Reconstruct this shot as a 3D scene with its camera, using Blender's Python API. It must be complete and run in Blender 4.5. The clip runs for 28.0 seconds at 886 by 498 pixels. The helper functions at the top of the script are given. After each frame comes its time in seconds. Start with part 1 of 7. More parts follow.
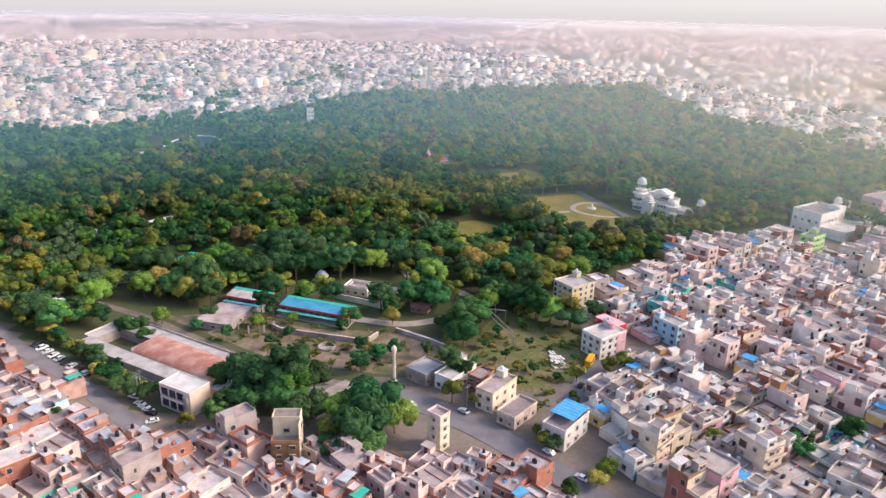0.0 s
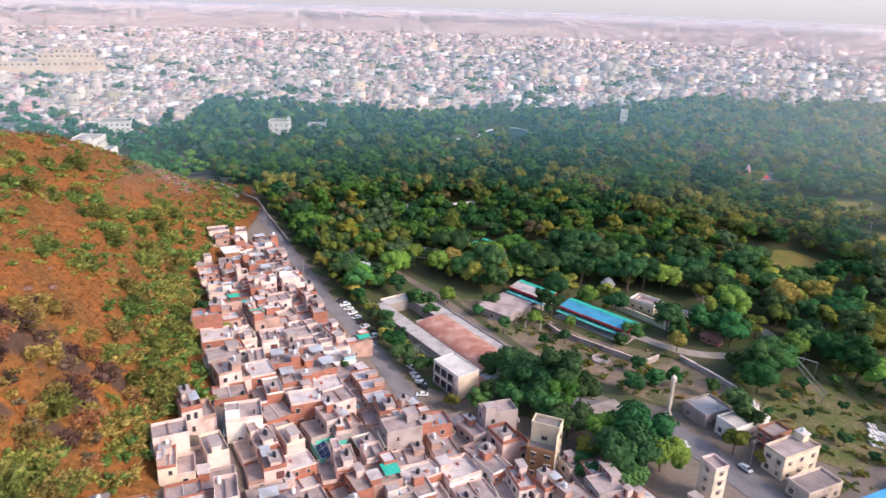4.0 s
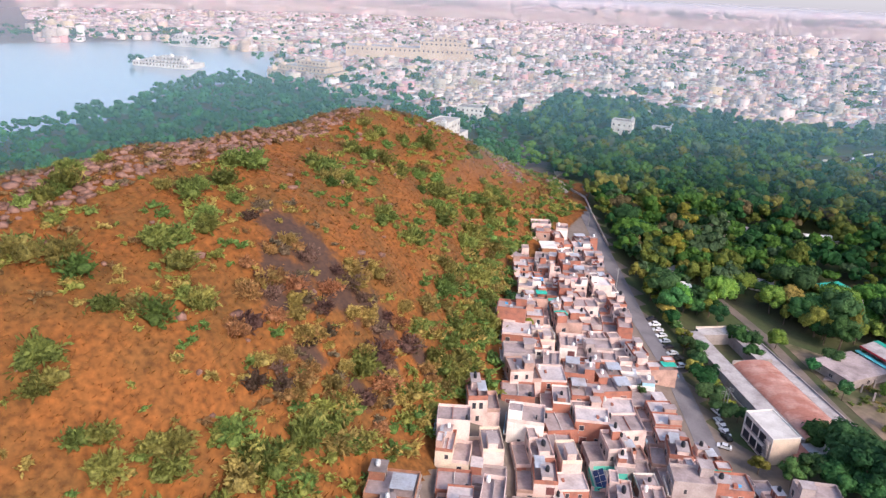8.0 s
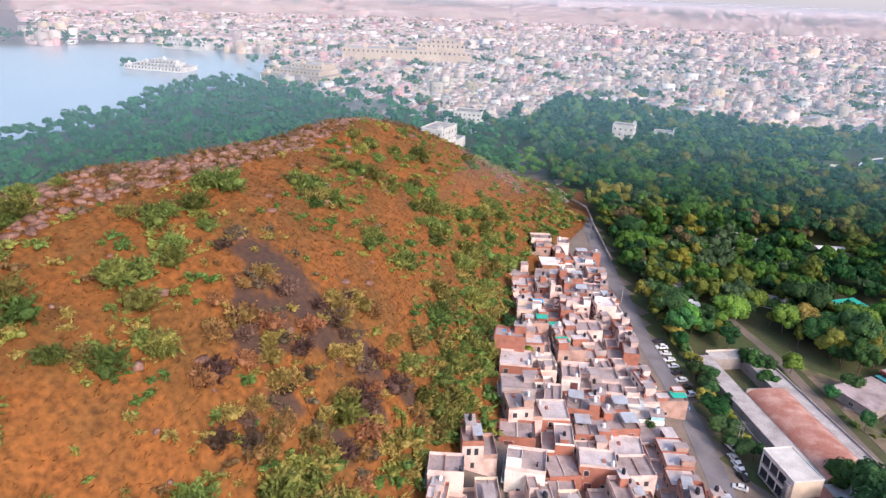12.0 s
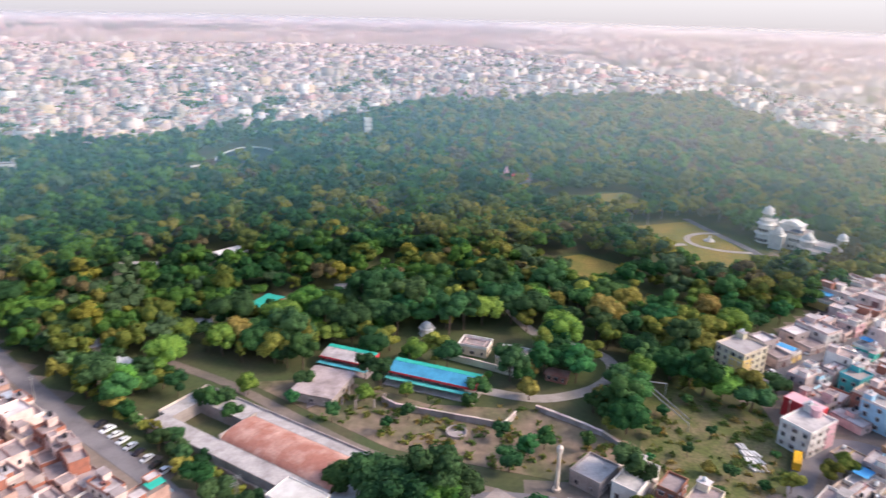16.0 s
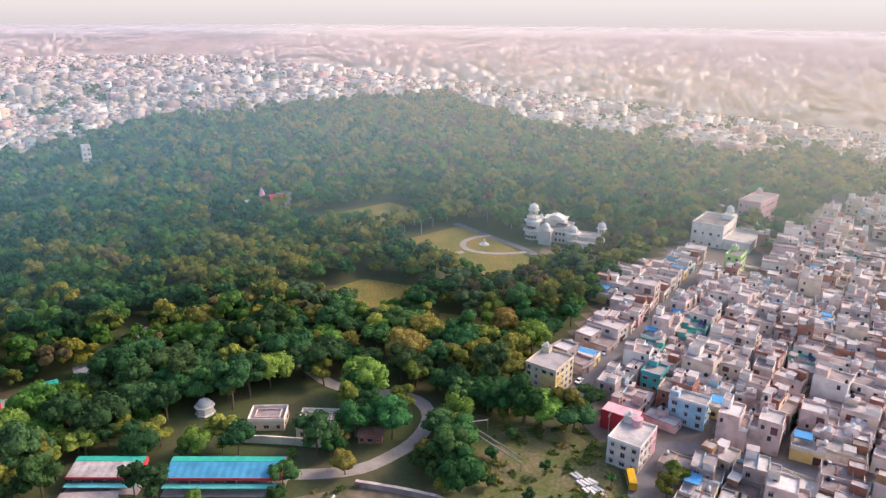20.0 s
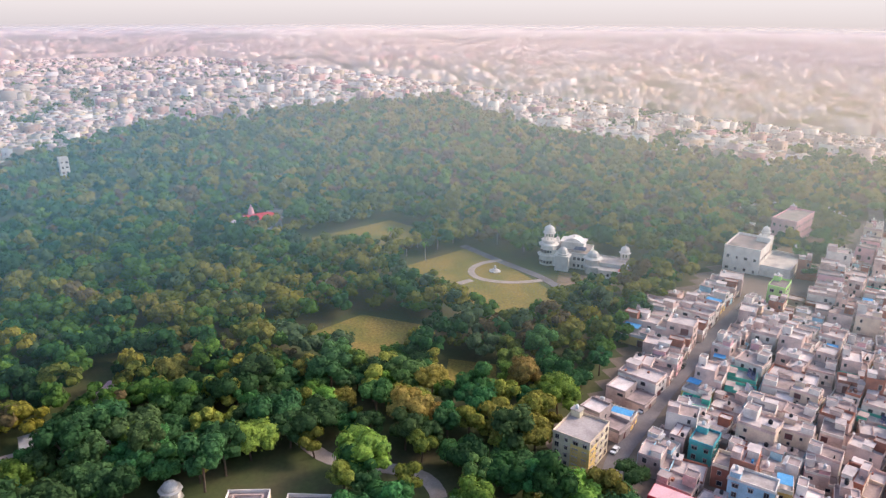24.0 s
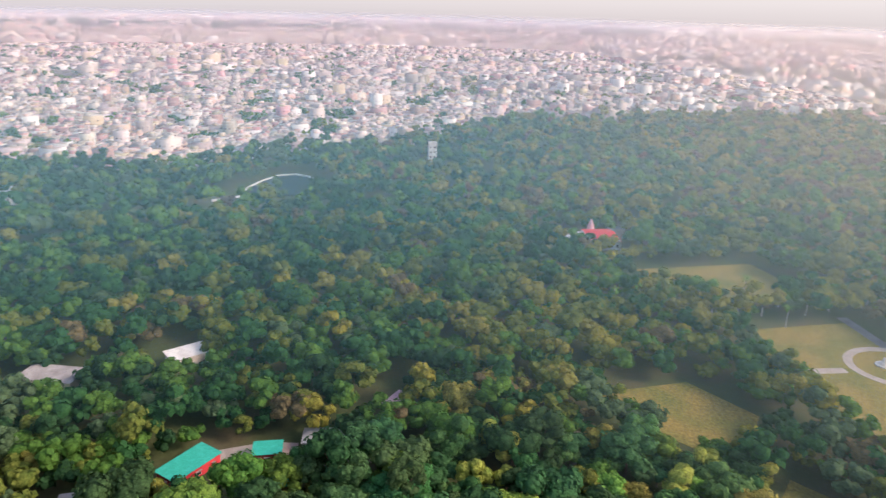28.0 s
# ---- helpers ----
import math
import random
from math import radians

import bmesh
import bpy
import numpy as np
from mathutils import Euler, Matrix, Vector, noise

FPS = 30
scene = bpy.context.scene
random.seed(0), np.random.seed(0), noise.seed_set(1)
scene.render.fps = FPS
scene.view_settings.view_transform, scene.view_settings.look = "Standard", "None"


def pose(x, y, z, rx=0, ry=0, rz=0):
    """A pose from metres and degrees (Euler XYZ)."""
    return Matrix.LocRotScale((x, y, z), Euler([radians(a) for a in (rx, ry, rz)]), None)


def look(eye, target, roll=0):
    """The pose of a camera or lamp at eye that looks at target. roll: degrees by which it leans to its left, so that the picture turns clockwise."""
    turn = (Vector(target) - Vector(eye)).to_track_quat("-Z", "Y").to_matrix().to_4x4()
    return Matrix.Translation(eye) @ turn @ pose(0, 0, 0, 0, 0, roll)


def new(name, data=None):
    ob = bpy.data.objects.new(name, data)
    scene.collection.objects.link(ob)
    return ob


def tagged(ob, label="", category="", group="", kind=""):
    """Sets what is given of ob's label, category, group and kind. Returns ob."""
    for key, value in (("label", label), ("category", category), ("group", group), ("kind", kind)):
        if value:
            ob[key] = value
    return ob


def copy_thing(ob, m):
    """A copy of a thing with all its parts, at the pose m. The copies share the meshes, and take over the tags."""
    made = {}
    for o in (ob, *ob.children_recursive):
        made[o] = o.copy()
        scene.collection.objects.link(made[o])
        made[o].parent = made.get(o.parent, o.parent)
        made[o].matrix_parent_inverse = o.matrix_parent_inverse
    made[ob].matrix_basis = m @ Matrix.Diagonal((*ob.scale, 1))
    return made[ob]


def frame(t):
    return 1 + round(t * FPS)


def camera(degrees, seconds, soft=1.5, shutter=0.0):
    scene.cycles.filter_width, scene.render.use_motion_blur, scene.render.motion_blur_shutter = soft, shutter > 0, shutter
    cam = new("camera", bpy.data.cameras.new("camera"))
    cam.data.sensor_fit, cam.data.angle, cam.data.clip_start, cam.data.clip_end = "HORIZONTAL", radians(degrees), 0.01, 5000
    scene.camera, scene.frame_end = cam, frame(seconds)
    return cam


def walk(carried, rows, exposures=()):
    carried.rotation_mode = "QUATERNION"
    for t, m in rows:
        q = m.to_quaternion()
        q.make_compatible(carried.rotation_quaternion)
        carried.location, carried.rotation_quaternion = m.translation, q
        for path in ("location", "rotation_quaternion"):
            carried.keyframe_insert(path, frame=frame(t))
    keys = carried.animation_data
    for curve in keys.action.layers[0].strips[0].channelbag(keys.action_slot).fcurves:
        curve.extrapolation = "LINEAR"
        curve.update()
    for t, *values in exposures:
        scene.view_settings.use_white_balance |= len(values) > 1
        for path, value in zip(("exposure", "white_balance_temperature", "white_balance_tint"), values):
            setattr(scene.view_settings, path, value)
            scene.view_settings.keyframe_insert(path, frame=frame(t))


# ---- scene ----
cam = camera(64.58, 28.0, soft=1.35, shutter=0.4)


def aim(x, y, z, yaw, tilt, roll=0):
    """yaw: degrees clockwise from +Y; tilt: degrees below level."""
    return pose(x, y, z, 90 - tilt, 0, -yaw) @ pose(0, 0, 0, 0, 0, roll)


# seconds, x, y, height, yaw, tilt, roll of the drone
FLIGHT = [
    (0.0, 0.0, 0.0, 130.0, -1.16, 19.54, 1.20),
    (0.5, -0.1, 1.1, 129.7, -4.35, 19.58, 1.29),
    (1.0, -0.3, 2.1, 129.8, -7.49, 19.66, 1.55),
    (1.5, -0.3, 3.0, 129.7, -10.68, 19.73, 1.64),
    (2.0, -0.3, 4.1, 129.8, -13.82, 19.81, 1.68),
    (2.5, -0.5, 5.6, 129.8, -16.96, 19.96, 1.81),
    (4.5, -2.6, 12.7, 126.8, -30.98, 20.33, 1.97),
    (5.0, -3.3, 14.4, 126.6, -37.35, 20.62, 2.01),
    (5.5, -4.1, 15.6, 126.0, -43.70, 20.81, 2.18),
    (6.0, -4.9, 16.3, 125.9, -49.97, 21.10, 2.29),
    (6.5, -5.3, 17.4, 126.0, -53.29, 21.24, 2.34),
    (7.0, -6.0, 18.4, 126.1, -53.67, 21.27, 2.40),
    (7.5, -6.7, 19.7, 126.1, -53.70, 21.28, 2.38),
    (8.0, -7.9, 21.0, 126.1, -53.68, 21.28, 2.43),
    (8.5, -9.0, 22.2, 126.2, -53.65, 21.27, 2.46),
    (9.0, -10.2, 23.3, 126.1, -53.63, 21.27, 2.51),
    (9.5, -11.3, 24.5, 126.1, -53.65, 21.25, 2.48),
    (10.0, -12.8, 25.9, 126.3, -53.66, 21.27, 2.43),
    (10.5, -14.5, 27.0, 126.5, -53.64, 21.28, 2.44),
    (11.0, -16.2, 28.3, 126.8, -53.64, 21.29, 2.41),
    (11.5, -18.3, 30.3, 127.0, -53.71, 21.30, 2.24),
    (13.5, -29.4, 39.6, 128.3, -50.67, 21.17, 1.95),
    (14.0, -32.7, 42.3, 128.5, -41.39, 20.80, 1.93),
    (14.5, -35.9, 45.3, 128.5, -31.78, 20.41, 1.74),
    (15.0, -39.1, 48.4, 128.2, -22.24, 20.00, 1.59),
    (15.5, -42.7, 52.0, 128.3, -12.51, 19.67, 1.40),
    (16.0, -46.2, 56.4, 128.0, -2.89, 19.33, 1.50),
    (16.5, -48.6, 60.4, 128.2, 6.66, 19.05, 1.24),
    (17.0, -50.5, 65.1, 128.1, 15.78, 18.78, 0.83),
    (17.5, -52.2, 69.5, 128.3, 18.14, 18.77, 0.71),
    (18.0, -53.0, 74.2, 128.6, 18.11, 18.78, 0.66),
    (18.5, -53.7, 79.6, 129.1, 18.15, 18.86, 0.63),
    (19.0, -53.9, 84.4, 129.5, 18.14, 18.90, 0.61),
    (19.5, -53.7, 89.3, 129.8, 18.11, 18.91, 0.54),
    (20.0, -53.1, 94.3, 129.9, 18.10, 18.91, 0.48),
    (20.5, -52.4, 99.0, 130.1, 18.09, 18.88, 0.44),
    (21.0, -51.6, 103.9, 130.5, 18.08, 18.90, 0.39),
    (21.5, -50.7, 109.1, 130.7, 18.11, 18.92, 0.42),
    (23.5, -45.0, 129.8, 130.9, 18.10, 18.93, 0.28),
    (24.0, -43.6, 135.2, 131.1, 18.14, 18.96, 0.27),
    (24.5, -41.7, 140.5, 131.2, 18.15, 18.99, 0.30),
    (25.0, -39.9, 145.7, 131.6, 18.15, 19.01, 0.31),
    (25.5, -38.4, 151.3, 131.5, 14.39, 19.04, 0.34),
    (26.0, -36.4, 156.8, 131.5, 9.15, 19.14, 0.41),
    (26.5, -34.9, 162.6, 131.5, 3.92, 19.22, 0.64),
    (27.0, -33.8, 168.1, 131.9, -1.08, 19.39, 0.92),
    (27.5, -33.0, 173.5, 132.5, -6.29, 19.59, 1.19),
    (28.0, -32.0, 178.5, 132.5, -11.55, 19.71, 1.48),
]
TINTS = [(0.0, 1.21, 6450, 11), (2.5, 1.20, 6400, 12), (5.0, 1.13, 6150, 13), (11.5, 1.12, 6150, 14), (14.0, 1.14, 6050, 13), (15.0, 1.17, 6050, 13), (16.0, 1.25, 6300, 13),
         (17.0, 1.21, 6450, 13), (20.0, 1.17, 6600, 15), (25.0, 1.16, 6600, 15), (28.0, 1.16, 6600, 14)]
walk(cam, [(row[0], aim(*row[1:])) for row in FLIGHT], TINTS)

# ---- light ----
SUN_BEARING, SUN_HEIGHT = 88.0, 34.0
world = bpy.data.worlds.new("hazy_morning")
scene.world = world
world.use_nodes = True
wn = world.node_tree.nodes
sky = wn.new("ShaderNodeTexSky")
sky.sky_type, sky.sun_disc = "NISHITA", False
sky.sun_elevation, sky.sun_rotation = radians(SUN_HEIGHT), radians(SUN_BEARING)
sky.air_density, sky.dust_density, sky.ozone_density, sky.altitude = 1.0, 4.0, 1.0, 600
wn["Background"].inputs[1].default_value = 0.15
world.node_tree.links.new(sky.outputs[0], wn["Background"].inputs[0])
sun = new("sun", bpy.data.lights.new("sun", "SUN"))
sun.data.energy, sun.data.angle, sun.data.color = 1.35, radians(13.0), (1.0, 0.85, 0.71)
sb, sh = radians(SUN_BEARING), radians(SUN_HEIGHT)
sun.matrix_world = look((0, 0, 500), (-math.sin(sb) * math.cos(sh), -math.cos(sb) * math.cos(sh), 500 - math.sin(sh)))


# ---- materials ----
def mat(name, tone, tone2=None, rough=0.85, scale=0.25, fine=3.0, bump=0.3, spread=0.0, hue=0.0, metal=0.0, island=False, stain=0.16):
    """A surface of two tones: broad stains and fine grain, and a shift from thing to thing."""
    m = bpy.data.materials.new(name)
    m.use_nodes = True
    n, l = m.node_tree.nodes, m.node_tree.links
    b = n["Principled BSDF"]
    b.inputs["Roughness"].default_value, b.inputs["Metallic"].default_value = rough, metal
    b.inputs["Specular IOR Level"].default_value = 0.25
    geo = n.new("ShaderNodeTexCoord")
    where = n.new("ShaderNodeNewGeometry")
    big, small = n.new("ShaderNodeTexNoise"), n.new("ShaderNodeTexNoise")
    for k, s in ((big, scale), (small, fine)):
        k.inputs["Scale"].default_value, k.inputs["Detail"].default_value = s, 5
        l.new(where.outputs["Position"], k.inputs["Vector"])
    mix = n.new("ShaderNodeMix")
    mix.data_type = "RGBA"
    t2 = tone2 or tuple(c * 0.6 for c in tone)
    mix.inputs["A"].default_value, mix.inputs["B"].default_value = (*tone, 1), (*t2, 1)
    ramp = n.new("ShaderNodeMapRange")
    ramp.inputs["From Min"].default_value, ramp.inputs["From Max"].default_value = 0.42, 0.72
    l.new(big.outputs["Fac"], ramp.inputs["Value"])
    l.new(ramp.outputs[0], mix.inputs["Factor"])
    grain = n.new("ShaderNodeMix")
    grain.data_type, grain.blend_type = "RGBA", "MULTIPLY"
    gr = n.new("ShaderNodeMapRange")
    gr.inputs["From Min"].default_value, gr.inputs["From Max"].default_value = 0.3, 0.7
    gr.inputs["To Min"].default_value, gr.inputs["To Max"].default_value = 1 - stain, 1 + stain * 0.5
    l.new(small.outputs["Fac"], gr.inputs["Value"])
    grain.inputs["Factor"].default_value = 1.0
    l.new(mix.outputs["Result"], grain.inputs["A"])
    l.new(gr.outputs[0], grain.inputs["B"])
    last = grain.outputs["Result"]
    if spread or hue:
        hs = n.new("ShaderNodeHueSaturation")
        if island:
            rnd = where.outputs["Random Per Island"]
        else:
            rnd = n.new("ShaderNodeObjectInfo").outputs["Random"]
        mr = n.new("ShaderNodeMapRange")
        mr.inputs["To Min"].default_value, mr.inputs["To Max"].default_value = 1 - spread, 1 + spread
        l.new(rnd, mr.inputs["Value"])
        l.new(mr.outputs[0], hs.inputs["Value"])
        w = n.new("ShaderNodeTexWhiteNoise")
        w.noise_dimensions = "1D"
        l.new(rnd, w.inputs["W"])
        mh = n.new("ShaderNodeMapRange")
        mh.inputs["To Min"].default_value, mh.inputs["To Max"].default_value = 0.5 - hue, 0.5 + hue
        l.new(w.outputs["Value"], mh.inputs["Value"])
        l.new(mh.outputs[0], hs.inputs["Hue"])
        l.new(last, hs.inputs["Color"])
        last = hs.outputs["Color"]
    l.new(last, b.inputs["Base Color"])
    if bump:
        bp = n.new("ShaderNodeBump")
        bp.inputs["Strength"].default_value, bp.inputs["Distance"].default_value = bump, 0.1
        l.new(small.outputs["Fac"], bp.inputs["Height"])
        l.new(bp.outputs[0], b.inputs["Normal"])
    return m


M = {}
M["plaster"] = mat("limewashed_plaster", (0.63, 0.50, 0.42), (0.40, 0.30, 0.245), spread=0.30, hue=0.03, scale=0.3)
M["cream"] = mat("cream_paint", (0.72, 0.60, 0.44), (0.55, 0.44, 0.33), spread=0.15, hue=0.02, scale=0.3)
M["white"] = mat("white_paint", (0.76, 0.70, 0.64), (0.55, 0.48, 0.43), spread=0.14, scale=0.25)
M["pink"] = mat("pink_paint", (0.72, 0.42, 0.44), (0.58, 0.34, 0.35), spread=0.1, scale=0.3)
M["lilac"] = mat("lilac_paint", (0.55, 0.46, 0.66), (0.42, 0.36, 0.50), spread=0.15, hue=0.03)
M["yellow"] = mat("yellow_paint", (0.80, 0.58, 0.22), (0.62, 0.44, 0.18), spread=0.12)
M["teal"] = mat("teal_paint", (0.10, 0.46, 0.44), (0.08, 0.34, 0.33), spread=0.2, hue=0.05)
M["skyblue"] = mat("pale_blue_paint", (0.38, 0.58, 0.72), (0.28, 0.44, 0.56), spread=0.15, hue=0.02)
M["lime"] = mat("lime_green_paint", (0.48, 0.72, 0.25), (0.35, 0.55, 0.2), spread=0.1)
M["brick"] = mat("raw_brick", (0.36, 0.165, 0.095), (0.235, 0.12, 0.08), spread=0.22, hue=0.02, scale=0.5, fine=6)
M["mud"] = mat("faded_pinkish_plaster", (0.42, 0.285, 0.215), (0.27, 0.18, 0.14), spread=0.25, hue=0.02, scale=0.35, fine=3)
M["concrete"] = mat("weathered_concrete", (0.38, 0.315, 0.29), (0.25, 0.20, 0.185), spread=0.25, hue=0.015, scale=0.25)
M["roof"] = mat("terrace_screed", (0.345, 0.275, 0.25), (0.19, 0.15, 0.135), spread=0.34, hue=0.02, scale=0.22, fine=1.5)
M["roofpale"] = mat("pale_terrace", (0.53, 0.465, 0.435), (0.33, 0.28, 0.26), spread=0.22, hue=0.02, scale=0.22, fine=1.5)
M["roofwhite"] = mat("whitewashed_terrace", (0.68, 0.60, 0.56), (0.46, 0.39, 0.36), spread=0.18, hue=0.02, scale=0.22, fine=1.5)
M["glass"] = mat("dark_window_glass", (0.035, 0.035, 0.045), (0.07, 0.06, 0.06), rough=0.2, bump=0, spread=0.4)
M["frame"] = mat("window_frame", (0.5, 0.42, 0.38), rough=0.6, bump=0, spread=0.3)
M["door"] = mat("painted_door", (0.15, 0.085, 0.06), rough=0.6, spread=0.5, hue=0.06)
M["tankblack"] = mat("black_plastic", (0.03, 0.03, 0.035), rough=0.5, bump=0)
M["tankwhite"] = mat("white_plastic", (0.75, 0.74, 0.72), rough=0.5, bump=0, spread=0.1)
M["tarp"] = mat("blue_tarpaulin", (0.07, 0.32, 0.62), (0.12, 0.40, 0.66), rough=0.5, scale=0.6)
M["hallblue"] = mat("faded_teal_blue_sheet", (0.07, 0.30, 0.46), (0.05, 0.22, 0.34), rough=0.5, scale=0.3)
M["green"] = mat("green_sheet", (0.03, 0.38, 0.27), (0.05, 0.45, 0.34), rough=0.5, scale=0.6)
M["red"] = mat("red_paint", (0.62, 0.05, 0.06), (0.5, 0.05, 0.06), rough=0.6)
M["tin"] = mat("corrugated_tin", (0.50, 0.50, 0.52), (0.34, 0.30, 0.28), rough=0.45, metal=0.3, spread=0.2)
M["solar"] = mat("solar_cells", (0.02, 0.03, 0.09), (0.03, 0.04, 0.11), rough=0.15, bump=0)
M["rust"] = mat("rusty_sheet", (0.38, 0.155, 0.11), (0.55, 0.34, 0.27), rough=0.7, scale=0.18, fine=1.2)
M["asphalt"] = mat("worn_asphalt", (0.20, 0.18, 0.185), (0.135, 0.12, 0.125), rough=0.9, scale=0.12, fine=2)
M["path"] = mat("pale_path", (0.40, 0.335, 0.295), (0.28, 0.235, 0.20), scale=0.2, fine=2)
M["soil"] = mat("dry_soil", (0.25, 0.175, 0.12), (0.085, 0.095, 0.034), scale=0.06, fine=0.35, stain=0.35)
M["lawn"] = mat("dry_lawn", (0.26, 0.19, 0.050), (0.14, 0.15, 0.034), scale=0.06, fine=0.9, stain=0.4)
M["grassy"] = mat("rough_green", (0.115, 0.125, 0.035), (0.24, 0.17, 0.10), scale=0.12, fine=0.9, stain=0.4)
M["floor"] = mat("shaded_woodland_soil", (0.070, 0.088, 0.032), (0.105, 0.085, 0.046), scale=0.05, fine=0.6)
M["town"] = mat("dusty_lane", (0.215, 0.165, 0.135), (0.12, 0.10, 0.08), scale=0.06, fine=0.7)
M["rock"] = mat("reddish_rock", (0.30, 0.165, 0.125), (0.18, 0.095, 0.07), scale=0.2, fine=1.0, bump=0.8, stain=0.5, spread=0.2)
M["stone"] = mat("sandstone", (0.62, 0.46, 0.30), (0.46, 0.34, 0.23), scale=0.08, fine=0.8, spread=0.1)
M["bark"] = mat("bark", (0.16, 0.11, 0.08), (0.09, 0.065, 0.05), scale=0.8, fine=6, bump=0.6)
M["palebark"] = mat("pale_palm_bark", (0.42, 0.37, 0.31), (0.28, 0.24, 0.2), scale=0.8, fine=6)
M["carwhite"] = mat("white_car_paint", (0.78, 0.78, 0.78), rough=0.25, bump=0, stain=0.05, spread=0.1)
M["cardark"] = mat("dark_car_paint", (0.05, 0.05, 0.06), rough=0.25, bump=0, spread=0.6, hue=0.5)
M["busyellow"] = mat("yellow_bus_paint", (0.85, 0.45, 0.03), rough=0.4, bump=0, stain=0.1)
M["rubber"] = mat("tyre_rubber", (0.02, 0.02, 0.02), bump=0)
M["steel"] = mat("galvanised_steel", (0.42, 0.40, 0.38), rough=0.5, metal=0.6, bump=0)
M["palace"] = mat("ochre_palace_wall", (0.66, 0.50, 0.36), (0.52, 0.38, 0.28), scale=0.05, fine=0.6, spread=0.1)
M["cityA"] = mat("far_pale_house", (0.62, 0.50, 0.445), (0.46, 0.36, 0.32), spread=0.32, hue=0.04, island=True, scale=0.05, fine=0.5)
M["citywhite"] = mat("far_white_house", (0.82, 0.755, 0.71), (0.68, 0.61, 0.57), spread=0.14, hue=0.03, island=True, scale=0.05, fine=0.5)
M["cityB"] = mat("far_tinted_house", (0.60, 0.40, 0.31), (0.44, 0.30, 0.25), spread=0.35, hue=0.06, island=True, scale=0.05, fine=0.5)
M["cityroof"] = mat("far_terrace", (0.55, 0.45, 0.405), (0.38, 0.30, 0.27), spread=0.35, hue=0.03, island=True, scale=0.05, fine=0.5)


def leafmat(name, tone, tone2, spread=0.4, hue=0.035, island=False):
    m = mat(name, tone, tone2, rough=0.65, scale=0.35, fine=1.6, bump=0, spread=spread, hue=hue, island=island, stain=0.55)
    n, l = m.node_tree.nodes, m.node_tree.links
    b = n["Principled BSDF"]
    src = b.inputs["Base Color"].links[0].from_socket
    b.inputs["Specular IOR Level"].default_value = 0.06
    tr, mx = n.new("ShaderNodeBsdfTranslucent"), n.new("ShaderNodeMixShader")
    l.new(src, tr.inputs["Color"])
    mx.inputs[0].default_value = 0.38
    l.new(b.outputs[0], mx.inputs[1])
    l.new(tr.outputs[0], mx.inputs[2])
    l.new(mx.outputs[0], n["Material Output"].inputs["Surface"])
    return m


LEAF = [leafmat("leaf_deep_green", (0.086, 0.205, 0.061), (0.048, 0.141, 0.048)),
        leafmat("leaf_mid_green", (0.197, 0.326, 0.058), (0.092, 0.201, 0.048)),
        leafmat("leaf_olive", (0.317, 0.321, 0.063), (0.162, 0.212, 0.046)),
        leafmat("leaf_yellow_green", (0.503, 0.392, 0.071), (0.280, 0.261, 0.050)),
        leafmat("leaf_brown", (0.311, 0.212, 0.110), (0.187, 0.141, 0.078)),
        leafmat("leaf_bright_green", (0.242, 0.387, 0.067), (0.119, 0.232, 0.050)),
        leafmat("leaf_grey_green", (0.192, 0.268, 0.121), (0.107, 0.166, 0.076)),
        leafmat("leaf_golden", (0.473, 0.377, 0.096), (0.280, 0.258, 0.063)),
        leafmat("leaf_dark_blue_green", (0.073, 0.152, 0.054), (0.043, 0.101, 0.041))]
M["dryleaf"] = leafmat("dry_tan_twigs", (0.42, 0.255, 0.095), (0.29, 0.17, 0.065), spread=0.2)
M["bush"] = leafmat("shrub_green", (0.246, 0.264, 0.069), (0.150, 0.173, 0.046))
M["twig"] = leafmat("bare_grey_twigs", (0.20, 0.13, 0.09), (0.13, 0.085, 0.06))
M["twigred"] = leafmat("reddish_brown_twigs", (0.25, 0.115, 0.065), (0.15, 0.065, 0.04))
M["bush2"] = leafmat("shrub_olive", (0.304, 0.264, 0.076), (0.190, 0.173, 0.050))
M["bush3"] = leafmat("shrub_fresh_green", (0.184, 0.235, 0.060), (0.109, 0.150, 0.042))
M["straw2"] = leafmat("dry_tan_grass", (0.279, 0.135, 0.038), (0.180, 0.090, 0.027), island=True, spread=0.25)
M["straw"] = leafmat("dry_orange_grass", (0.243, 0.095, 0.023), (0.162, 0.065, 0.017), island=True, spread=0.25)


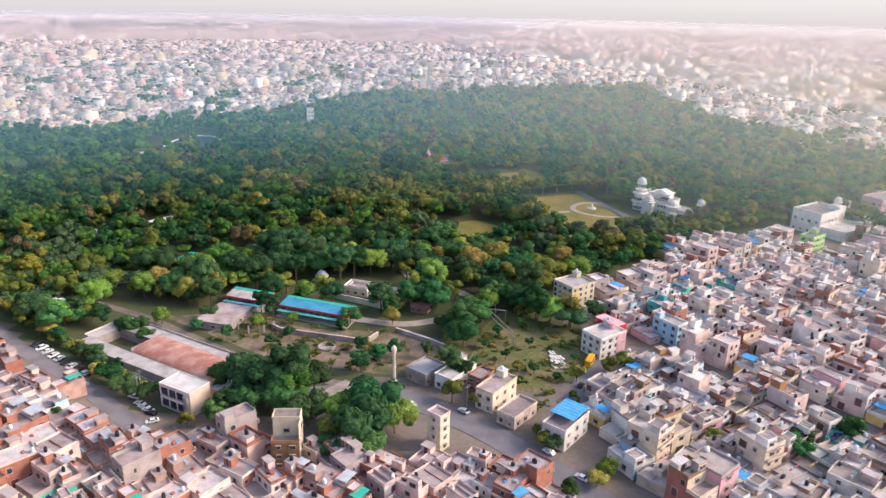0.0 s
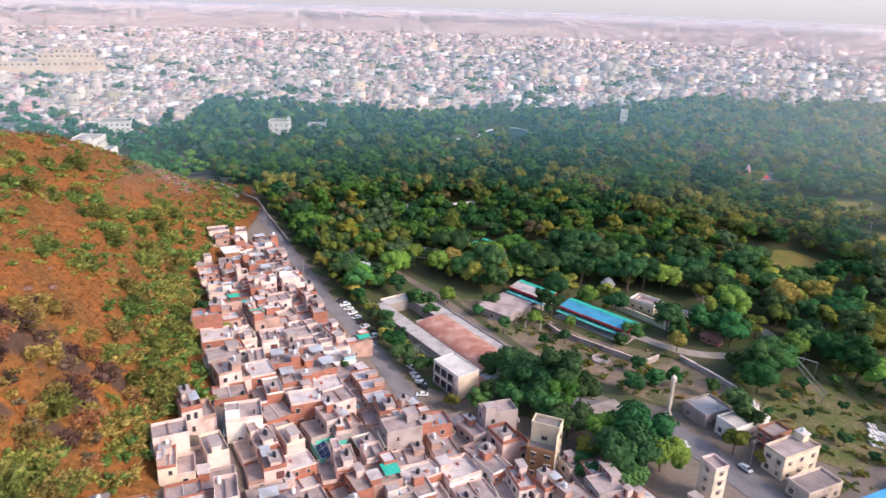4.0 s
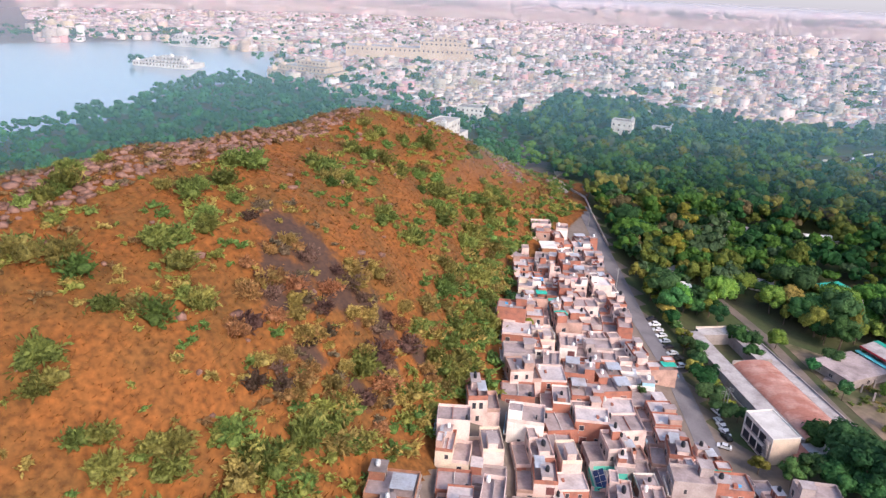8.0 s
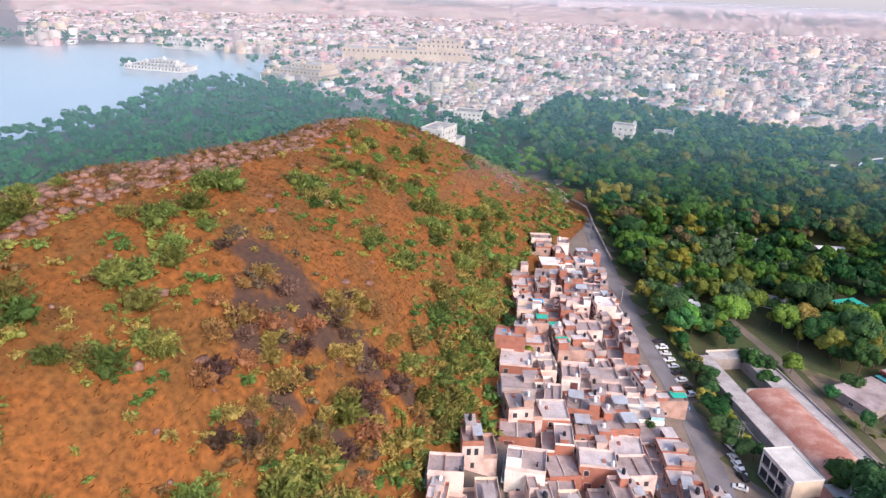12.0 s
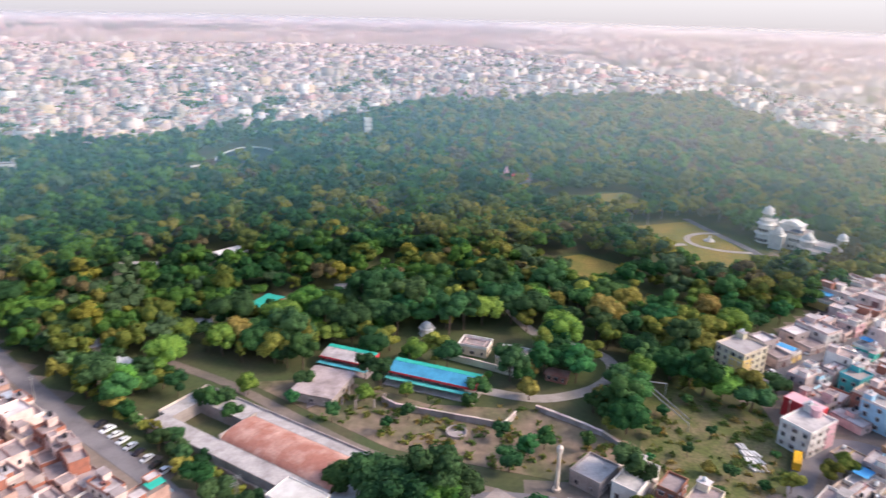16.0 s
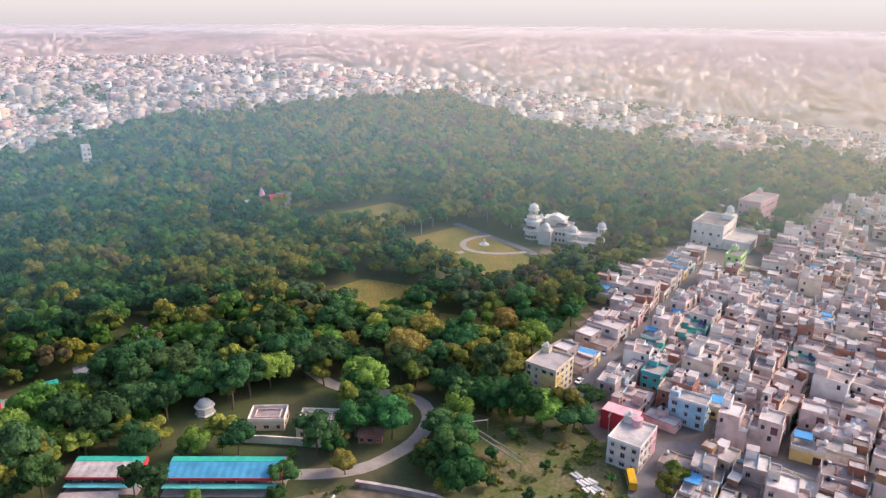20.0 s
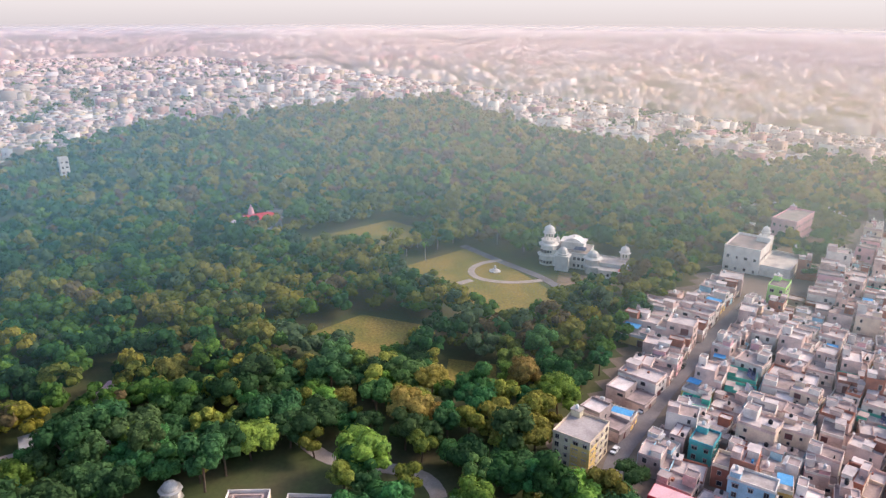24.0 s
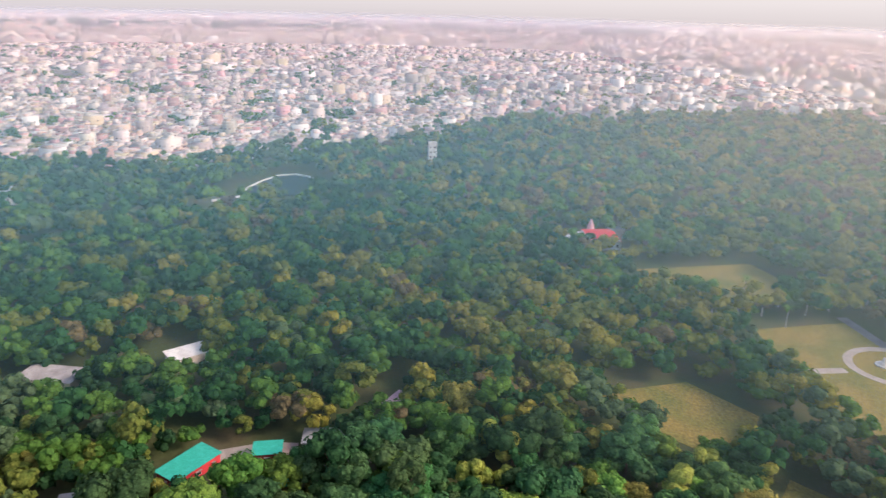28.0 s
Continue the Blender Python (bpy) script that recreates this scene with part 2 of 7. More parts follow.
# ---- mesh building ----
class Build:
    """Collects corners and faces with a material each, and makes one mesh of them."""

    def __init__(self):
        self.v, self.f, self.m, self.mats = [], [], [], []

    def slot(self, key):
        m = M[key] if isinstance(key, str) else key
        if m not in self.mats:
            self.mats.append(m)
        return self.mats.index(m)

    def face(self, pts, key):
        k = len(self.v)
        self.v += [tuple(p) for p in pts]
        self.f.append(tuple(range(k, k + len(pts))))
        self.m.append(self.slot(key))

    def box(self, x0, x1, y0, y1, z0, z1, key, top=None, open_bottom=False):
        k = len(self.v)
        self.v += [(x0, y0, z0), (x1, y0, z0), (x1, y1, z0), (x0, y1, z0), (x0, y0, z1), (x1, y0, z1), (x1, y1, z1), (x0, y1, z1)]
        s, t = self.slot(key), self.slot(top or key)
        fs = [(4, 5, 6, 7), (0, 1, 5, 4), (1, 2, 6, 5), (2, 3, 7, 6), (3, 0, 4, 7)]
        if not open_bottom:
            fs.append((3, 2, 1, 0))
        self.f += [tuple(k + i for i in f) for f in fs]
        self.m += [t] + [s] * (len(fs) - 1)
        return self

    def ring(self, x0, x1, y0, y1, z0, z1, w, key):
        """Four butted walls round a rectangle."""
        self.box(x0, x1, y0, y0 + w, z0, z1, key).box(x0, x1, y1 - w, y1, z0, z1, key)
        return self.box(x0, x0 + w, y0 + w, y1 - w, z0, z1, key).box(x1 - w, x1, y0 + w, y1 - w, z0, z1, key)

    def lathe(self, profile, key, cx=0.0, cy=0.0, z=0.0, n=12):
        """A turned body from (radius, height) pairs."""
        k, s = len(self.v), self.slot(key)
        for r, h in profile:
            self.v += [(cx + r * math.cos(2 * math.pi * i / n), cy + r * math.sin(2 * math.pi * i / n), z + h) for i in range(n)]
        for a in range(len(profile) - 1):
            for i in range(n):
                j = (i + 1) % n
                self.f.append((k + a * n + i, k + a * n + j, k + (a + 1) * n + j, k + (a + 1) * n + i))
                self.m.append(s)
        self.f.append(tuple(k + (len(profile) - 1) * n + i for i in range(n)))
        self.m.append(s)
        return self

    def tube(self, a, b, r0, r1, key, n=6):
        a, b = Vector(a), Vector(b)
        q = (b - a).to_track_quat("Z", "Y").to_matrix()
        k, s = len(self.v), self.slot(key)
        for p, r in ((a, r0), (b, r1)):
            self.v += [tuple(p + q @ Vector((r * math.cos(2 * math.pi * i / n), r * math.sin(2 * math.pi * i / n), 0))) for i in range(n)]
        for i in range(n):
            self.f.append((k + i, k + (i + 1) % n, k + n + (i + 1) % n, k + n + i))
            self.m.append(s)
        self.f.append(tuple(k + n + i for i in range(n)))
        self.m.append(s)
        return self

    def prism(self, pts, z0, z1, key, top=None):
        """An upright body over a polygon given anticlockwise."""
        n, k = len(pts), len(self.v)
        self.v += [(x, y, z0) for x, y in pts] + [(x, y, z1) for x, y in pts]
        s, t = self.slot(key), self.slot(top or key)
        self.f.append(tuple(k + n + i for i in range(n)))
        self.m.append(t)
        for i in range(n):
            j = (i + 1) % n
            self.f.append((k + i, k + j, k + n + j, k + n + i))
            self.m.append(s)
        return self

    def mesh(self, name, smooth=False):
        me = bpy.data.meshes.new(name)
        me.from_pydata(self.v, [], self.f)
        for m in self.mats:
            me.materials.append(m)
        me.polygons.foreach_set("material_index", self.m)
        if smooth:
            me.polygons.foreach_set("use_smooth", [True] * len(self.f))
        me.update()
        return me


def raw_mesh(name, verts, faces, mats, index=None, smooth=False):
    """A mesh from arrays, all faces with the same number of corners."""
    me = bpy.data.meshes.new(name)
    n, c = len(faces), faces.shape[1]
    me.vertices.add(len(verts))
    me.vertices.foreach_set("co", np.asarray(verts, np.float32).ravel())
    me.loops.add(n * c)
    me.loops.foreach_set("vertex_index", np.asarray(faces, np.int32).ravel())
    me.polygons.add(n)
    me.polygons.foreach_set("loop_start", np.arange(0, n * c, c, dtype=np.int32))
    for m in mats:
        me.materials.append(m)
    if index is not None:
        me.polygons.foreach_set("material_index", np.asarray(index, np.int32))
    if smooth:
        me.polygons.foreach_set("use_smooth", np.ones(n, bool))
    me.update(calc_edges=True)
    return me


def part(name, body, parent, label="", smooth=False):
    """One mesh under a thing or a part."""
    ob = new(name, body.mesh(name, smooth) if isinstance(body, Build) else body)
    ob.parent = parent
    if label:
        ob["label"] = label
    return ob


def thing(name, m, label, category, group=""):
    ob = new(name)
    ob.matrix_world = m
    return tagged(ob, label, category, group)


def single(name, body, m, label, category, group="", kind="", smooth=False):
    ob = new(name, body.mesh(name, smooth) if isinstance(body, Build) else body)
    ob.matrix_world = m
    return tagged(ob, label, category, group, kind)


# ---- lie of the land ----
HILL = [(-70, -150, 22), (-80, -60, 24), (-88, 20, 26), (-108, 72, 27), (-138, 128, 22), (-168, 163, 18), (-207, 198, 15), (-238, 250, 12),
        (-266, 300, 10), (-300, 336, 8), (-345, 330, 8), (-362, 250, 6), (-352, 150, 5), (-325, 60, 5), (-290, -30, 5), (-260, -150, 5)]


def inside(x, y, poly):
    x, y = np.asarray(x, float), np.asarray(y, float)
    r = np.zeros(np.broadcast(x, y).shape, bool)
    for (ax, ay, *_), (bx, by, *_) in zip(poly, poly[1:] + poly[:1]):
        cross = (ay > y) != (by > y)
        r ^= cross & (x < (bx - ax) * (y - ay) / ((by - ay) or 1e-9) + ax)
    return r


def edge(x, y, poly, closed=True):
    """Distance to a line of points, and the third number of the points along it."""
    x, y = np.asarray(x, float), np.asarray(y, float)
    best, val = np.full(x.shape, 1e9), np.zeros(x.shape)
    pairs = list(zip(poly, poly[1:] + poly[:1])) if closed else list(zip(poly, poly[1:]))
    for a, b in pairs:
        dx, dy = b[0] - a[0], b[1] - a[1]
        t = np.clip(((x - a[0]) * dx + (y - a[1]) * dy) / (dx * dx + dy * dy), 0, 1)
        d = np.hypot(x - a[0] - t * dx, y - a[1] - t * dy)
        near = d < best
        best = np.where(near, d, best)
        if len(a) > 2:
            val = np.where(near, a[2] + t * (b[2] - a[2]), val)
    return best, val


def land(x, y):
    """Height of the ground."""
    x, y = np.asarray(x, float), np.asarray(y, float)
    d, zb = edge(x, y, HILL)
    ins = inside(x, y, HILL)
    s = np.clip((y - 166) / 190, 0, 1)
    up = zb + (70 + 0.11 * (y - 60)) * (1 - 0.95 * s * s * (3 - 2 * s)) * (1 - np.exp(-d / 55))
    out = zb * np.clip(1 - d / 75, 0, 1) ** 1.25
    return np.where(ins, up, out)


def z_at(x, y):
    return float(land(np.array([x]), np.array([y]))[0])


PARK = [(-105, 200), (-163, 238), (-214, 274), (-254, 303), (-277, 318), (-331, 345), (-400, 400), (-500, 420), (-505, 489), (-565, 600), (-492, 621),
        (-415, 629), (-353, 651), (-313, 690), (-300, 740), (-234, 784), (-188, 814), (-150, 887), (-115, 977), (-58, 980), (19, 1039), (150, 1094),
        (288, 1127), (278, 999), (295, 805), (329, 740), (362, 668), (390, 605), (459, 612), (483, 531), (540, 480), (480, 440), (350, 470), (300, 430),
        (258, 412), (207, 428), (192, 421), (145, 388), (116, 366), (75, 329), (36, 293), (60, 256), (46, 224), (15, 222), (-22, 226), (-60, 200)]
LAKE = [(-600, 40), (-645, 97), (-677, 146), (-737, 190), (-829, 262), (-852, 330), (-797, 350), (-914, 392), (-1139, 505), (-1153, 443), (-1307, 389),
        (-1374, 302), (-1342, 200), (-1329, 120), (-1500, -100), (-1500, -500), (-700, -500), (-590, -200)]
SHORE = [(-600, 40), (-645, 97), (-677, 146), (-737, 190), (-829, 262), (-852, 330), (-797, 350), (-740, 365), (-640, 400), (-505, 425), (-420, 400),
         (-366, 330), (-366, 250), (-352, 150), (-325, 60), (-290, -30), (-300, -200), (-590, -200)]


def axis(lo, hi, fine, ends):
    a = list(np.arange(lo, hi + 0.1, fine))
    step, left, right = fine, lo, hi
    while right < ends:
        step *= 1.18
        left, right = left - step, right + step
        a = [left] + a + [right]
    return np.array(a)


gx, gy = axis(-520, 420, 7, 9000), axis(-160, 720, 7, 9000)
X, Y = np.meshgrid(gx, gy, indexing="ij")
Z = land(X, Y)
Z = np.where(inside(X, Y, HILL), Z - np.clip(1 + 0.6 * edge(X, Y, HILL)[0], 0, 14), Z)
lake_d = np.where(inside(X, Y, LAKE), edge(X, Y, LAKE)[0], 0)
Z = Z - np.clip(lake_d / 4, 0, 3)
n0, n1 = X.shape
idx = np.arange(n0 * n1).reshape(n0, n1)
quads = np.stack([idx[:-1, :-1], idx[1:, :-1], idx[1:, 1:], idx[:-1, 1:]], -1).reshape(-1, 4)
cx, cy = X.ravel()[quads].mean(1), Y.ravel()[quads].mean(1)
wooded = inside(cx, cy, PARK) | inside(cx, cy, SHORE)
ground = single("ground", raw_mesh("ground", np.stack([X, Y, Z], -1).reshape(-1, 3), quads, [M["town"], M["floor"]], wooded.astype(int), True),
                Matrix(), "dusty lanes and shaded woodland soil under the town", "ground", kind="structure")
b = Build()
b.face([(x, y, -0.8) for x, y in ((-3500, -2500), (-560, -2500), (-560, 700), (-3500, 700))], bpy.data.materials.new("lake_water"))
wm = b.mats[0]
wm.use_nodes = True
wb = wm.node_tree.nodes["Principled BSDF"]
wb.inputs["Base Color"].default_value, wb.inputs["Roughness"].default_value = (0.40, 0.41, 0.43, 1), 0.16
wv = wm.node_tree.nodes.new("ShaderNodeTexNoise")
wv.inputs["Scale"].default_value = 0.4
wc = wm.node_tree.nodes.new("ShaderNodeNewGeometry")
wp = wm.node_tree.nodes.new("ShaderNodeBump")
wp.inputs["Strength"].default_value = 0.15
wm.node_tree.links.new(wc.outputs["Position"], wv.inputs["Vector"])
wm.node_tree.links.new(wv.outputs["Fac"], wp.inputs["Height"])
wm.node_tree.links.new(wp.outputs[0], wb.inputs["Normal"])
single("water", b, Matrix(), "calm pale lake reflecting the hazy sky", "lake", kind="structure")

# the hill, with gullies and a rocky crest
hx, hy = np.arange(-380, -60, 1.25), np.arange(-160, 345, 1.25)
X, Y = np.meshgrid(hx, hy, indexing="ij")
Z = land(X, Y)
for _ in range(92):
    Z[1:-1, 1:-1] = (Z[1:-1, 1:-1] * 2 + Z[:-2, 1:-1] + Z[2:, 1:-1] + Z[1:-1, :-2] + Z[1:-1, 2:]) / 6
dh, _ = edge(X, Y, HILL)
lump = np.array([[noise.noise((x / 28, y / 28, 0)) * 2.2 + noise.noise((x / 7, y / 7, 3)) * 0.7 for y in hy] for x in hx])
Z += lump * np.clip(dh / 18, 0, 1)
keep = inside(X, Y, HILL) | (dh < 7)
Z += np.where(inside(X, Y, HILL), 0, 0.25)
HILL_Z = Z


def hill_z(x, y):
    i, j = np.clip((np.asarray(x) + 380) / 1.25, 0, len(hx) - 1.01), np.clip((np.asarray(y) + 160) / 1.25, 0, len(hy) - 1.01)
    a, c = i.astype(int), j.astype(int)
    u, v = i - a, j - c
    return HILL_Z[a, c] * (1 - u) * (1 - v) + HILL_Z[a + 1, c] * u * (1 - v) + HILL_Z[a, c + 1] * (1 - u) * v + HILL_Z[a + 1, c + 1] * u * v


n0, n1 = X.shape
idx = np.arange(n0 * n1).reshape(n0, n1)
quads = np.stack([idx[:-1, :-1], idx[1:, :-1], idx[1:, 1:], idx[:-1, 1:]], -1).reshape(-1, 4)
quads = quads[keep.ravel()[quads].any(1)]
M["hill"] = mat("dry_grass_slope", (0.230, 0.082, 0.018), (0.142, 0.068, 0.018), scale=0.07, fine=0.7, stain=0.5, bump=0.3)
cx, cy = X.ravel()[quads].mean(1), Y.ravel()[quads].mean(1)
BURNT = [(-168, 88, 8, 7), (-160, 90, 9, 8), (-153, 82, 9, 7), (-151, 94, 9, 7), (-145, 76, 6, 5), (-146, 103, 7, 6), (-136, 79, 5, 4), (-134, 98, 5, 5), (-128, 88, 4, 4), (-138, 112, 5, 4)]


def burn(x, y):
    b = np.full(np.shape(x), -9.0)
    for ax, ay, rx, ry in BURNT:
        b = np.maximum(b, 1 - np.hypot((x - ax) / rx, (y - ay) / ry))
    return b


hill_mesh = raw_mesh("hill", np.stack([X, Y, Z], -1).reshape(-1, 3), quads, [M["hill"]], None, True)
soot = hill_mesh.attributes.new("soot", "FLOAT", "POINT")
soot.data.foreach_set("value", np.clip(burn(X.ravel(), Y.ravel()), -2, 1).astype(np.float32))
hn, hl = M["hill"].node_tree.nodes, M["hill"].node_tree.links
hb = hn["Principled BSDF"]
grass = hb.inputs["Base Color"].links[0].from_socket
at, nz, nf, ge, sm, th, bt, ch = (hn.new("ShaderNode" + k) for k in ("Attribute", "TexNoise", "TexNoise", "NewGeometry", "Math", "MapRange", "Mix", "Mix"))
at.attribute_name = "soot"
nz.inputs["Scale"].default_value, nz.inputs["Detail"].default_value, nz.inputs["Roughness"].default_value = 0.16, 8, 0.7
nf.inputs["Scale"].default_value, nf.inputs["Detail"].default_value = 0.9, 5
sm.operation, sm.inputs[1].default_value = "MULTIPLY_ADD", 2.4
th.inputs["From Min"].default_value, th.inputs["From Max"].default_value = 1.2, 1.6
bt.data_type = ch.data_type = "RGBA"
ch.inputs["A"].default_value, ch.inputs["B"].default_value = (0.022, 0.015, 0.016, 1), (0.115, 0.060, 0.036, 1)
hl.new(ge.outputs["Position"], nz.inputs["Vector"])
hl.new(ge.outputs["Position"], nf.inputs["Vector"])
hl.new(nz.outputs["Fac"], sm.inputs[0])
hl.new(at.outputs["Fac"], sm.inputs[2])
hl.new(sm.outputs[0], th.inputs["Value"])
hl.new(nf.outputs["Fac"], ch.inputs["Factor"])
hl.new(th.outputs[0], bt.inputs["Factor"])
hl.new(grass, bt.inputs["A"])
hl.new(ch.outputs["Result"], bt.inputs["B"])
hl.new(bt.outputs["Result"], hb.inputs["Base Color"])
single("hill", hill_mesh, Matrix(),
       "hillside of dry orange grass with a burnt patch", "hill", kind="structure")


# ---- roads, lawns and paths ----
def strip(name, pts, width, key, lift, label, category, kerb=None):
    """A ribbon that lies on the ground along a line."""
    fine = []
    for a, c in zip(pts, pts[1:]):
        n = max(1, int(math.dist(a[:2], c[:2]) / 4))
        fine += [(a[0] + (c[0] - a[0]) * i / n, a[1] + (c[1] - a[1]) * i / n) for i in range(n)]
    fine.append(pts[-1][:2])
    for _ in range(3):
        fine = [fine[0]] + [tuple((p[k] + 2 * q[k] + r[k]) / 4 for k in (0, 1)) for p, q, r in zip(fine, fine[1:], fine[2:])] + [fine[-1]]
    b = Build()
    rows = []
    for i, (x, y) in enumerate(fine):
        p, q = fine[max(i - 1, 0)], fine[min(i + 1, len(fine) - 1)]
        d = Vector((q[0] - p[0], q[1] - p[1])).normalized()
        nx, ny = -d.y * width / 2, d.x * width / 2
        rows.append([(x + nx * s, y + ny * s, z_at(x + nx * s, y + ny * s) + lift) for s in (-1, 0, 1)])
    for p, q in zip(rows, rows[1:]):
        for k in (0, 1):
            b.face((p[k], p[k + 1], q[k + 1], q[k]), key)
        for k in (0, 2):
            a, c = (p, q) if k == 0 else (q, p)
            lo = [(v[0], v[1], v[2] - lift - 0.3) for v in (a[k], c[k])]
            b.face((lo[0], a[k], c[k], lo[1]), key)
    return single(name, b, Matrix(), label, category, kind="structure")


def patch(name, pts, key, lift, label, category):
    b = Build()
    b.prism(pts, -0.4, lift, key)
    return single(name, b, Matrix(), label, category, kind="structure")


LANE = [(-95, 183), (-103, 190), (-133, 213), (-163, 232), (-214, 268), (-254, 297), (-277, 313), (-300, 350)]
MAINROAD = [(-60, 208), (-40, 214), (-22, 214), (-4, 204), (12, 192), (26, 178), (42, 160), (62, 138), (90, 100)]
strip("road_lane", LANE, 7, "asphalt", 0.12, "grey lane with parked cars beside the hillside houses", "lane")
strip("road_main", MAINROAD, 10, "asphalt", 0.14, "wide worn grey road between the houses", "road")
strip("road_curve", [(-268, 309), (-290, 314), (-310, 322), (-322, 345), (-345, 365)], 7, "path", 0.15, "pale road curving round the foot of the hill", "road")
strip("road_school", [(40, 205), (50, 232), (64, 250), (76, 252), (110, 222), (150, 190)], 7, "asphalt", 0.14, "grey street past the pink house", "street")
strip("road_right", [(52, 275), (62, 291), (101, 321), (150, 356), (200, 388)], 6, "asphalt", 0.13, "narrow shaded street between rows of houses", "street")
strip("road_far", [(250, 296), (271, 328), (296, 364), (320, 404), (352, 454), (400, 500), (470, 540)], 9, "asphalt", 0.13, "grey street climbing between houses and trees", "street")
strip("park_road", [(-66, 283), (-40, 272), (-21, 268), (-2, 277), (8, 290), (7, 303), (-4, 310), (-20, 318), (-30, 340), (-28, 380)], 5, "path", 0.12,
      "pale winding path through the park", "path")
strip("hangar_road", [(-160, 282), (-130, 268), (-80, 235), (-50, 222), (-30, 216)], 4, "town", 0.10, "dark lane beside the long sheds", "lane")
patch("waste_ground", [(-125, 270), (-70, 236), (-20, 225), (0, 232), (6, 245), (-20, 262), (-60, 262), (-95, 276)], "soil", 0.07, "bare dusty ground with scrub", "ground")
patch("open_green", [(3, 228), (17, 220), (31, 217), (47, 233), (54, 250), (48, 268), (34, 276), (22, 288), (12, 268), (10, 256)], "grassy", 0.06, "rough green with worn earth round a beam frame", "green")
patch("lawn_main", [(55, 412), (72, 384), (108, 405), (104, 440), (92, 496), (40, 474)], "lawn", 0.10, "dry yellowing lawn edged with a path", "lawn")
patch("lawn_oval", [(-22, 405), (-8, 390), (12, 378), (30, 391), (34, 404), (12, 422)], "lawn", 0.09, "small oval lawn shut in by trees", "lawn")
patch("lawn_terrace", [(-20, 530), (38, 496), (84, 520), (60, 563)], "lawn", 0.11, "dry lawn with planted arcs", "lawn")
patch("lawn_corner", [(26, 348), (44, 340), (52, 360), (36, 370)], "lawn", 0.08, "small green lawn among the trees", "lawn")
strip("lawn_path", [(46, 438), (74, 447)], 4, "path", 0.16, "pale straight path over the lawn", "path")
strip("lawn_loop", [(100, 470), (88, 470), (78, 462), (76, 450), (82, 442), (96, 436), (108, 436)], 3.5, "path", 0.17, "pale path curving round a statue bed", "path")
strip("lawn_drive", [(88, 500), (98, 470), (110, 440), (114, 410)], 5, "asphalt", 0.14, "grey drive beside the lawn", "drive")

# ---- houses ----
OLD = ["brick"] * 7 + ["mud"] * 6 + ["plaster"] * 7 + ["concrete"] * 3 + ["white"] * 5 + ["cream"] * 3
NEW = ["plaster"] * 8 + ["white"] * 8 + ["concrete"] * 2 + ["brick"] * 2 + ["cream"] * 3 + ["mud"] * 3 + ["pink", "lilac", "yellow", "teal", "skyblue"]


def window_mesh(w, h, shade=True):
    """Two panes set back in one frame, with a sunshade slab."""
    b = Build()
    fr, gl = b.slot("frame"), b.slot("glass")
    xs, zs = [-w / 2 - 0.1, -w / 2, -0.04, 0.04, w / 2, w / 2 + 0.1], [-0.1, 0, h, h + 0.1]
    b.v = [(x, 0.12, z) for z in zs for x in xs] + [(x, -0.02, z) for z in (zs[0], zs[3]) for x in (xs[0], xs[5])]
    for j in range(3):
        for i in range(5):
            q = [6 * j + i, 6 * j + i + 1, 6 * j + i + 7, 6 * j + i + 6]
            if j == 1 and i in (1, 3):
                k = len(b.v)
                b.v += [(b.v[n][0], 0.04, b.v[n][2]) for n in q]
                b.f += [(q[n], q[(n + 1) % 4], k + (n + 1) % 4, k + n) for n in range(4)] + [(k, k + 1, k + 2, k + 3)]
                b.m += [fr] * 4 + [gl]
            else:
                b.f.append(tuple(q))
                b.m.append(fr)
    b.f += [(0, 5, 25, 24), (5, 23, 27, 25), (23, 18, 26, 27), (18, 0, 24, 26)]
    b.m += [fr] * 4
    if shade:
        b.box(-w / 2 - 0.25, w / 2 + 0.25, -0.02, 0.55, h + 0.14, h + 0.24, "concrete")
    return b.mesh("window")


def door_mesh(w, h):
    b = Build()
    b.box(-w / 2, w / 2, 0, 0.08, 0, h, "door")
    for x0, x1, z0, z1 in ((-w / 2 - 0.1, -w / 2, 0, h + 0.1), (w / 2, w / 2 + 0.1, 0, h + 0.1), (-w / 2, w / 2, h, h + 0.1)):
        b.box(x0, x1, -0.02, 0.14, z0, z1, "frame")
    return b.mesh("door")


WINDOWS = [window_mesh(1.1, 1.2), window_mesh(1.5, 1.2), window_mesh(0.8, 1.1), window_mesh(1.2, 1.5, False)]
DOORS = [door_mesh(1.0, 2.05), door_mesh(2.2, 2.2)]
PLAIN = {}  # far stand-ins with fewer faces
for me, w, h in zip(WINDOWS + DOORS, (1.1, 1.5, 0.8, 1.2, 1.0, 2.2), (1.2, 1.2, 1.1, 1.5, 2.05, 2.2)):
    b = Build()
    b.box(-w / 2 - 0.1, w / 2 + 0.1, -0.02, 0.05, -0.1, h + 0.1, "frame", open_bottom=True)
    b.face([(w / 2, 0.054, 0), (-w / 2, 0.054, 0), (-w / 2, 0.054, h), (w / 2, 0.054, h)], "glass" if me.name[0] == "w" else "door")
    PLAIN[me] = b.mesh("plain")


def tank_mesh(key):
    return Build().lathe([(0.45, 0), (0.56, 0.08), (0.56, 0.35), (0.6, 0.4), (0.56, 0.45), (0.56, 0.9), (0.5, 1.1), (0.3, 1.25), (0.22, 1.27), (0.22, 1.36), (0.05, 1.4)], key, n=10).mesh("water_tank", True)


TANKS = [tank_mesh("tankblack"), tank_mesh("tankwhite")]


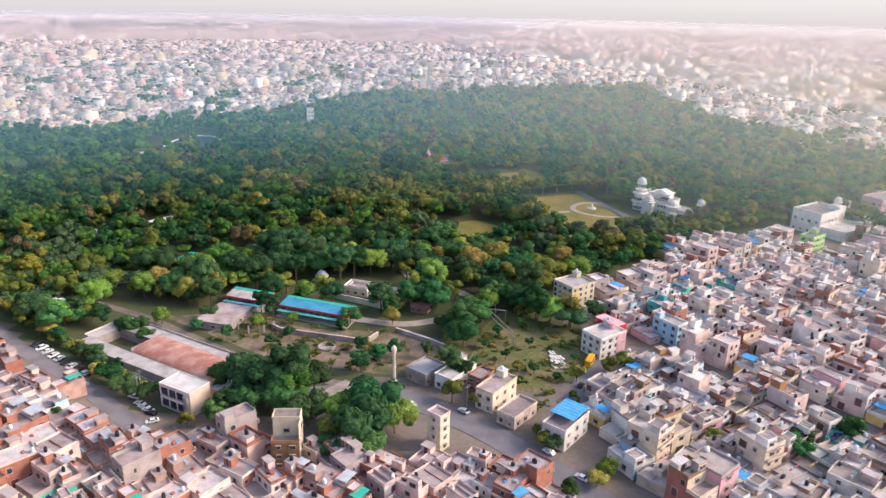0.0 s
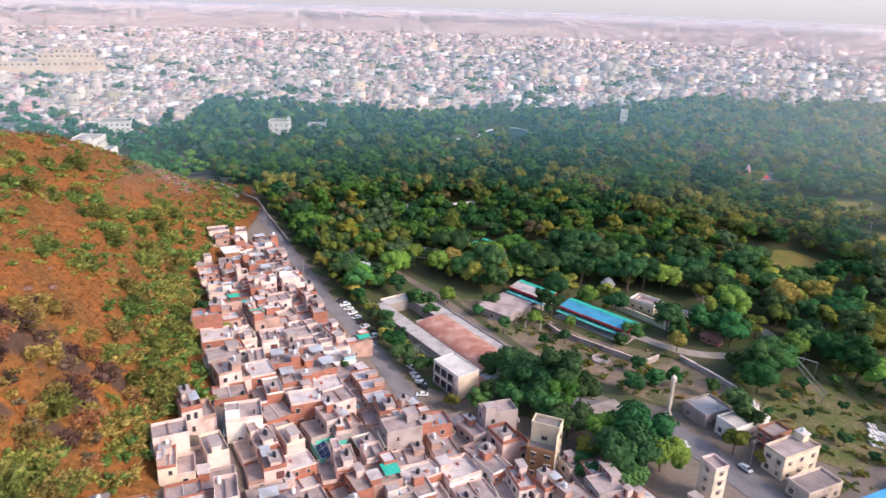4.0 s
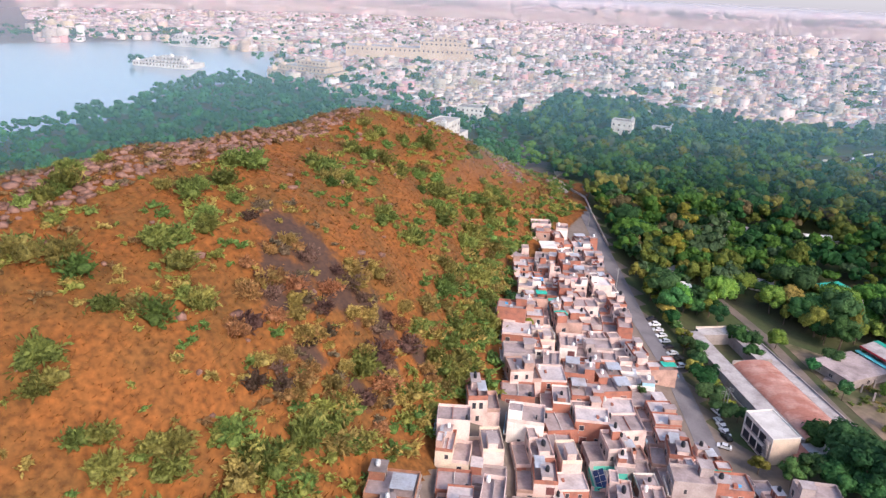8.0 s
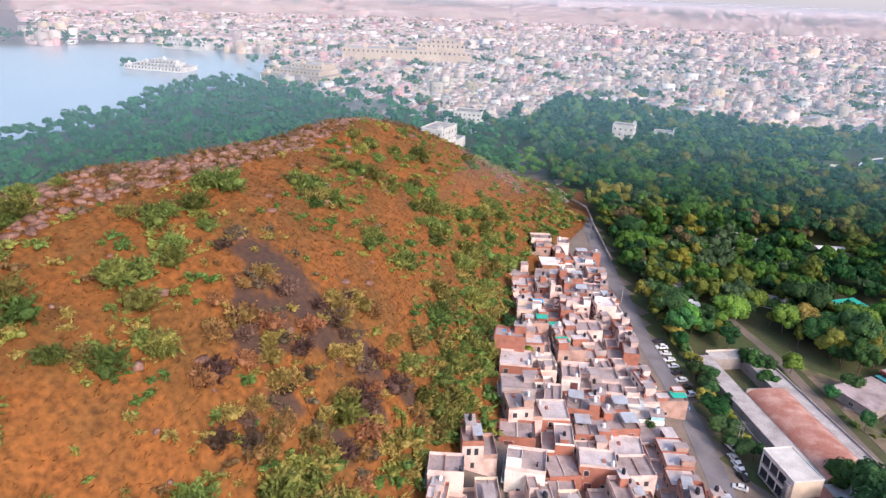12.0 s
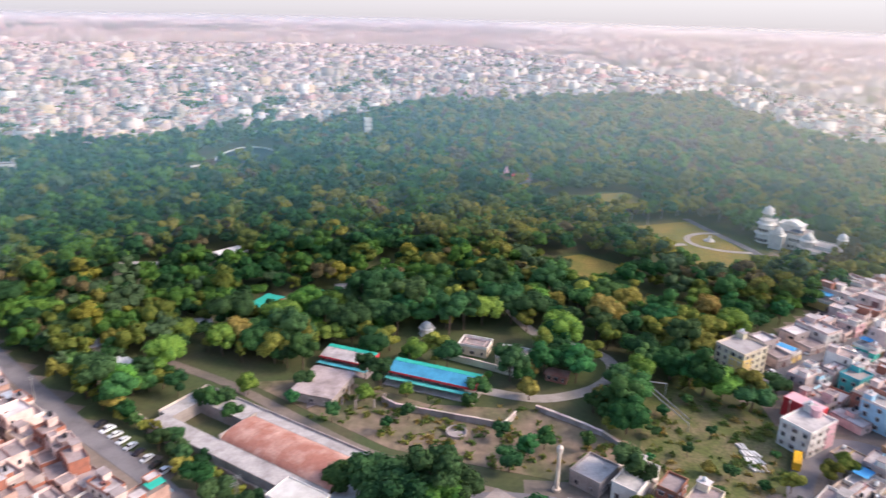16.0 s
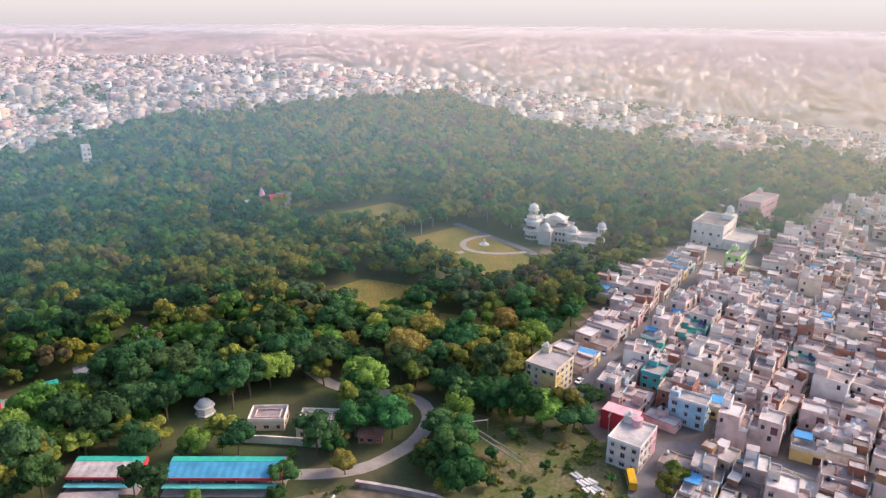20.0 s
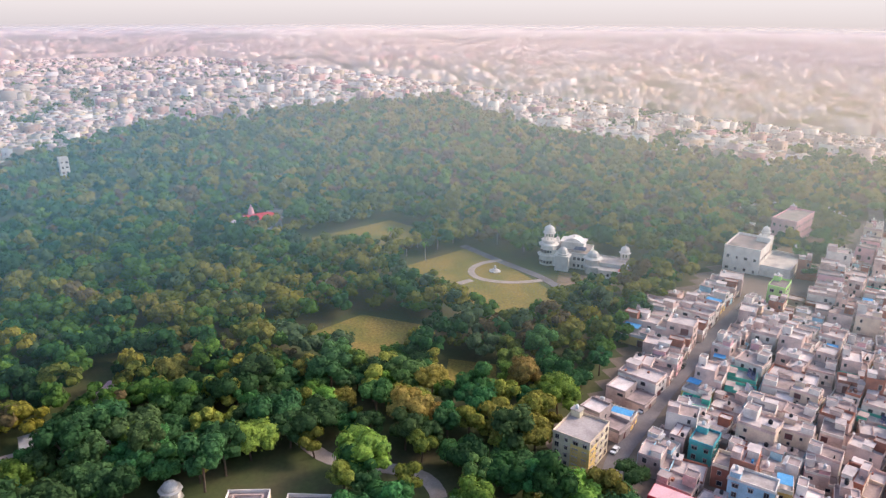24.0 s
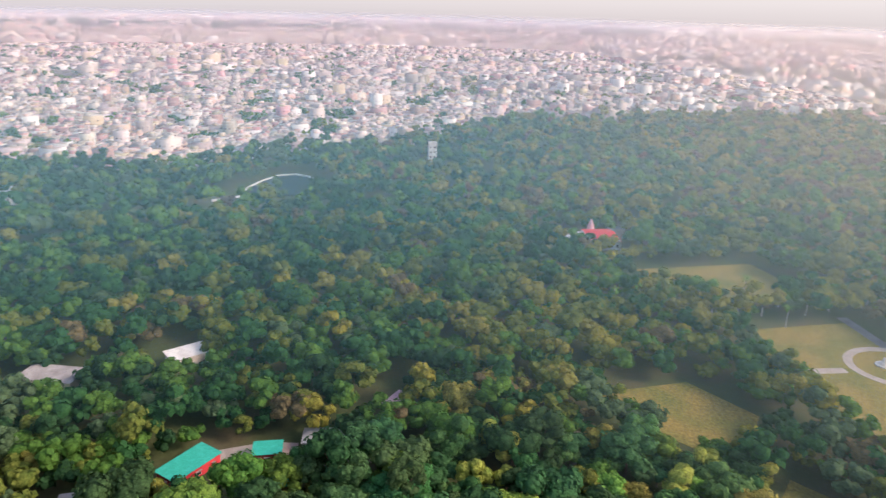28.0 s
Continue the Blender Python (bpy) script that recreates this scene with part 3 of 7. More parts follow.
def house_type(rng, w, d, floors, wall, extra="", old=True):
    """A flat-roofed house standing on its plinth, the front towards -y. Returns its Empty."""
    fh = 3.05
    root = thing("house", pose(0, 0, -900), "", "house", "flat-roofed houses of the old quarter")
    x0, x1, y0, y1 = -w / 2, w / 2, -d / 2, d / 2
    side = wall if rng.random() < 0.5 else rng.choice(["brick", "brick", "mud", "plaster", "concrete", "plaster", "white"] if old else ["plaster", "white", "plaster", "concrete", "cream", "brick"])
    cut = rng.choice([0, 0, d * 0.28, d * 0.4, d * 0.5]) if floors > 1 else 0
    low = floors if not cut else rng.choice([floors - 1, max(1, floors - 1), 1])
    hl, ht = low * fh, floors * fh
    walls = Build()
    walls.box(x0, x1, y0, y1, -6, hl, side, "roof")
    walls.box(x0 - 0.05, x1 + 0.05, y0 - 0.06, y0, -6, hl, wall)
    walls.box(x0 - 0.1, x1 + 0.1, y0 - 0.35, y0 - 0.06, hl - 0.3, hl - 0.16, "concrete")
    part("wall", walls, root)
    levels = [(y0, y1, hl)]
    if cut:
        up = Build()
        back = rng.random() < 0.7
        a, c = (y0 + cut, y1) if back else (y0, y1 - cut)
        up.box(x0, x1, a, c, hl, ht, side, "roof")
        up.box(x0 - 0.04, x1 + 0.04, a - 0.05, a, hl, ht, wall)
        part("upper_storey", up, root)
        levels = [(a, c, ht)]
        low_t = (y0, y0 + cut, hl) if back else (y1 - cut, y1, hl)
        rail = Build()
        hh = 0.95
        wk = wall if rng.random() < 0.7 else "plaster" if old else "white"
        rail.box(x0, x1, low_t[0], low_t[0] + 0.14, hl, hl + hh, wk) if back else rail.box(x0, x1, low_t[1] - 0.14, low_t[1], hl, hl + hh, wk)
        rail.box(x0, x0 + 0.14, low_t[0] + (0.14 if back else 0), low_t[1] - (0 if back else 0.14), hl, hl + hh, wk)
        rail.box(x1 - 0.14, x1, low_t[0] + (0.14 if back else 0), low_t[1] - (0 if back else 0.14), hl, hl + hh, wk)
        part("terrace_wall", rail, root)
    a, c, top = levels[0]
    par = Build()
    ph = rng.uniform(0.5, 1.1)
    par.ring(x0, x1, a, c, top, top + ph, 0.14, rng.choice([wall, wall, "brick" if old else "white", "plaster", "concrete", "brick"]))
    part("parapet", par, root)
    ter = Build()
    ter.box(x0 + 0.14, x1 - 0.14, a + 0.14, c - 0.14, top, top + 0.05, rng.choice(["roof", "roof", "roofpale"] if old else ["roofpale", "roofpale", "roof", "roofwhite"]))
    part("roof_terrace", ter, root)
    # stair head
    cw, cd = min(2.6, w * 0.45), min(3.4, (c - a) * 0.45)
    cab = rng.random() < 0.72
    sx = rng.choice([x0 + 0.14, x1 - cw - 0.14])
    sy = c - cd - 0.14 if rng.random() < 0.7 else a + 0.14 + (c - a) * 0.3
    th = 2.35
    if cab:
        s = Build()
        s.box(sx, sx + cw, sy, sy + cd, top + 0.05, top + th, rng.choice([wall, side, "brick" if old else "white", "plaster"]))
        s.box(sx - 0.25, sx + cw + 0.25, sy - 0.35, sy + cd + 0.1, top + th, top + th + 0.13, rng.choice(["roof", "roofpale", "concrete"]))
        k = part("stair_cabin", s, root)
        dd = part("door", DOORS[0], k)
        dd.matrix_local = pose(sx + cw / 2, sy, top + 0.05, 0, 0, 180)
    if rng.random() < 0.6:
        t = part("water_tank", rng.choice(TANKS), root)
        t.matrix_local = pose(sx + cw / 2, sy + cd / 2, top + th + 0.13) if cab else pose(x1 - 1.2, c - 1.2, top + 0.05)
    # windows and doors on the street faces
    for f in range(floors):
        z = f * fh + 0.95
        ya, yc = (y0, y1) if f < low else (a, c)
        nwin = 2 if w > 6 else 1
        for k in range(nwin):
            xx = x0 + w * (k + 1) / (nwin + 1) + rng.uniform(-0.3, 0.3)
            if f == 0 and k == 0:
                o = part("door", rng.choice(DOORS), root)
                o.matrix_local = pose(xx, ya - 0.06, 0.05, 0, 0, 180)
            else:
                o = part("window", rng.choice(WINDOWS), root)
                o.matrix_local = pose(xx, ya - 0.06, z, 0, 0, 180)
        for sx_, turn in ((x1, -90), (x0, 90)):
            for u in (0.27, 0.72):
                if rng.random() < 0.55:
                    # The wide dark leaf stands in for the shade of an open room.
                    wide = rng.random() < 0.22
                    o = part("door" if wide else "window", DOORS[1] if wide else rng.choice(WINDOWS), root)
                    o.matrix_local = pose(sx_, ya + (yc - ya) * (u + rng.uniform(-0.08, 0.08)), f * fh + 0.05 if wide else z, 0, 0, turn)
        if rng.random() < 0.5:
            o = part("window", rng.choice(WINDOWS), root)
            o.matrix_local = pose(x0 + w * rng.uniform(0.25, 0.75), yc, z)
    if floors > 1 and rng.random() < 0.55:
        z = (low - 1 if low > 1 else 1) * fh
        if low > 1:
            bal = Build()
            bal.box(x0, x1, y0 - 1.0, y0 - 0.06, z - 0.14, z, "concrete")
            bal.box(x0, x1, y0 - 1.0, y0 - 0.9, z, z + 0.85, rng.choice([wall, "white", "teal", "skyblue", "cream"]))
            part("balcony", bal, root)
    if rng.random() < 0.45:
        cl = Build()
        ly = a + (c - a) * rng.uniform(0.25, 0.6)
        for px in (x0 + 0.6, x1 - 0.6):
            cl.tube((px, ly, top), (px, ly, top + 1.8), 0.04, 0.04, "steel", 4)
        cl.tube((x0 + 0.6, ly, top + 1.75), (x1 - 0.6, ly, top + 1.75), 0.02, 0.02, "steel", 3)
        for i in range(int(w / 1.3)):
            u = x0 + 0.9 + i * 1.2
            if u < x1 - 1.6:
                cl.box(u, u + rng.uniform(0.5, 1.0), ly - 0.02, ly + 0.02, top + rng.uniform(0.5, 1.0), top + 1.75, rng.choice(["red", "skyblue", "white", "yellow", "lilac", "teal", "pink"]))
        part("clothes_line", cl, root, "washing hung on a line")
    if rng.random() < 0.4 and c - a > 5:
        rm, rh = Build(), rng.uniform(2.5, 2.9)
        key = rng.choice(["brick", "mud", "plaster"] if old else ["plaster", "white", "brick"])
        rx0 = x0 + 0.02 if sx > 0 else x1 - w * 0.5
        ry0 = a + 0.02 if sy > (a + c) / 2 - cd else c - (c - a) * 0.4
        rx1, ry1 = rx0 + w * 0.48, ry0 + (c - a) * 0.38
        rm.box(rx0, rx1, ry0, ry1, top + 0.05, top + rh, key, "roofpale" if rng.random() < 0.5 else "roof")
        rm.ring(rx0, rx1, ry0, ry1, top + rh, top + rh + 0.35, 0.12, key)
        k = part("roof_room", rm, root)
        part("window", WINDOWS[1], k).matrix_local = pose((rx0 + rx1) / 2, ry0, top + 0.9, 0, 0, 180)
    if rng.random() < 0.5:
        pw = Build()
        yy = a + (c - a) * rng.uniform(0.35, 0.65)
        pw.box(x0 + 0.14, x1 - 0.14 - rng.uniform(0, 1.5), yy, yy + 0.14, top + 0.05, top + rng.uniform(0.4, 1.0), rng.choice([wall, "white", "brick", "concrete"]))
        part("roof_wall", pw, root)
    if rng.random() < 0.4:
        for i in range(rng.randint(1, 3)):
            px, py = rng.uniform(x0 + 0.6, x1 - 1.4), rng.uniform(a + 0.6, c - 1.4)
            part("crate", Build().box(px, px + rng.uniform(0.4, 1.2), py, py + rng.uniform(0.4, 1.2), top + 0.05, top + rng.uniform(0.3, 0.9), rng.choice(["brick", "concrete", "tin", "tarp", "door", "tankblack", "rust"])), root)
    if rng.random() < 0.3:
        px, py = rng.uniform(x0 + 1, x1 - 1), rng.uniform(a + 1, c - 1)
        part("satellite_dish", Build().tube((px, py, top), (px, py, top + 1.0), 0.04, 0.04, "steel", 5).lathe([(0.06, 1.0), (0.3, 1.05), (0.5, 1.2), (0.5, 1.24), (0.3, 1.1), (0.05, 1.04)], "tankwhite", px, py, top, 10), root)
    if extra:
        e = Build()
        if extra == "solar":
            k = part("solar_array", e.tube((x0 + 1.2, a + 1.1, top), (x0 + 1.2, a + 1.1, top + 0.6), 0.05, 0.05, "steel").tube((x0 + 4.6, a + 4.0, top), (x0 + 4.6, a + 4.0, top + 1.6), 0.05, 0.05, "steel"), root, "dark blue solar panels on steel legs")
            for i in range(3):
                for j in range(2):
                    part("solar_panel", Build().box(-0.7, 0.7, -0.85, 0.85, 0, 0.05, "steel", "solar"), k).matrix_local = pose(x0 + 1.7 + i * 1.5, a + 1.8 + j * 1.7, top + 0.8 + j * 0.6, 19)
        else:
            ex0, ex1, ey0, ey1 = x0 + 0.3, x0 + w * 0.62, a + 0.3, a + (c - a) * 0.5
            n = 14
            for lift in (0.07, 0.0):
                e.v += [(ex0 + (ex1 - ex0) * i / n, y, top + 2.15 + 0.06 * (i % 2) + lift) for i in range(n + 1) for y in (ey0, ey1)]
            m = 2 * (n + 1)
            e.f = [(2 * i, 2 * i + 2, 2 * i + 3, 2 * i + 1) for i in range(n)] + [(m + 2 * i + 1, m + 2 * i + 3, m + 2 * i + 2, m + 2 * i) for i in range(n)]
            e.f += [(m + 2 * i, m + 2 * i + 2, 2 * i + 2, 2 * i) for i in range(n)] + [(2 * i + 1, 2 * i + 3, m + 2 * i + 3, m + 2 * i + 1) for i in range(n)]
            e.m = [e.slot(extra)] * len(e.f)
            k = part("awning", e, root, "corrugated sheet awning on the roof terrace")
            for px in (ex0 + 0.1, ex1 - 0.1):
                for py in (ey0 + 0.1, ey1 - 0.1):
                    part("post", Build().tube((px, py, top), (px, py, top + 2.16), 0.05, 0.05, "steel"), k)
    words = {"plaster": "grey-pink limewashed", "white": "white-painted", "cream": "cream-painted", "brick": "raw brick", "mud": "pinkish-plastered", "concrete": "bare concrete",
             "pink": "pink-painted", "lilac": "lilac-painted", "yellow": "yellow-painted", "teal": "teal-painted", "skyblue": "pale blue", "lime": "lime green"}
    n = {1: "one", 2: "two", 3: "three", 4: "four"}[floors]
    root["label"] = f"{words[wall]} {n}-storey house with a flat roof terrace" + (" and stair cabin" if cab else "")
    return root


rng = random.Random(7)
TYPES = []
for i in range(52):
    old = i % 2 == 0
    fl = rng.choice([1, 1, 1, 2, 2, 2, 2, 3]) if old else rng.choice([1, 2, 2, 2, 3, 3])
    tw, td = rng.uniform(5.0, 8.0), rng.uniform(8.5, 12.5)
    extra = {4: "tarp", 9: "solar", 14: "green", 20: "tin", 26: "tin", 33: "tarp", 42: "tin", 47: "tin"}.get(i, "")
    TYPES.append((house_type(rng, tw, td, fl, rng.choice(OLD if old else NEW), extra, old), tw, td, old))

TAKEN = []  # x, y, radius kept clear for single buildings


def free_of(x, y, r):
    return all(math.hypot(x - a, y - c) > r + q for a, c, q in TAKEN)


LINES = [(LANE, 3.5), (MAINROAD, 5.5), ([(250, 296), (271, 328), (296, 364), (320, 404), (352, 454), (400, 500)], 4.5), ([(40, 205), (50, 232), (64, 250), (76, 252), (110, 222), (150, 190)], 3.5),
         ([(52, 275), (62, 291), (101, 321), (150, 356), (200, 388)], -1.5)]


def lots(poly, angle, seed, wide=(5.4, 8.2), deep=(9.0, 12.5), lane=2.2, every=2, down=False):
    """Rows of lots that fill a quarter: centre, size and turn of each."""
    r = random.Random(seed)
    c, s = math.cos(radians(angle)), math.sin(radians(angle))
    us = [x * c + y * s for x, y in poly]
    vs = [-x * s + y * c for x, y in poly]
    v, row = min(vs), 0
    while v < max(vs):
        d = r.uniform(*deep)
        v0 = min(vs) + max(vs) - v - d if down else v
        u = min(us)
        while u < max(us):
            w = r.uniform(*wide)
            uc, vc = u + w / 2, v0 + d / 2 + r.uniform(-1.1, 1.1)
            x, y = uc * c - vc * s, uc * s + vc * c
            ok = inside(np.array([x]), np.array([y]), poly)[0] and free_of(x, y, min(w, d) * 0.5)
            ok = ok and all(edge(np.array([x]), np.array([y]), ln, False)[0][0] > q + d * 0.36 for ln, q in LINES)
            if ok:
                yield x, y, w, d, angle + (0 if (row % 2 == 0) != down else 180)
            u += w + (r.uniform(1.0, 2.5) if r.random() < 0.12 else 0.05)
        v += d + (lane if row % every == 1 else 0.1)
        row += 1
QUARTER_A = [(-238, 249), (-226, 230), (-212, 210), (-205, 202), (-166, 168), (-136, 136), (-104, 76), (-86, 30), (-60, 30), (-10, 70), (60, 70), (72, 100), (60, 120),
             (36, 152), (16, 174), (-4, 180), (-24, 174), (-40, 182), (-62, 185), (-80, 184), (-92, 178), (-114, 191), (-165, 226), (-214, 260)]
QUARTER_C1 = [(44.5, 281), (205, 401), (192, 414), (145, 385), (116, 363), (76, 325), (39, 293)]
QUARTER_C2 = [(40, 188), (60, 162), (90, 128), (140, 100), (330, 180), (520, 330), (540, 470), (480, 436), (352, 462), (300, 426), (258, 404), (222, 400), (210, 393), (68, 287), (60, 262), (52, 236), (44, 205)]
QUARTER_C = [(40, 188), (60, 162), (90, 128), (140, 100), (330, 180), (520, 330), (540, 470), (480, 436), (352, 462), (300, 426), (258, 404), (214, 416), (192, 412), (145, 382),
             (116, 360), (76, 322), (40, 291), (64, 258), (52, 236), (44, 205)]
# single buildings keep their plots: white box, tower house, slim tower, blue-roofed house, pink house, yellow house
TAKEN += [(-89, 202, 10), (-48, 174, 6), (-4, 184, 4), (36, 191, 8), (59, 250, 7), (64, 265, 5), (54, 297, 8), (215, 405, 22), (88, 262, 5), (91, 286, 5), (195, 370, 6), (-215, 231, 5), (61, 280, 4), (-176, 175, 3)]


def settle(spots, cap, seed, old):
    """Puts a house on each lot: the nearest as things, those past the cap joined."""
    r = random.Random(seed)
    spots = list(spots)
    rest = []
    for k, (x, y, w, d, a) in enumerate(spots):
        t, tw, td, _ = r.choice([q for q in TYPES if q[3] == old or r.random() < 0.06])
        if r.random() < 0.03:
            continue
        m = pose(x, y, z_at(x, y) + 0.1, 0, 0, a + r.uniform(-9, 9)) @ Matrix.Diagonal((w / tw, d / td, r.uniform(0.8, 1.25), 1))
        if k < cap:
            copy_thing(t, m)
        else:
            rest.append((t, m))
    return rest


def bake(things, name, label):
    """Joins far houses into one mesh."""
    vs, fs, ms, mats, base = [], [], [], [], 0
    cache = {}
    for t, m in things:
        inv = t.matrix_world.inverted()
        for o in t.children_recursive:
            if o.name.split('.')[0] in ('satellite_dish', 'clothes_line'):
                continue
            key = PLAIN.get(o.data, o.data)
            if key not in cache:
                co = np.empty(len(key.vertices) * 3, np.float32)
                key.vertices.foreach_get("co", co)
                cache[key] = (co.reshape(-1, 3), [tuple(p.vertices) for p in key.polygons], [key.materials[p.material_index] for p in key.polygons])
            co, pf, pm = cache[key]
            loc = m @ o.matrix_local if o.parent == t else m @ o.parent.matrix_local @ o.matrix_local
            w = np.array(loc)
            vs.append(co @ w[:3, :3].T + w[:3, 3])
            fs += [tuple(base + i for i in f) for f in pf]
            for q in pm:
                if q not in mats:
                    mats.append(q)
                ms.append(mats.index(q))
            base += len(co)
    me = bpy.data.meshes.new(name)
    me.from_pydata(np.concatenate(vs), [], fs)
    for q in mats:
        me.materials.append(q)
    me.polygons.foreach_set("material_index", ms)
    me.update()
    return single(name, me, Matrix(), label, "houses", kind="stuff")


bpy.context.view_layer.update()
near_a = sorted(lots(QUARTER_A, 143, 3, (5.6, 9.2), (7.4, 10.4), 2.2), key=lambda s: math.hypot(s[0] + 20, s[1] - 20))
near_c = sorted([*lots(QUARTER_C2, 37, 4, (5.8, 9.6), (8.6, 11.8), 1.5, 2, True), *lots(QUARTER_C1, 37, 6, (6, 10), (13, 15))], key=lambda s: math.hypot(s[0] - 20, s[1] - 130))
rest = settle(near_a, 130, 11, True) + settle(near_c, 115, 12, False)
if rest:
    bake(rest, "far_quarter", "crowded flat-roofed houses at the far side of the quarter")


# ---- single buildings ----
def windows_on(root, w, d, z0, floors, fh, bays, side_bays, meshes, skip=()):
    """Windows in rows on the four faces of a block centred on its root."""
    k = 0
    for f in range(floors):
        z = z0 + f * fh + 0.9
        for face, n, span, off, turn in (("front", bays, w, d / 2, 180), ("back", bays, w, d / 2, 0), ("left", side_bays, d, w / 2, 90), ("right", side_bays, d, w / 2, -90)):
            if face in skip:
                continue
            for i in range(n):
                u = -span / 2 + span * (i + 0.5) / n
                o = part("window", meshes[k % len(meshes)], root)
                k += 1
                o.matrix_local = {"front": pose(u, -off, z, 0, 0, 180), "back": pose(u, off, z), "left": pose(-off, u, z, 0, 0, 90), "right": pose(off, u, z, 0, 0, -90)}[face]


def building(name, x, y, a, w, d, h, wall, label, category="building", floors=2, bays=3, side_bays=2, roof="roof", parapet=0.8, top=None, skip=(), sink=3.0, cabin=True):
    root = thing(name, pose(x, y, z_at(x, y), 0, 0, a), label, category)
    part("wall", Build().box(-w / 2, w / 2, -d / 2, d / 2, -sink, h, wall), root)
    if parapet:
        part("parapet", Build().ring(-w / 2 - 0.08, w / 2 + 0.08, -d / 2 - 0.08, d / 2 + 0.08, h, h + parapet, 0.22, top or wall), root)
    part("roof_terrace", Build().box(-w / 2 + 0.16, w / 2 - 0.16, -d / 2 + 0.16, d / 2 - 0.16, h, h + 0.06, roof), root)
    if bays or side_bays:
        windows_on(root, w, d, 0, floors, h / floors, bays, side_bays, WINDOWS, skip)
    if cabin and w > 5:
        s = Build().box(w / 2 - 2.9, w / 2 - 0.3, d / 2 - 3.4, d / 2 - 0.3, h + 0.06, h + 2.4, wall)
        s.box(w / 2 - 3.1, w / 2 - 0.1, d / 2 - 3.7, d / 2 - 0.1, h + 2.4, h + 2.52, "roofpale")
        part("stair_cabin", s, root)
        part("water_tank", TANKS[1], root).matrix_local = pose(w / 2 - 1.6, d / 2 - 1.8, h + 2.52)
    return root


def chhatri(root, x, y, z, r, h, key="white", n=8):
    """A domed kiosk on columns, r wide at the eave; h is the height of the columns."""
    for i in range(n):
        a = 2 * math.pi * i / n
        c = Build().lathe([(0.28, 0), (0.22, 0.3), (0.2, h - 0.4), (0.32, h)], key, x + r * 0.78 * math.cos(a), y + r * 0.78 * math.sin(a), z, 6)
        part("column", c, root)
    part("eave", Build().lathe([(r * 0.8, h - 0.1), (r * 1.12, h - 0.05), (r * 1.15, h + 0.1), (r * 0.86, h + 0.35), (r * 0.84, h + 0.7)], key, x, y, z, 16), root)
    prof = [(r * 0.84, 0), (r * 0.9, r * 0.2), (r * 0.88, r * 0.45), (r * 0.74, r * 0.72), (r * 0.5, r * 0.93), (r * 0.22, r * 1.05), (r * 0.08, r * 1.12), (r * 0.1, r * 1.2), (r * 0.05, r * 1.3), (0.02, r * 1.5)]
    return part("dome", Build().lathe(prof, key, x, y, z + h + 0.7, 16), root, smooth=True)


def vault(w, d, rise, key, n=9):
    """A curved bangla roof over a rectangle."""
    b = Build()
    for i in range(n):
        u0, u1 = -1 + 2 * i / n, -1 + 2 * (i + 1) / n
        z0, z1 = rise * (1 - u0 * u0), rise * (1 - u1 * u1)
        b.face([(u0 * w / 2, -d / 2, z0), (u1 * w / 2, -d / 2, z1), (u1 * w / 2, d / 2, z1), (u0 * w / 2, d / 2, z0)], key)
        for s in (-1, 1):
            q = [(u0 * w / 2, s * d / 2, 0), (u1 * w / 2, s * d / 2, 0), (u1 * w / 2, s * d / 2, z1), (u0 * w / 2, s * d / 2, z0)]
            b.face(q if s < 0 else q[::-1], key)
    return b


# white two-storey block with an open stair bay, beside the lane
r = building("office_building", -89, 202, -27, 14, 8.6, 8.6, "white", "white two-storey block with dark open bays beside the lane", floors=2, bays=0, side_bays=0, roof="white", parapet=0.35, cabin=False)
for f in range(2):
    for i in range(3):
        o = Build().box(-6.2 + i * 3.6, -3.2 + i * 3.6, -4.36, -4.28, 0.9 + f * 4.2, 3.5 + f * 4.2, "glass")
        part("window", o, r)
        part("sill", Build().box(-6.3 + i * 3.6, -3.1 + i * 3.6, -4.75, -4.36, 0.72 + f * 4.2, 0.9 + f * 4.2, "concrete"), r)
for i in range(10):
    part("stair_tread", Build().box(4.6, 6.8, -5.4, -4.3, i * 0.8, i * 0.8 + 0.16, "concrete"), r)
part("side_wall", Build().box(7.0, 7.05, -4.2, 4.2, -1, 8.6, "cream"), r)
# tall stepped brick and plaster house
r = building("tower_house", -48, 174, 5, 8, 8, 9.2, "brick", "tall stepped house of brick and buff plaster", "house", floors=3, bays=2, side_bays=2, cabin=False)
up = Build().box(-3.9, 3.9, -0.5, 3.9, 9.2, 15, "cream", "roof")
up.ring(-4, 4, -0.6, 4, 15, 15.7, 0.2, "cream")
part("upper_storey", up, r)
part("side_wall", Build().box(4.0, 4.06, -4, 4, -2, 15.0, "cream"), r)
part("window", WINDOWS[1], r).matrix_local = pose(0, -0.5, 10.5, 0, 0, 180)
part("window", WINDOWS[0], r).matrix_local = pose(4.06, 1.5, 11, 0, 0, -90)
building("slim_tower_house", -4, 184, 50, 4.4, 5.4, 12, "plaster", "slim four-storey buff house beside the road", "house", floors=4, bays=1, side_bays=1, cabin=False)
building("house", -10, 226, 52, 11, 9.5, 4.2, "concrete", "low grey flat-roofed house beside the road", "house", floors=1, bays=3, roof="roofpale", cabin=False)
building("house", 1, 223, 54, 15, 7.5, 5.0, "white", "white flat-roofed house beside the road", "house", floors=1, bays=3, roof="roofpale")
building("house", 10, 219.5, 54, 8, 5.5, 5.6, "brick", "raw brick house beside the road", "house", floors=2, bays=2, cabin=False)
building("house", 15, 210.5, 53, 14.5, 7, 7.2, "cream", "cream two-storey house with a white stair tower", "house", floors=2, bays=3)
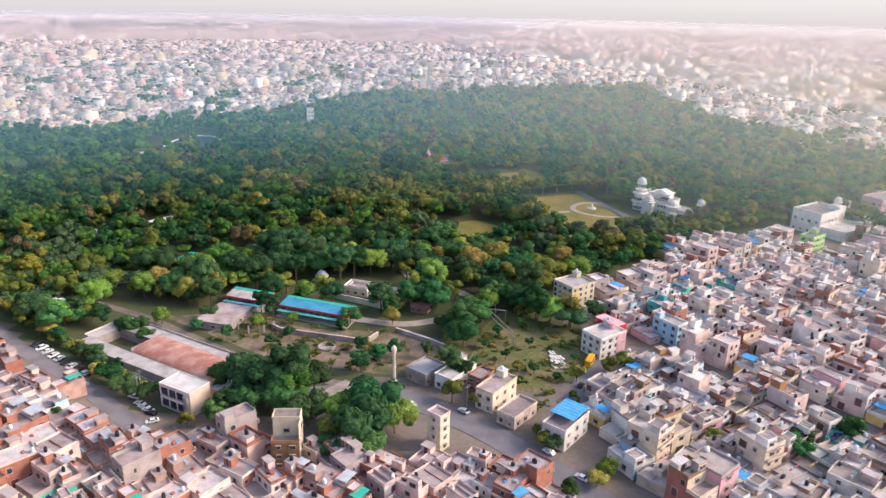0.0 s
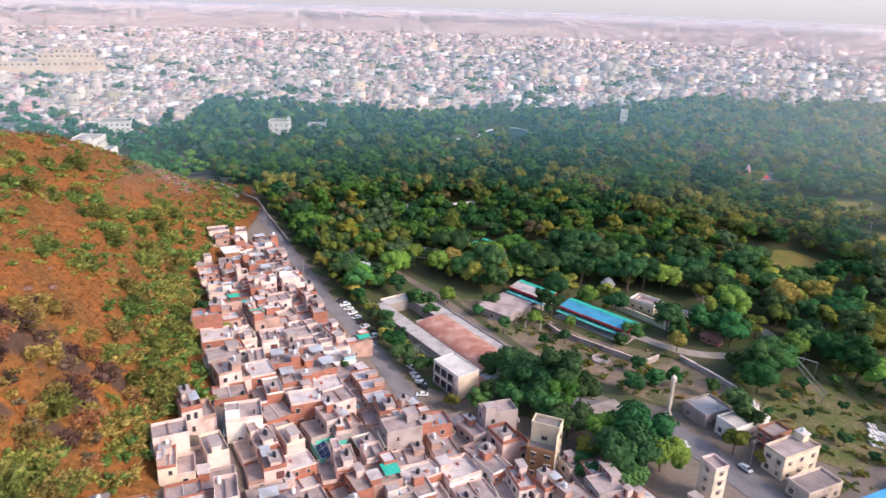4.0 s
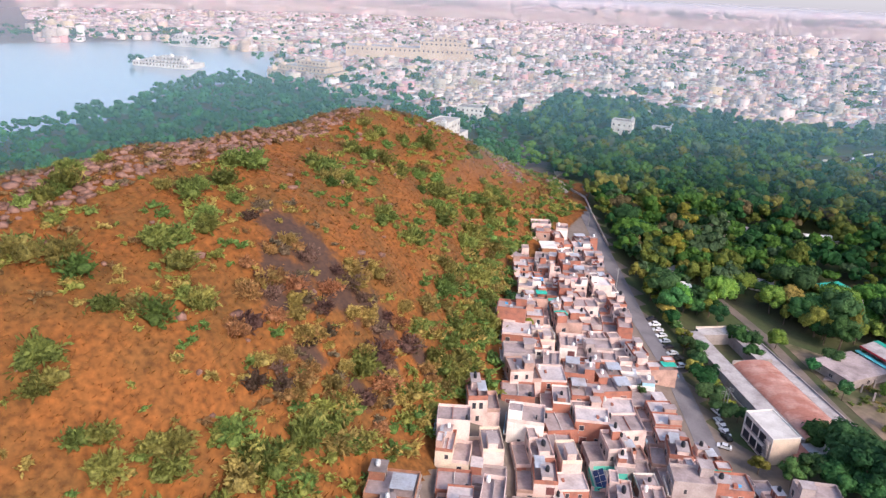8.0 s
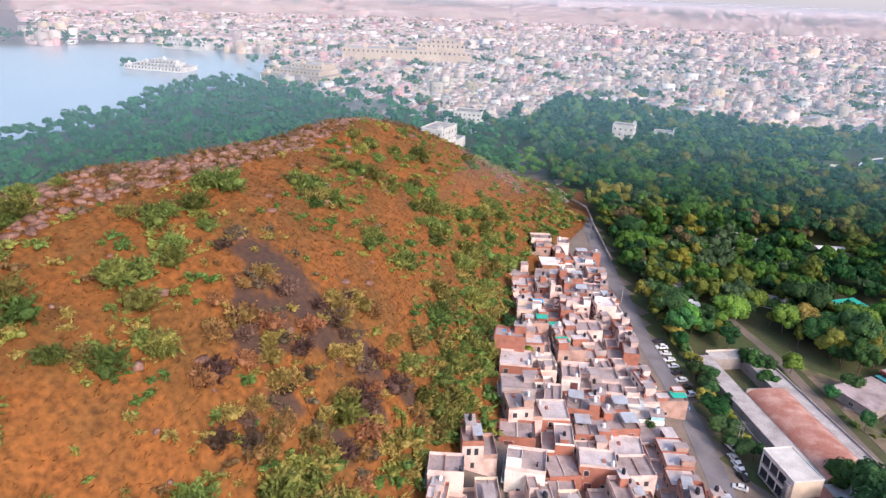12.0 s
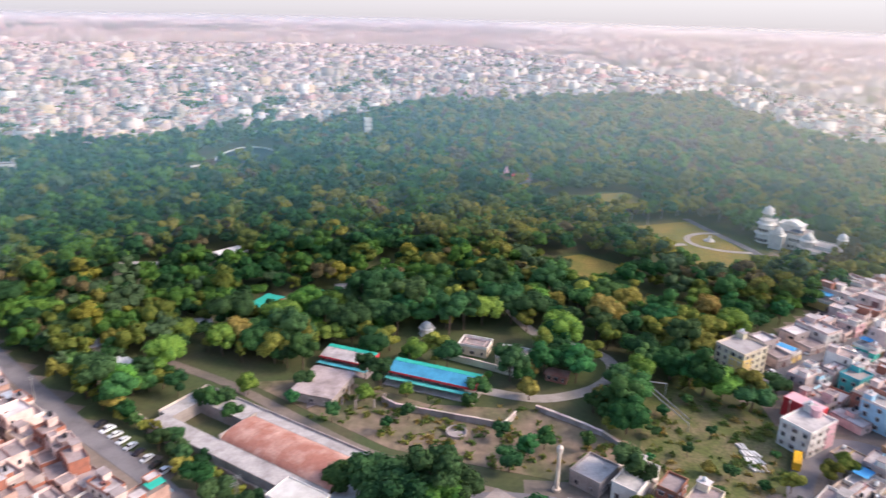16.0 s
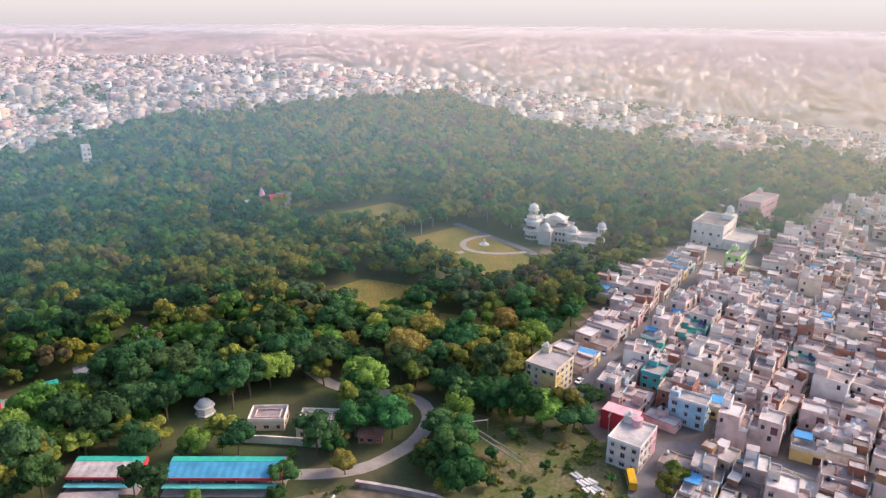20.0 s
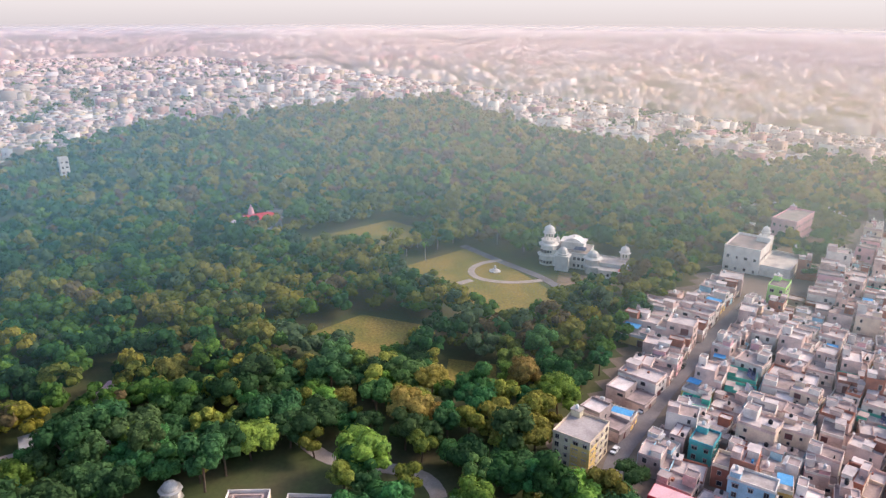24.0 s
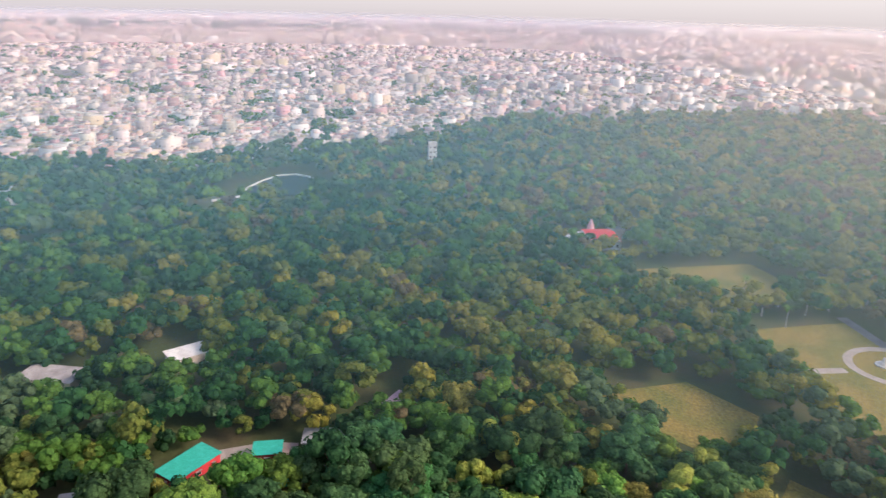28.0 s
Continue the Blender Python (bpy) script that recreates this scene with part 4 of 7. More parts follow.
building("house", 21.5, 201, 51, 13, 7, 4.0, "plaster", "low buff house with a rounded plain terrace", "house", floors=1, bays=3, cabin=False)
r = building("house", 36, 191, 52, 15, 8, 7.0, "white", "white two-storey house with a blue sheet roof", "house", floors=2, bays=3, cabin=False)
for i in range(12):
    part("roof_sheet", Build().box(-3.0 + i * 0.83, -3.0 + (i + 1) * 0.83, -4.2, 4.2, 9.2 + 0.06 * (i % 2), 9.28 + 0.06 * (i % 2), "tarp"), r, "corrugated blue roof sheet")
for px in (-2.8, 6.6):
    for py in (-3.8, 3.8):
        part("post", Build().tube((px, py, 7), (px, py, 9.2), 0.07, 0.07, "steel"), r)
r = building("house", 59, 250.5, 36, 14, 10, 8.6, "white", "white and pink three-storey corner house", "house", floors=3, bays=4, side_bays=3, roof="roofpale")
part("corner_wing", Build().box(2.0, 7.1, -5.1, -4.9, -2, 8.8, "pink").box(7.0, 7.12, -5, 5, -2, 8.8, "pink"), r, "pink-painted corner faces")
part("corner_turret", Build().lathe([(1.6, 8.6), (1.6, 11), (1.8, 11.05), (1.8, 11.3), (0.1, 11.6)], "pink", 4.4, 0.5, 0, 12), r, "round pink stair turret")
r = building("shed", 64.5, 265, 128, 12, 6, 6.8, "red", "pink-red shed with a sheet roof", "shed", floors=1, bays=0, side_bays=0, roof="pink", parapet=0, cabin=False)
r = building("house", 54, 297, 36, 14, 12, 10.6, "cream", "cream and yellow four-storey house at the park edge", "house", floors=4, bays=4, side_bays=4, roof="roofpale")
part("end_wall", Build().box(-7.06, -7.0, -6, 0, -2, 8.8, "yellow").box(-7, -2, -6.08, -6.0, -2, 8.6, "yellow"), r, "yellow-painted end walls")
building("house", 88, 262, 128, 12, 6.5, 9, "skyblue", "pale blue and white three-storey house", "house", floors=3, bays=3, roof="roofpale", top="white")
building("house", 91, 286, 36, 9, 7, 6.5, "teal", "turquoise house with a roof terrace", "house", floors=2, bays=3)
building("house", 195.5, 370.5, 36, 12, 7.5, 12.6, "lime", "bright lime green four-storey house", "house", floors=4, bays=4, side_bays=2)


# long sheds round a rusty barrel roof
def hangar():
    e1 = Vector((0.88, -0.475, 0))
    root = thing("long_shed", pose(-144.5, 236, 0, 0, 0, math.degrees(math.atan2(e1.y, e1.x))), "long grey flat-roofed sheds round a rusty barrel roof", "shed")
    part("side_wing", Build().box(0, 67, 0, 6.2, -1, 4.4, "concrete", "roofpale"), root)
    part("side_wing", Build().box(-2.5, 24.6, 17.2, 24.8, -1, 4.4, "concrete", "roofpale").box(24.6, 68, 20.9, 24.8, -1, 4.4, "concrete", "roofpale"), root)
    part("end_wing", Build().box(-2.4, 3.2, 6.2, 17.2, -1, 4.3, "concrete", "roofpale"), root)
    part("coping", Build().box(-2.7, 68.2, 24.8, 25.1, -1, 5.0, "concrete").box(-0.2, 67, -0.3, 0, -1, 4.7, "concrete").box(-2.8, -2.5, 6.2, 25.1, -1, 4.8, "plaster"), root)
    n, m = 14, 20
    for j in range(m):
        sheet = Build()
        x0, x1 = 25 + 42 * j / m, 25 + 42 * (j + 1) / m - 0.03
        for i in range(n):
            a0, a1 = math.pi * (0.08 + 0.84 * i / n), math.pi * (0.08 + 0.84 * (i + 1) / n)
            p = [(-math.cos(a) * 7.6 + 13.55, 3.6 + math.sin(a) * 2.7 + 0.05 * (j % 2)) for a in (a0, a1)]
            sheet.face([(x0, p[0][0], p[0][1]), (x1, p[0][0], p[0][1]), (x1, p[1][0], p[1][1]), (x0, p[1][0], p[1][1])][::-1], "rust")
            sheet.face([(x1, p[0][0], p[0][1]), (x1, p[0][0], p[0][1] - 0.12), (x1, p[1][0], p[1][1] - 0.12), (x1, p[1][0], p[1][1])], "rust")
        part("roof_sheet", sheet, root)
    part("roof_edge", Build().box(25, 67, 6.2, 6.5, 3, 4.5, "concrete").box(25, 67, 20.6, 20.9, 3, 4.5, "concrete"), root)
    part("gable", Build().box(24.6, 25, 6.2, 20.9, -1, 6.0, "concrete"), root)
    part("lean_to", Build().box(67.2, 76, 5, 17, -1, 3.2, "tin", "tin"), root, "rusty and grey tin lean-to")
    part("lean_to", Build().box(67.2, 75, -0.5, 4.8, -1, 3.4, "rust", "rust"), root, "rust-red lean-to")


hangar()


def sheet_hall(name, x, y, a, w, d, h, key, ridge, edge_key, label):
    root = thing(name, pose(x, y, 0, 0, 0, a), label, "hall")
    for i in range(int(w / 3.3)):
        u = -w / 2 + 0.5 + i * 3.3
        for v in (-d / 2 + 0.4, d / 2 - 0.4):
            part("post", Build().box(u - 0.14, u + 0.14, v - 0.14, v + 0.14, -0.5, h - 0.4, "concrete"), root)
    part("back_wall", Build().box(-w / 2, w / 2, d / 2 - 0.2, d / 2, -0.5, h + 0.2, "green"), root)
    n = int(w / 1.1)
    top = Build()
    for i in range(n + 1):
        u, dz = -w / 2 + w * i / n, 0.09 * (i % 2)
        top.v += [(u, -d / 2, h + dz - 0.4), (u, d / 2 - 2, h + 0.6 + dz)]
    top.f = [(2 * i, 2 * i + 2, 2 * i + 3, 2 * i + 1) for i in range(n)]
    top.m = [top.slot(key)] * n
    part("roof", top, root)
    part("ridge_strip", Build().box(-w / 2, w / 2, d / 2 - 2.0, d / 2 + 0.4, h + 0.62, h + 0.74, ridge), root)
    part("fascia", Build().box(-w / 2 - 0.15, w / 2 + 0.15, -d / 2 - 0.15, -d / 2, h - 1.1, h - 0.3, edge_key).box(w / 2, w / 2 + 0.2, -d / 2, d / 2 + 0.4, h - 0.9, h + 0.8, edge_key), root)
    part("lower_awning", Build().box(-w / 2, w / 2, -d / 2 - 2.2, -d / 2 - 0.15, h - 2.3, h - 2.15, "teal"), root)
    part("floor_slab", Build().box(-w / 2 - 0.5, w / 2 + 0.5, -d / 2 - 2.4, d / 2 + 0.5, -0.4, 0.3, "concrete"), root)


sheet_hall("sheet_hall", -59, 274.5, -17.5, 33, 8.2, 5, "hallblue", "green", "red", "long hall with a blue and green sheet roof edged in red")
sheet_hall("sheet_hall", -91.5, 285.5, -17.5, 20, 8, 4.6, "roofpale", "green", "red", "hall with a white and green sheet roof edged in red")


def shrine():
    root = thing("domed_pavilion", pose(-65, 315, 0) @ Matrix.Diagonal((0.8, 0.8, 0.8, 1)), "small white domed pavilion among the trees", "pavilion")
    part("drum", Build().lathe([(4.2, -0.5), (4.2, 0.5), (3.6, 0.6), (3.6, 3.4), (4.3, 3.5), (4.3, 3.8), (3.6, 3.9)], "white", n=8), root)
    part("dome", Build().lathe([(2.7, 3.9), (2.9, 4.4), (2.85, 5.1), (2.3, 6.0), (1.4, 6.6), (0.45, 6.9), (0.15, 7.2), (0.05, 7.6)], "white", n=20), root, smooth=True)


shrine()
for x, y, a, w, d in ((-45, 302, -16, 11.5, 8.2), (-30, 294, -20, 12, 10.5)):
    r = building("open_court", x, y, a, w, d, 3.6, "cream", "cream walled court with an open sunken roof", "pavilion", floors=1, bays=3, side_bays=2, roof="roof", parapet=1.0, top="white", cabin=False)
    part("inner_rim", Build().ring(-w / 2 + 1.6, w / 2 - 1.6, -d / 2 + 1.6, d / 2 - 1.6, 3.66, 4.3, 0.3, "plaster"), r)


def wall_line(name, pts, h, t, key, label, cap="plaster"):
    root = thing(name, Matrix(), label, "wall")
    for a, c in zip(pts, pts[1:]):
        ang, ln = math.atan2(c[1] - a[1], c[0] - a[0]), math.dist(a, c)
        n = max(1, round(ln / 4))
        for i in range(n):
            x, y = a[0] + (c[0] - a[0]) * (i + 0.5) / n, a[1] + (c[1] - a[1]) * (i + 0.5) / n
            hh = h * (1 + 0.03 * math.sin(i * 2.3))
            p = part("wall_panel", Build().box(-ln / n / 2, ln / n / 2, -t / 2, t / 2, -1, hh, key).box(-ln / n / 2, ln / n / 2, -t / 2 - 0.08, t / 2 + 0.08, hh, hh + 0.12, cap), root)
            p.matrix_local = pose(x, y, z_at(x, y), 0, 0, math.degrees(ang))
    return root


wall_line("retaining_wall", [(-59, 296), (-42, 289), (-27, 282)], 2.6, 0.5, "cream", "long cream garden wall below the courts")
wall_line("retaining_wall", [(-76, 262), (-71, 258), (-35, 250), (-31, 257)], 2.2, 0.5, "concrete", "grey concrete wall round the waste ground")
wall_line("curved_bank", [(-24, 262), (-14, 256), (-4, 249), (3, 240), (2, 234), (-4, 230)], 1.8, 0.9, "concrete", "curved grey embankment wall")
wall_line("lane_wall", [(-92, 207), (-108, 215), (-140, 236), (-160, 250)], 1.8, 0.3, "plaster", "plain boundary wall along the lane")
wall_line("park_wall", [(-218, 275), (-254, 301), (-276, 319), (-296, 322), (-316, 332), (-328, 352)], 1.4, 0.4, "plaster", "low pale wall along the park road")
patch("concrete_pad", [(-100, 255), (-94, 261), (-91, 281), (-105, 279)], "roof", 0.5, "broken concrete pad on the waste ground", "slab")
for i, (x, y, q) in enumerate([(-84, 262, 0), (-80, 264, 0), (-84, 257, 0), (-78, 258, 0), (-88, 266, 0), (-75, 262, 0), (-82, 268, 0), (-89, 259, 0)]):
    single("concrete_post", Build().box(-0.25, 0.25, -0.25, 0.25, -0.5, 3.2, "concrete"), pose(x, y, 0, 0, 0, i * 13), "bare concrete post on the waste ground", "post", "concrete posts")
single("well_ring", Build().lathe([(3.4, -0.3), (3.4, 1.0), (3.0, 1.0), (3.0, 0.1), (0.1, 0.1)], "concrete", n=24), pose(-50, 246, 0), "round concrete well rim", "well")


# ---- white domed palace in the park ----
def palace():
    root = thing("domed_palace", pose(122.6, 458.8, 0, 0, 0, -40), "white palace with domed kiosks and long wings", "palace")
    part("hall", Build().box(-1, 22, -3.5, 13, -1, 8.2, "white", "roof"), root)
    part("parapet", Build().ring(-1.2, 22.2, -3.7, 13.2, 8.2, 9.0, 0.3, "white"), root)
    part("tower", Build().lathe([(4.8, -1), (4.8, 5.4), (6.2, 5.3), (6.2, 5.6), (4.3, 6.0), (4.3, 11.2), (5.7, 11.0), (5.7, 11.3), (3.6, 11.9), (3.4, 13.2), (4.3, 13.3), (4.3, 13.6), (3.2, 13.7)], "white", 0, 0, 0, 8), root)
    chhatri(root, 0, 0, 13.7, 3.1, 3.8)
    part("porch", Build().box(6, 13, -10, -4.9, -1, 8.2, "white").box(5.2, 13.8, -10.8, -4.4, 8.2, 8.5, "white"), root)
    part("porch_dome", Build().lathe([(3.0, 0), (3.0, 0.8), (3.5, 0.9), (3.5, 1.1), (2.9, 1.3), (2.8, 2.0), (2.2, 3.1), (1.1, 3.9), (0.25, 4.3), (0.05, 5.2)], "white", n=8), root, smooth=False).matrix_local = pose(9.5, -7.4, 8.5)
    part("upper_pavilion", Build().box(6, 18, 4, 12, 8.2, 12, "white").box(5.2, 18.8, 3.2, 12.8, 12, 12.3, "white"), root)
    part("bangla_roof", vault(9.6, 7.4, 1.9, "white"), root).matrix_local = pose(12, 8, 12.3)
    part("finial", Build().lathe([(0.5, 0), (0.7, 0.5), (0.2, 0.9), (0.05, 1.8)], "white", 12, 8, 14.1, 8), root)
    part("small_dome", Build().lathe([(1.5, 9.5), (1.5, 11.4), (2.2, 11.4), (2.2, 11.6), (1.5, 12), (1.5, 12.6), (1.1, 13.4), (0.3, 14), (0.05, 14.8)], "white", 3.5, 5, 0, 8), root)
    part("corner_tower", Build().lathe([(3.9, -1), (3.9, 3.9), (5.4, 3.8), (5.4, 4.1), (3.6, 4.5), (3.6, 8.0), (5.2, 7.8), (5.2, 8.1), (3.4, 8.8), (3.3, 9.6), (2.6, 10.9), (1.3, 11.8), (0.3, 12.3), (0.05, 13.2)], "white", 25, -5, 0, 8), root)
    part("long_wing", Build().box(22, 42, -6, 6, -1, 5.6, "white", "roofpale"), root)
    part("wing_parapet", Build().ring(22, 42.2, -6.2, 6.2, 5.6, 6.3, 0.25, "white"), root)
    part("low_wing", Build().box(29, 46, -12, -6.2, -1, 4.4, "white", "roofpale"), root)
    part("red_roof", Build().box(39, 45, -11, -7, 4.4, 4.55, "red"), root, "dull red terrace floor")
    part("solar_array", Build().box(14, 20, -2, 3, 10.2, 10.4, "solar").box(14.2, 14.4, -1.8, -1.6, 8.2, 10.2, "steel").box(19.6, 19.8, 2.6, 2.8, 8.2, 10.2, "steel"), root, "blue-black solar panels")
    chhatri(root, 40.0, 3.5, 6.0, 2.7, 4.0)
    for i in range(5):
        part("arched_window", Build().lathe([(0.8, 0), (0.8, 0.06)], "glass", 0, 0, 0, 14), root).matrix_local = pose(31 + i * 3.1, -12.05, 2.0, 90)
    for i in range(10):
        a = math.radians(200 + i * 20)
        for z in (1.2, 7.0):
            q = 4.75 if z < 5 else 4.25
            part("window", WINDOWS[3], root).matrix_local = pose(q * math.cos(a), q * math.sin(a), z, 0, 0, math.degrees(a) - 90)
    for i in range(4):
        for z in (1.2, 5.0):
            part("window", WINDOWS[3], root).matrix_local = pose(15 + i * 2.2, -3.52, z, 0, 0, 180)


palace()
patch("school_yard", [(236, 440), (262, 424), (306, 446), (300, 478), (262, 474)], "soil", 0.11, "bare brown earth round the pink building", "ground")
single("forecourt", Build().prism([(112, 428), (150, 398), (160, 412), (122, 444)], -0.4, 0.12, "soil"), Matrix(), "bare earth forecourt of the palace", "ground", kind="structure")


def assembly_hall():
    root = building("assembly_hall", 224, 423.5, 35, 27, 18, 12.5, "white", "large white hall with arched windows and a small domed tower", floors=2, bays=7, side_bays=4, roof="roof", parapet=1.3, cabin=False)
    part("tower", Build().box(6, 13, -9.1, -2, 12, 15.2, "white"), root)
    chhatri(root, 9.5, -5.5, 15.2, 2.3, 2.2)
    part("tall_arch", Build().box(7, 12, -9.2, -9.12, 2, 11, "cream"), root)
    part("front_terrace", Build().box(-12, 17, -24, -9.2, -1, 5.2, "white", "roofpale").ring(-12.1, 17.1, -24.1, -9.2, 5.2, 6.0, 0.25, "white"), root)
    for x in (16, 21):
        part("minaret", Build().lathe([(0.7, -1), (0.6, 8), (0.95, 8.2), (0.95, 8.6), (0.5, 8.8), (0.5, 10), (0.7, 10.6), (0.1, 12)], "white", x, -20, 0, 8), root)


assembly_hall()
building("school", 283, 455, 28, 31, 14, 14, "pink", "pink three-storey school block with pillared bays", floors=3, bays=8, side_bays=4, roof="roof", parapet=1.0)
r = building("entrance_pavilion", 262, 470, 28, 10, 8, 6, "white", "small white pavilion beside the school", floors=1, bays=2, side_bays=2, cabin=False)
wall_line("school_wall", [(300, 520), (330, 525), (363, 509), (348, 473)], 2.4, 0.4, "white", "long white boundary wall behind the school")
patch("school_yard", [(262, 428), (300, 440), (345, 470), (355, 505), (320, 520), (300, 490), (305, 465), (270, 445)], "soil", 0.1, "bare brown school yard", "yard")


def temple():
    root = thing("temple", pose(-20, 576, 0, 0, 0, 18), "white temple with a red roof and a pink spire", "temple")
    part("hall", Build().box(-9, 8, -12, 9, -1, 5.4, "white"), root)
    b = Build()
    b.face([(-9.5, -12.5, 5.0), (8.5, -12.5, 5.0), (8.5, 2, 6.6), (-9.5, 2, 6.6)], "red")
    b.face([(-9.5, 2, 6.6), (8.5, 2, 6.6), (8.5, 9.5, 5.6), (-9.5, 9.5, 5.6)], "red")
    part("roof", b, root)
    part("spire", Build().lathe([(2.2, 4), (2.1, 6), (1.8, 8), (1.2, 9.6), (0.5, 10.6), (0.6, 11), (0.2, 11.6), (0.05, 12.4)], "pink", -3, 10, 0, 12), root, "pink carved spire")
    part("side_hall", Build().box(-26, -9.2, 0, 7, -1, 5, "white", "roofpale"), root)
    part("side_hall", Build().box(8.2, 18, 8, 13, -1, 6, "white", "roofpale"), root)
    for i in range(5):
        part("window", WINDOWS[3], root).matrix_local = pose(-7 + i * 3.3, -12.02, 1.6, 0, 0, 180)


temple()
building("watch_tower", -156.6, 734, 20, 6.5, 6.5, 20, "white", "white four-storey tower at the edge of the woods", "tower", floors=5, bays=2, side_bays=2, parapet=1.2, cabin=False)
building("villa", -414, 510, 30, 18, 12, 14, "white", "white three-storey villa among the trees", "villa", floors=3, bays=4, side_bays=3)
building("villa", -394, 540, 30, 18, 9, 9, "white", "low white villa among the trees", "villa", floors=2, bays=3, side_bays=2)
r = building("hill_hotel", -420, 319, -60, 26, 16, 28, "white", "white stepped hotel behind the hill", "hotel", floors=6, bays=5, side_bays=4)
part("lower_wing", Build().box(-30, -11.2, -10, 8, -2, 17, "white", "roofpale").box(11.2, 24, -12, 6, -2, 12, "plaster", "roofpale"), r)
r = building("apartment_block", -505, 412, 40, 24, 18, 18, "white", "big white apartment block at the edge of the city", "apartments", floors=5, bays=6, side_bays=4)
r = building("sports_hall", -606, 374, 20, 52, 36, 10, "concrete", "broad grey pillared hall near the lake", "hall", floors=1, bays=12, side_bays=8, cabin=False)


M["pondwater"] = mat("dark_pond_water", (0.018, 0.035, 0.036), (0.03, 0.05, 0.045), rough=0.45, bump=0, scale=0.05)
M["pondwater"].node_tree.nodes["Principled BSDF"].inputs["Specular IOR Level"].default_value = 0.08


def pond():
    pts = [(-262, 606), (-268, 628), (-267, 650), (-262, 668), (-252, 675), (-240, 672), (-228, 661), (-218, 646), (-224, 626), (-242, 612)]
    single("pond_water", Build().prism(pts, -1, 0.4, "pondwater"), Matrix(), "dark still pond among the trees", "pond", kind="structure")
    wall_line("pond_rim", [(-275, 590), *pts[:8]], 1.3, 0.7, "white", "pale curving rim wall of the pond", "white")


pond()
# huts and sheds in the park
for x, y, a, w, d, h, wall, roof, text, cat in (
        (-137, 331, 70, 16, 8, 3.6, "red", "green", "red-walled hut with a bright green sheet roof", "hut"), (-118, 343, 20, 8, 6, 3.4, "red", "green", "small red hut with a green sheet roof", "hut"),
        (-104, 353, 15, 12, 7, 3.4, "concrete", "tin", "grey tin-roofed shed under the trees", "shed"), (-208, 362, 5, 20, 10, 5.4, "cream", "roofpale", "cream bungalow with a flat roof", "bungalow"),
        (-172, 389, 50, 14, 9, 5, "plaster", "white", "patchy white-roofed house among the trees", "house"), (-87, 378, 70, 9, 5, 4, "plaster", "pink", "small pinkish hut with a porch", "hut"),
        (-108, 330, 20, 7, 4, 3.0, "concrete", "green", "little shed with a green sheet roof", "shed"), (-157, 309, 25, 9, 6, 3.4, "white", "roofpale", "small white flat-roofed hut", "hut"),
        (-172, 267, 52, 13, 8, 4.5, "plaster", "white", "white-roofed house beside the lane", "house"), (-185, 285, 40, 8, 6, 3.8, "white", "roofpale", "small pale house in the trees", "house"),
        (-97, 267, -14, 15, 18, 3.6, "concrete", "roof", "broad flat-roofed shed beside the waste ground", "shed"), (-15, 283, -20, 7.5, 4.5, 2.8, "rust", "rust", "small maroon kiosk beside the park path", "kiosk"), (-41, 206, 53, 19, 6, 3.4, "plaster", "roof", "long low grey building under the trees", "shed"),
        (-30, 200, -35, 12, 7, 3.4, "concrete", "roof", "low grey flat-roofed shed behind the road", "shed"), (-215, 231, 145, 8, 6, 5.5, "brick", "white", "white-roofed brick house at the end of the row", "house")):
    rt = building(cat, x, y, a, w, d, h, wall, text, cat, floors=1, bays=3, side_bays=1, roof=roof, parapet=0, cabin=False)
    part("roof_sheet", Build().box(-w / 2 - 0.5, w / 2 + 0.5, -d / 2 - 0.6, d / 2 + 0.6, h + 0.08, h + 0.24, roof), rt)
patch("hut_yard", [(-137, 341), (-120, 330), (-108, 338), (-112, 352), (-122, 350)], "path", 0.1, "pale paved yard between the huts", "yard")
strip("hut_path", [(-122, 338), (-100, 346), (-84, 352), (-70, 356)], 5, "path", 0.13, "pale path past the huts", "path")

# ---- far palaces on the lake ----
def far_palace(name, x, y, a, tiers, key, label, domes=(), size=1.0):
    root = thing(name, pose(x, y, -0.8, 0, 0, a) @ Matrix.Diagonal((size, size, size, 1)), label, "palace")
    for i, (x0, x1, y0, y1, z0, z1) in enumerate(tiers):
        t = part("tier", Build().box(x0, x1, y0, y1, z0, z1, key, "roofpale").ring(x0 - 0.4, x1 + 0.4, y0 - 0.4, y1 + 0.4, z1, z1 + 1.3, 0.5, key), root)
        n = max(2, int((x1 - x0) / 7))
        for k in range(n):
            u = x0 + (x1 - x0) * (k + 0.5) / n
            part("window", WINDOWS[3], t).matrix_local = pose(u, y0, z1 - 4, 0, 0, 180) @ Matrix.Diagonal((1.6, 1, 1.8, 1))
    for dx, dy, dz, q in domes:
        part("dome", Build().lathe([(q, 0), (q * 1.05, 0.3 * q), (q * 0.9, 0.8 * q), (q * 0.5, 1.2 * q), (q * 0.1, 1.5 * q), (0.05, 1.8 * q)], key, dx, dy, dz, 10), root, smooth=True)
    return root


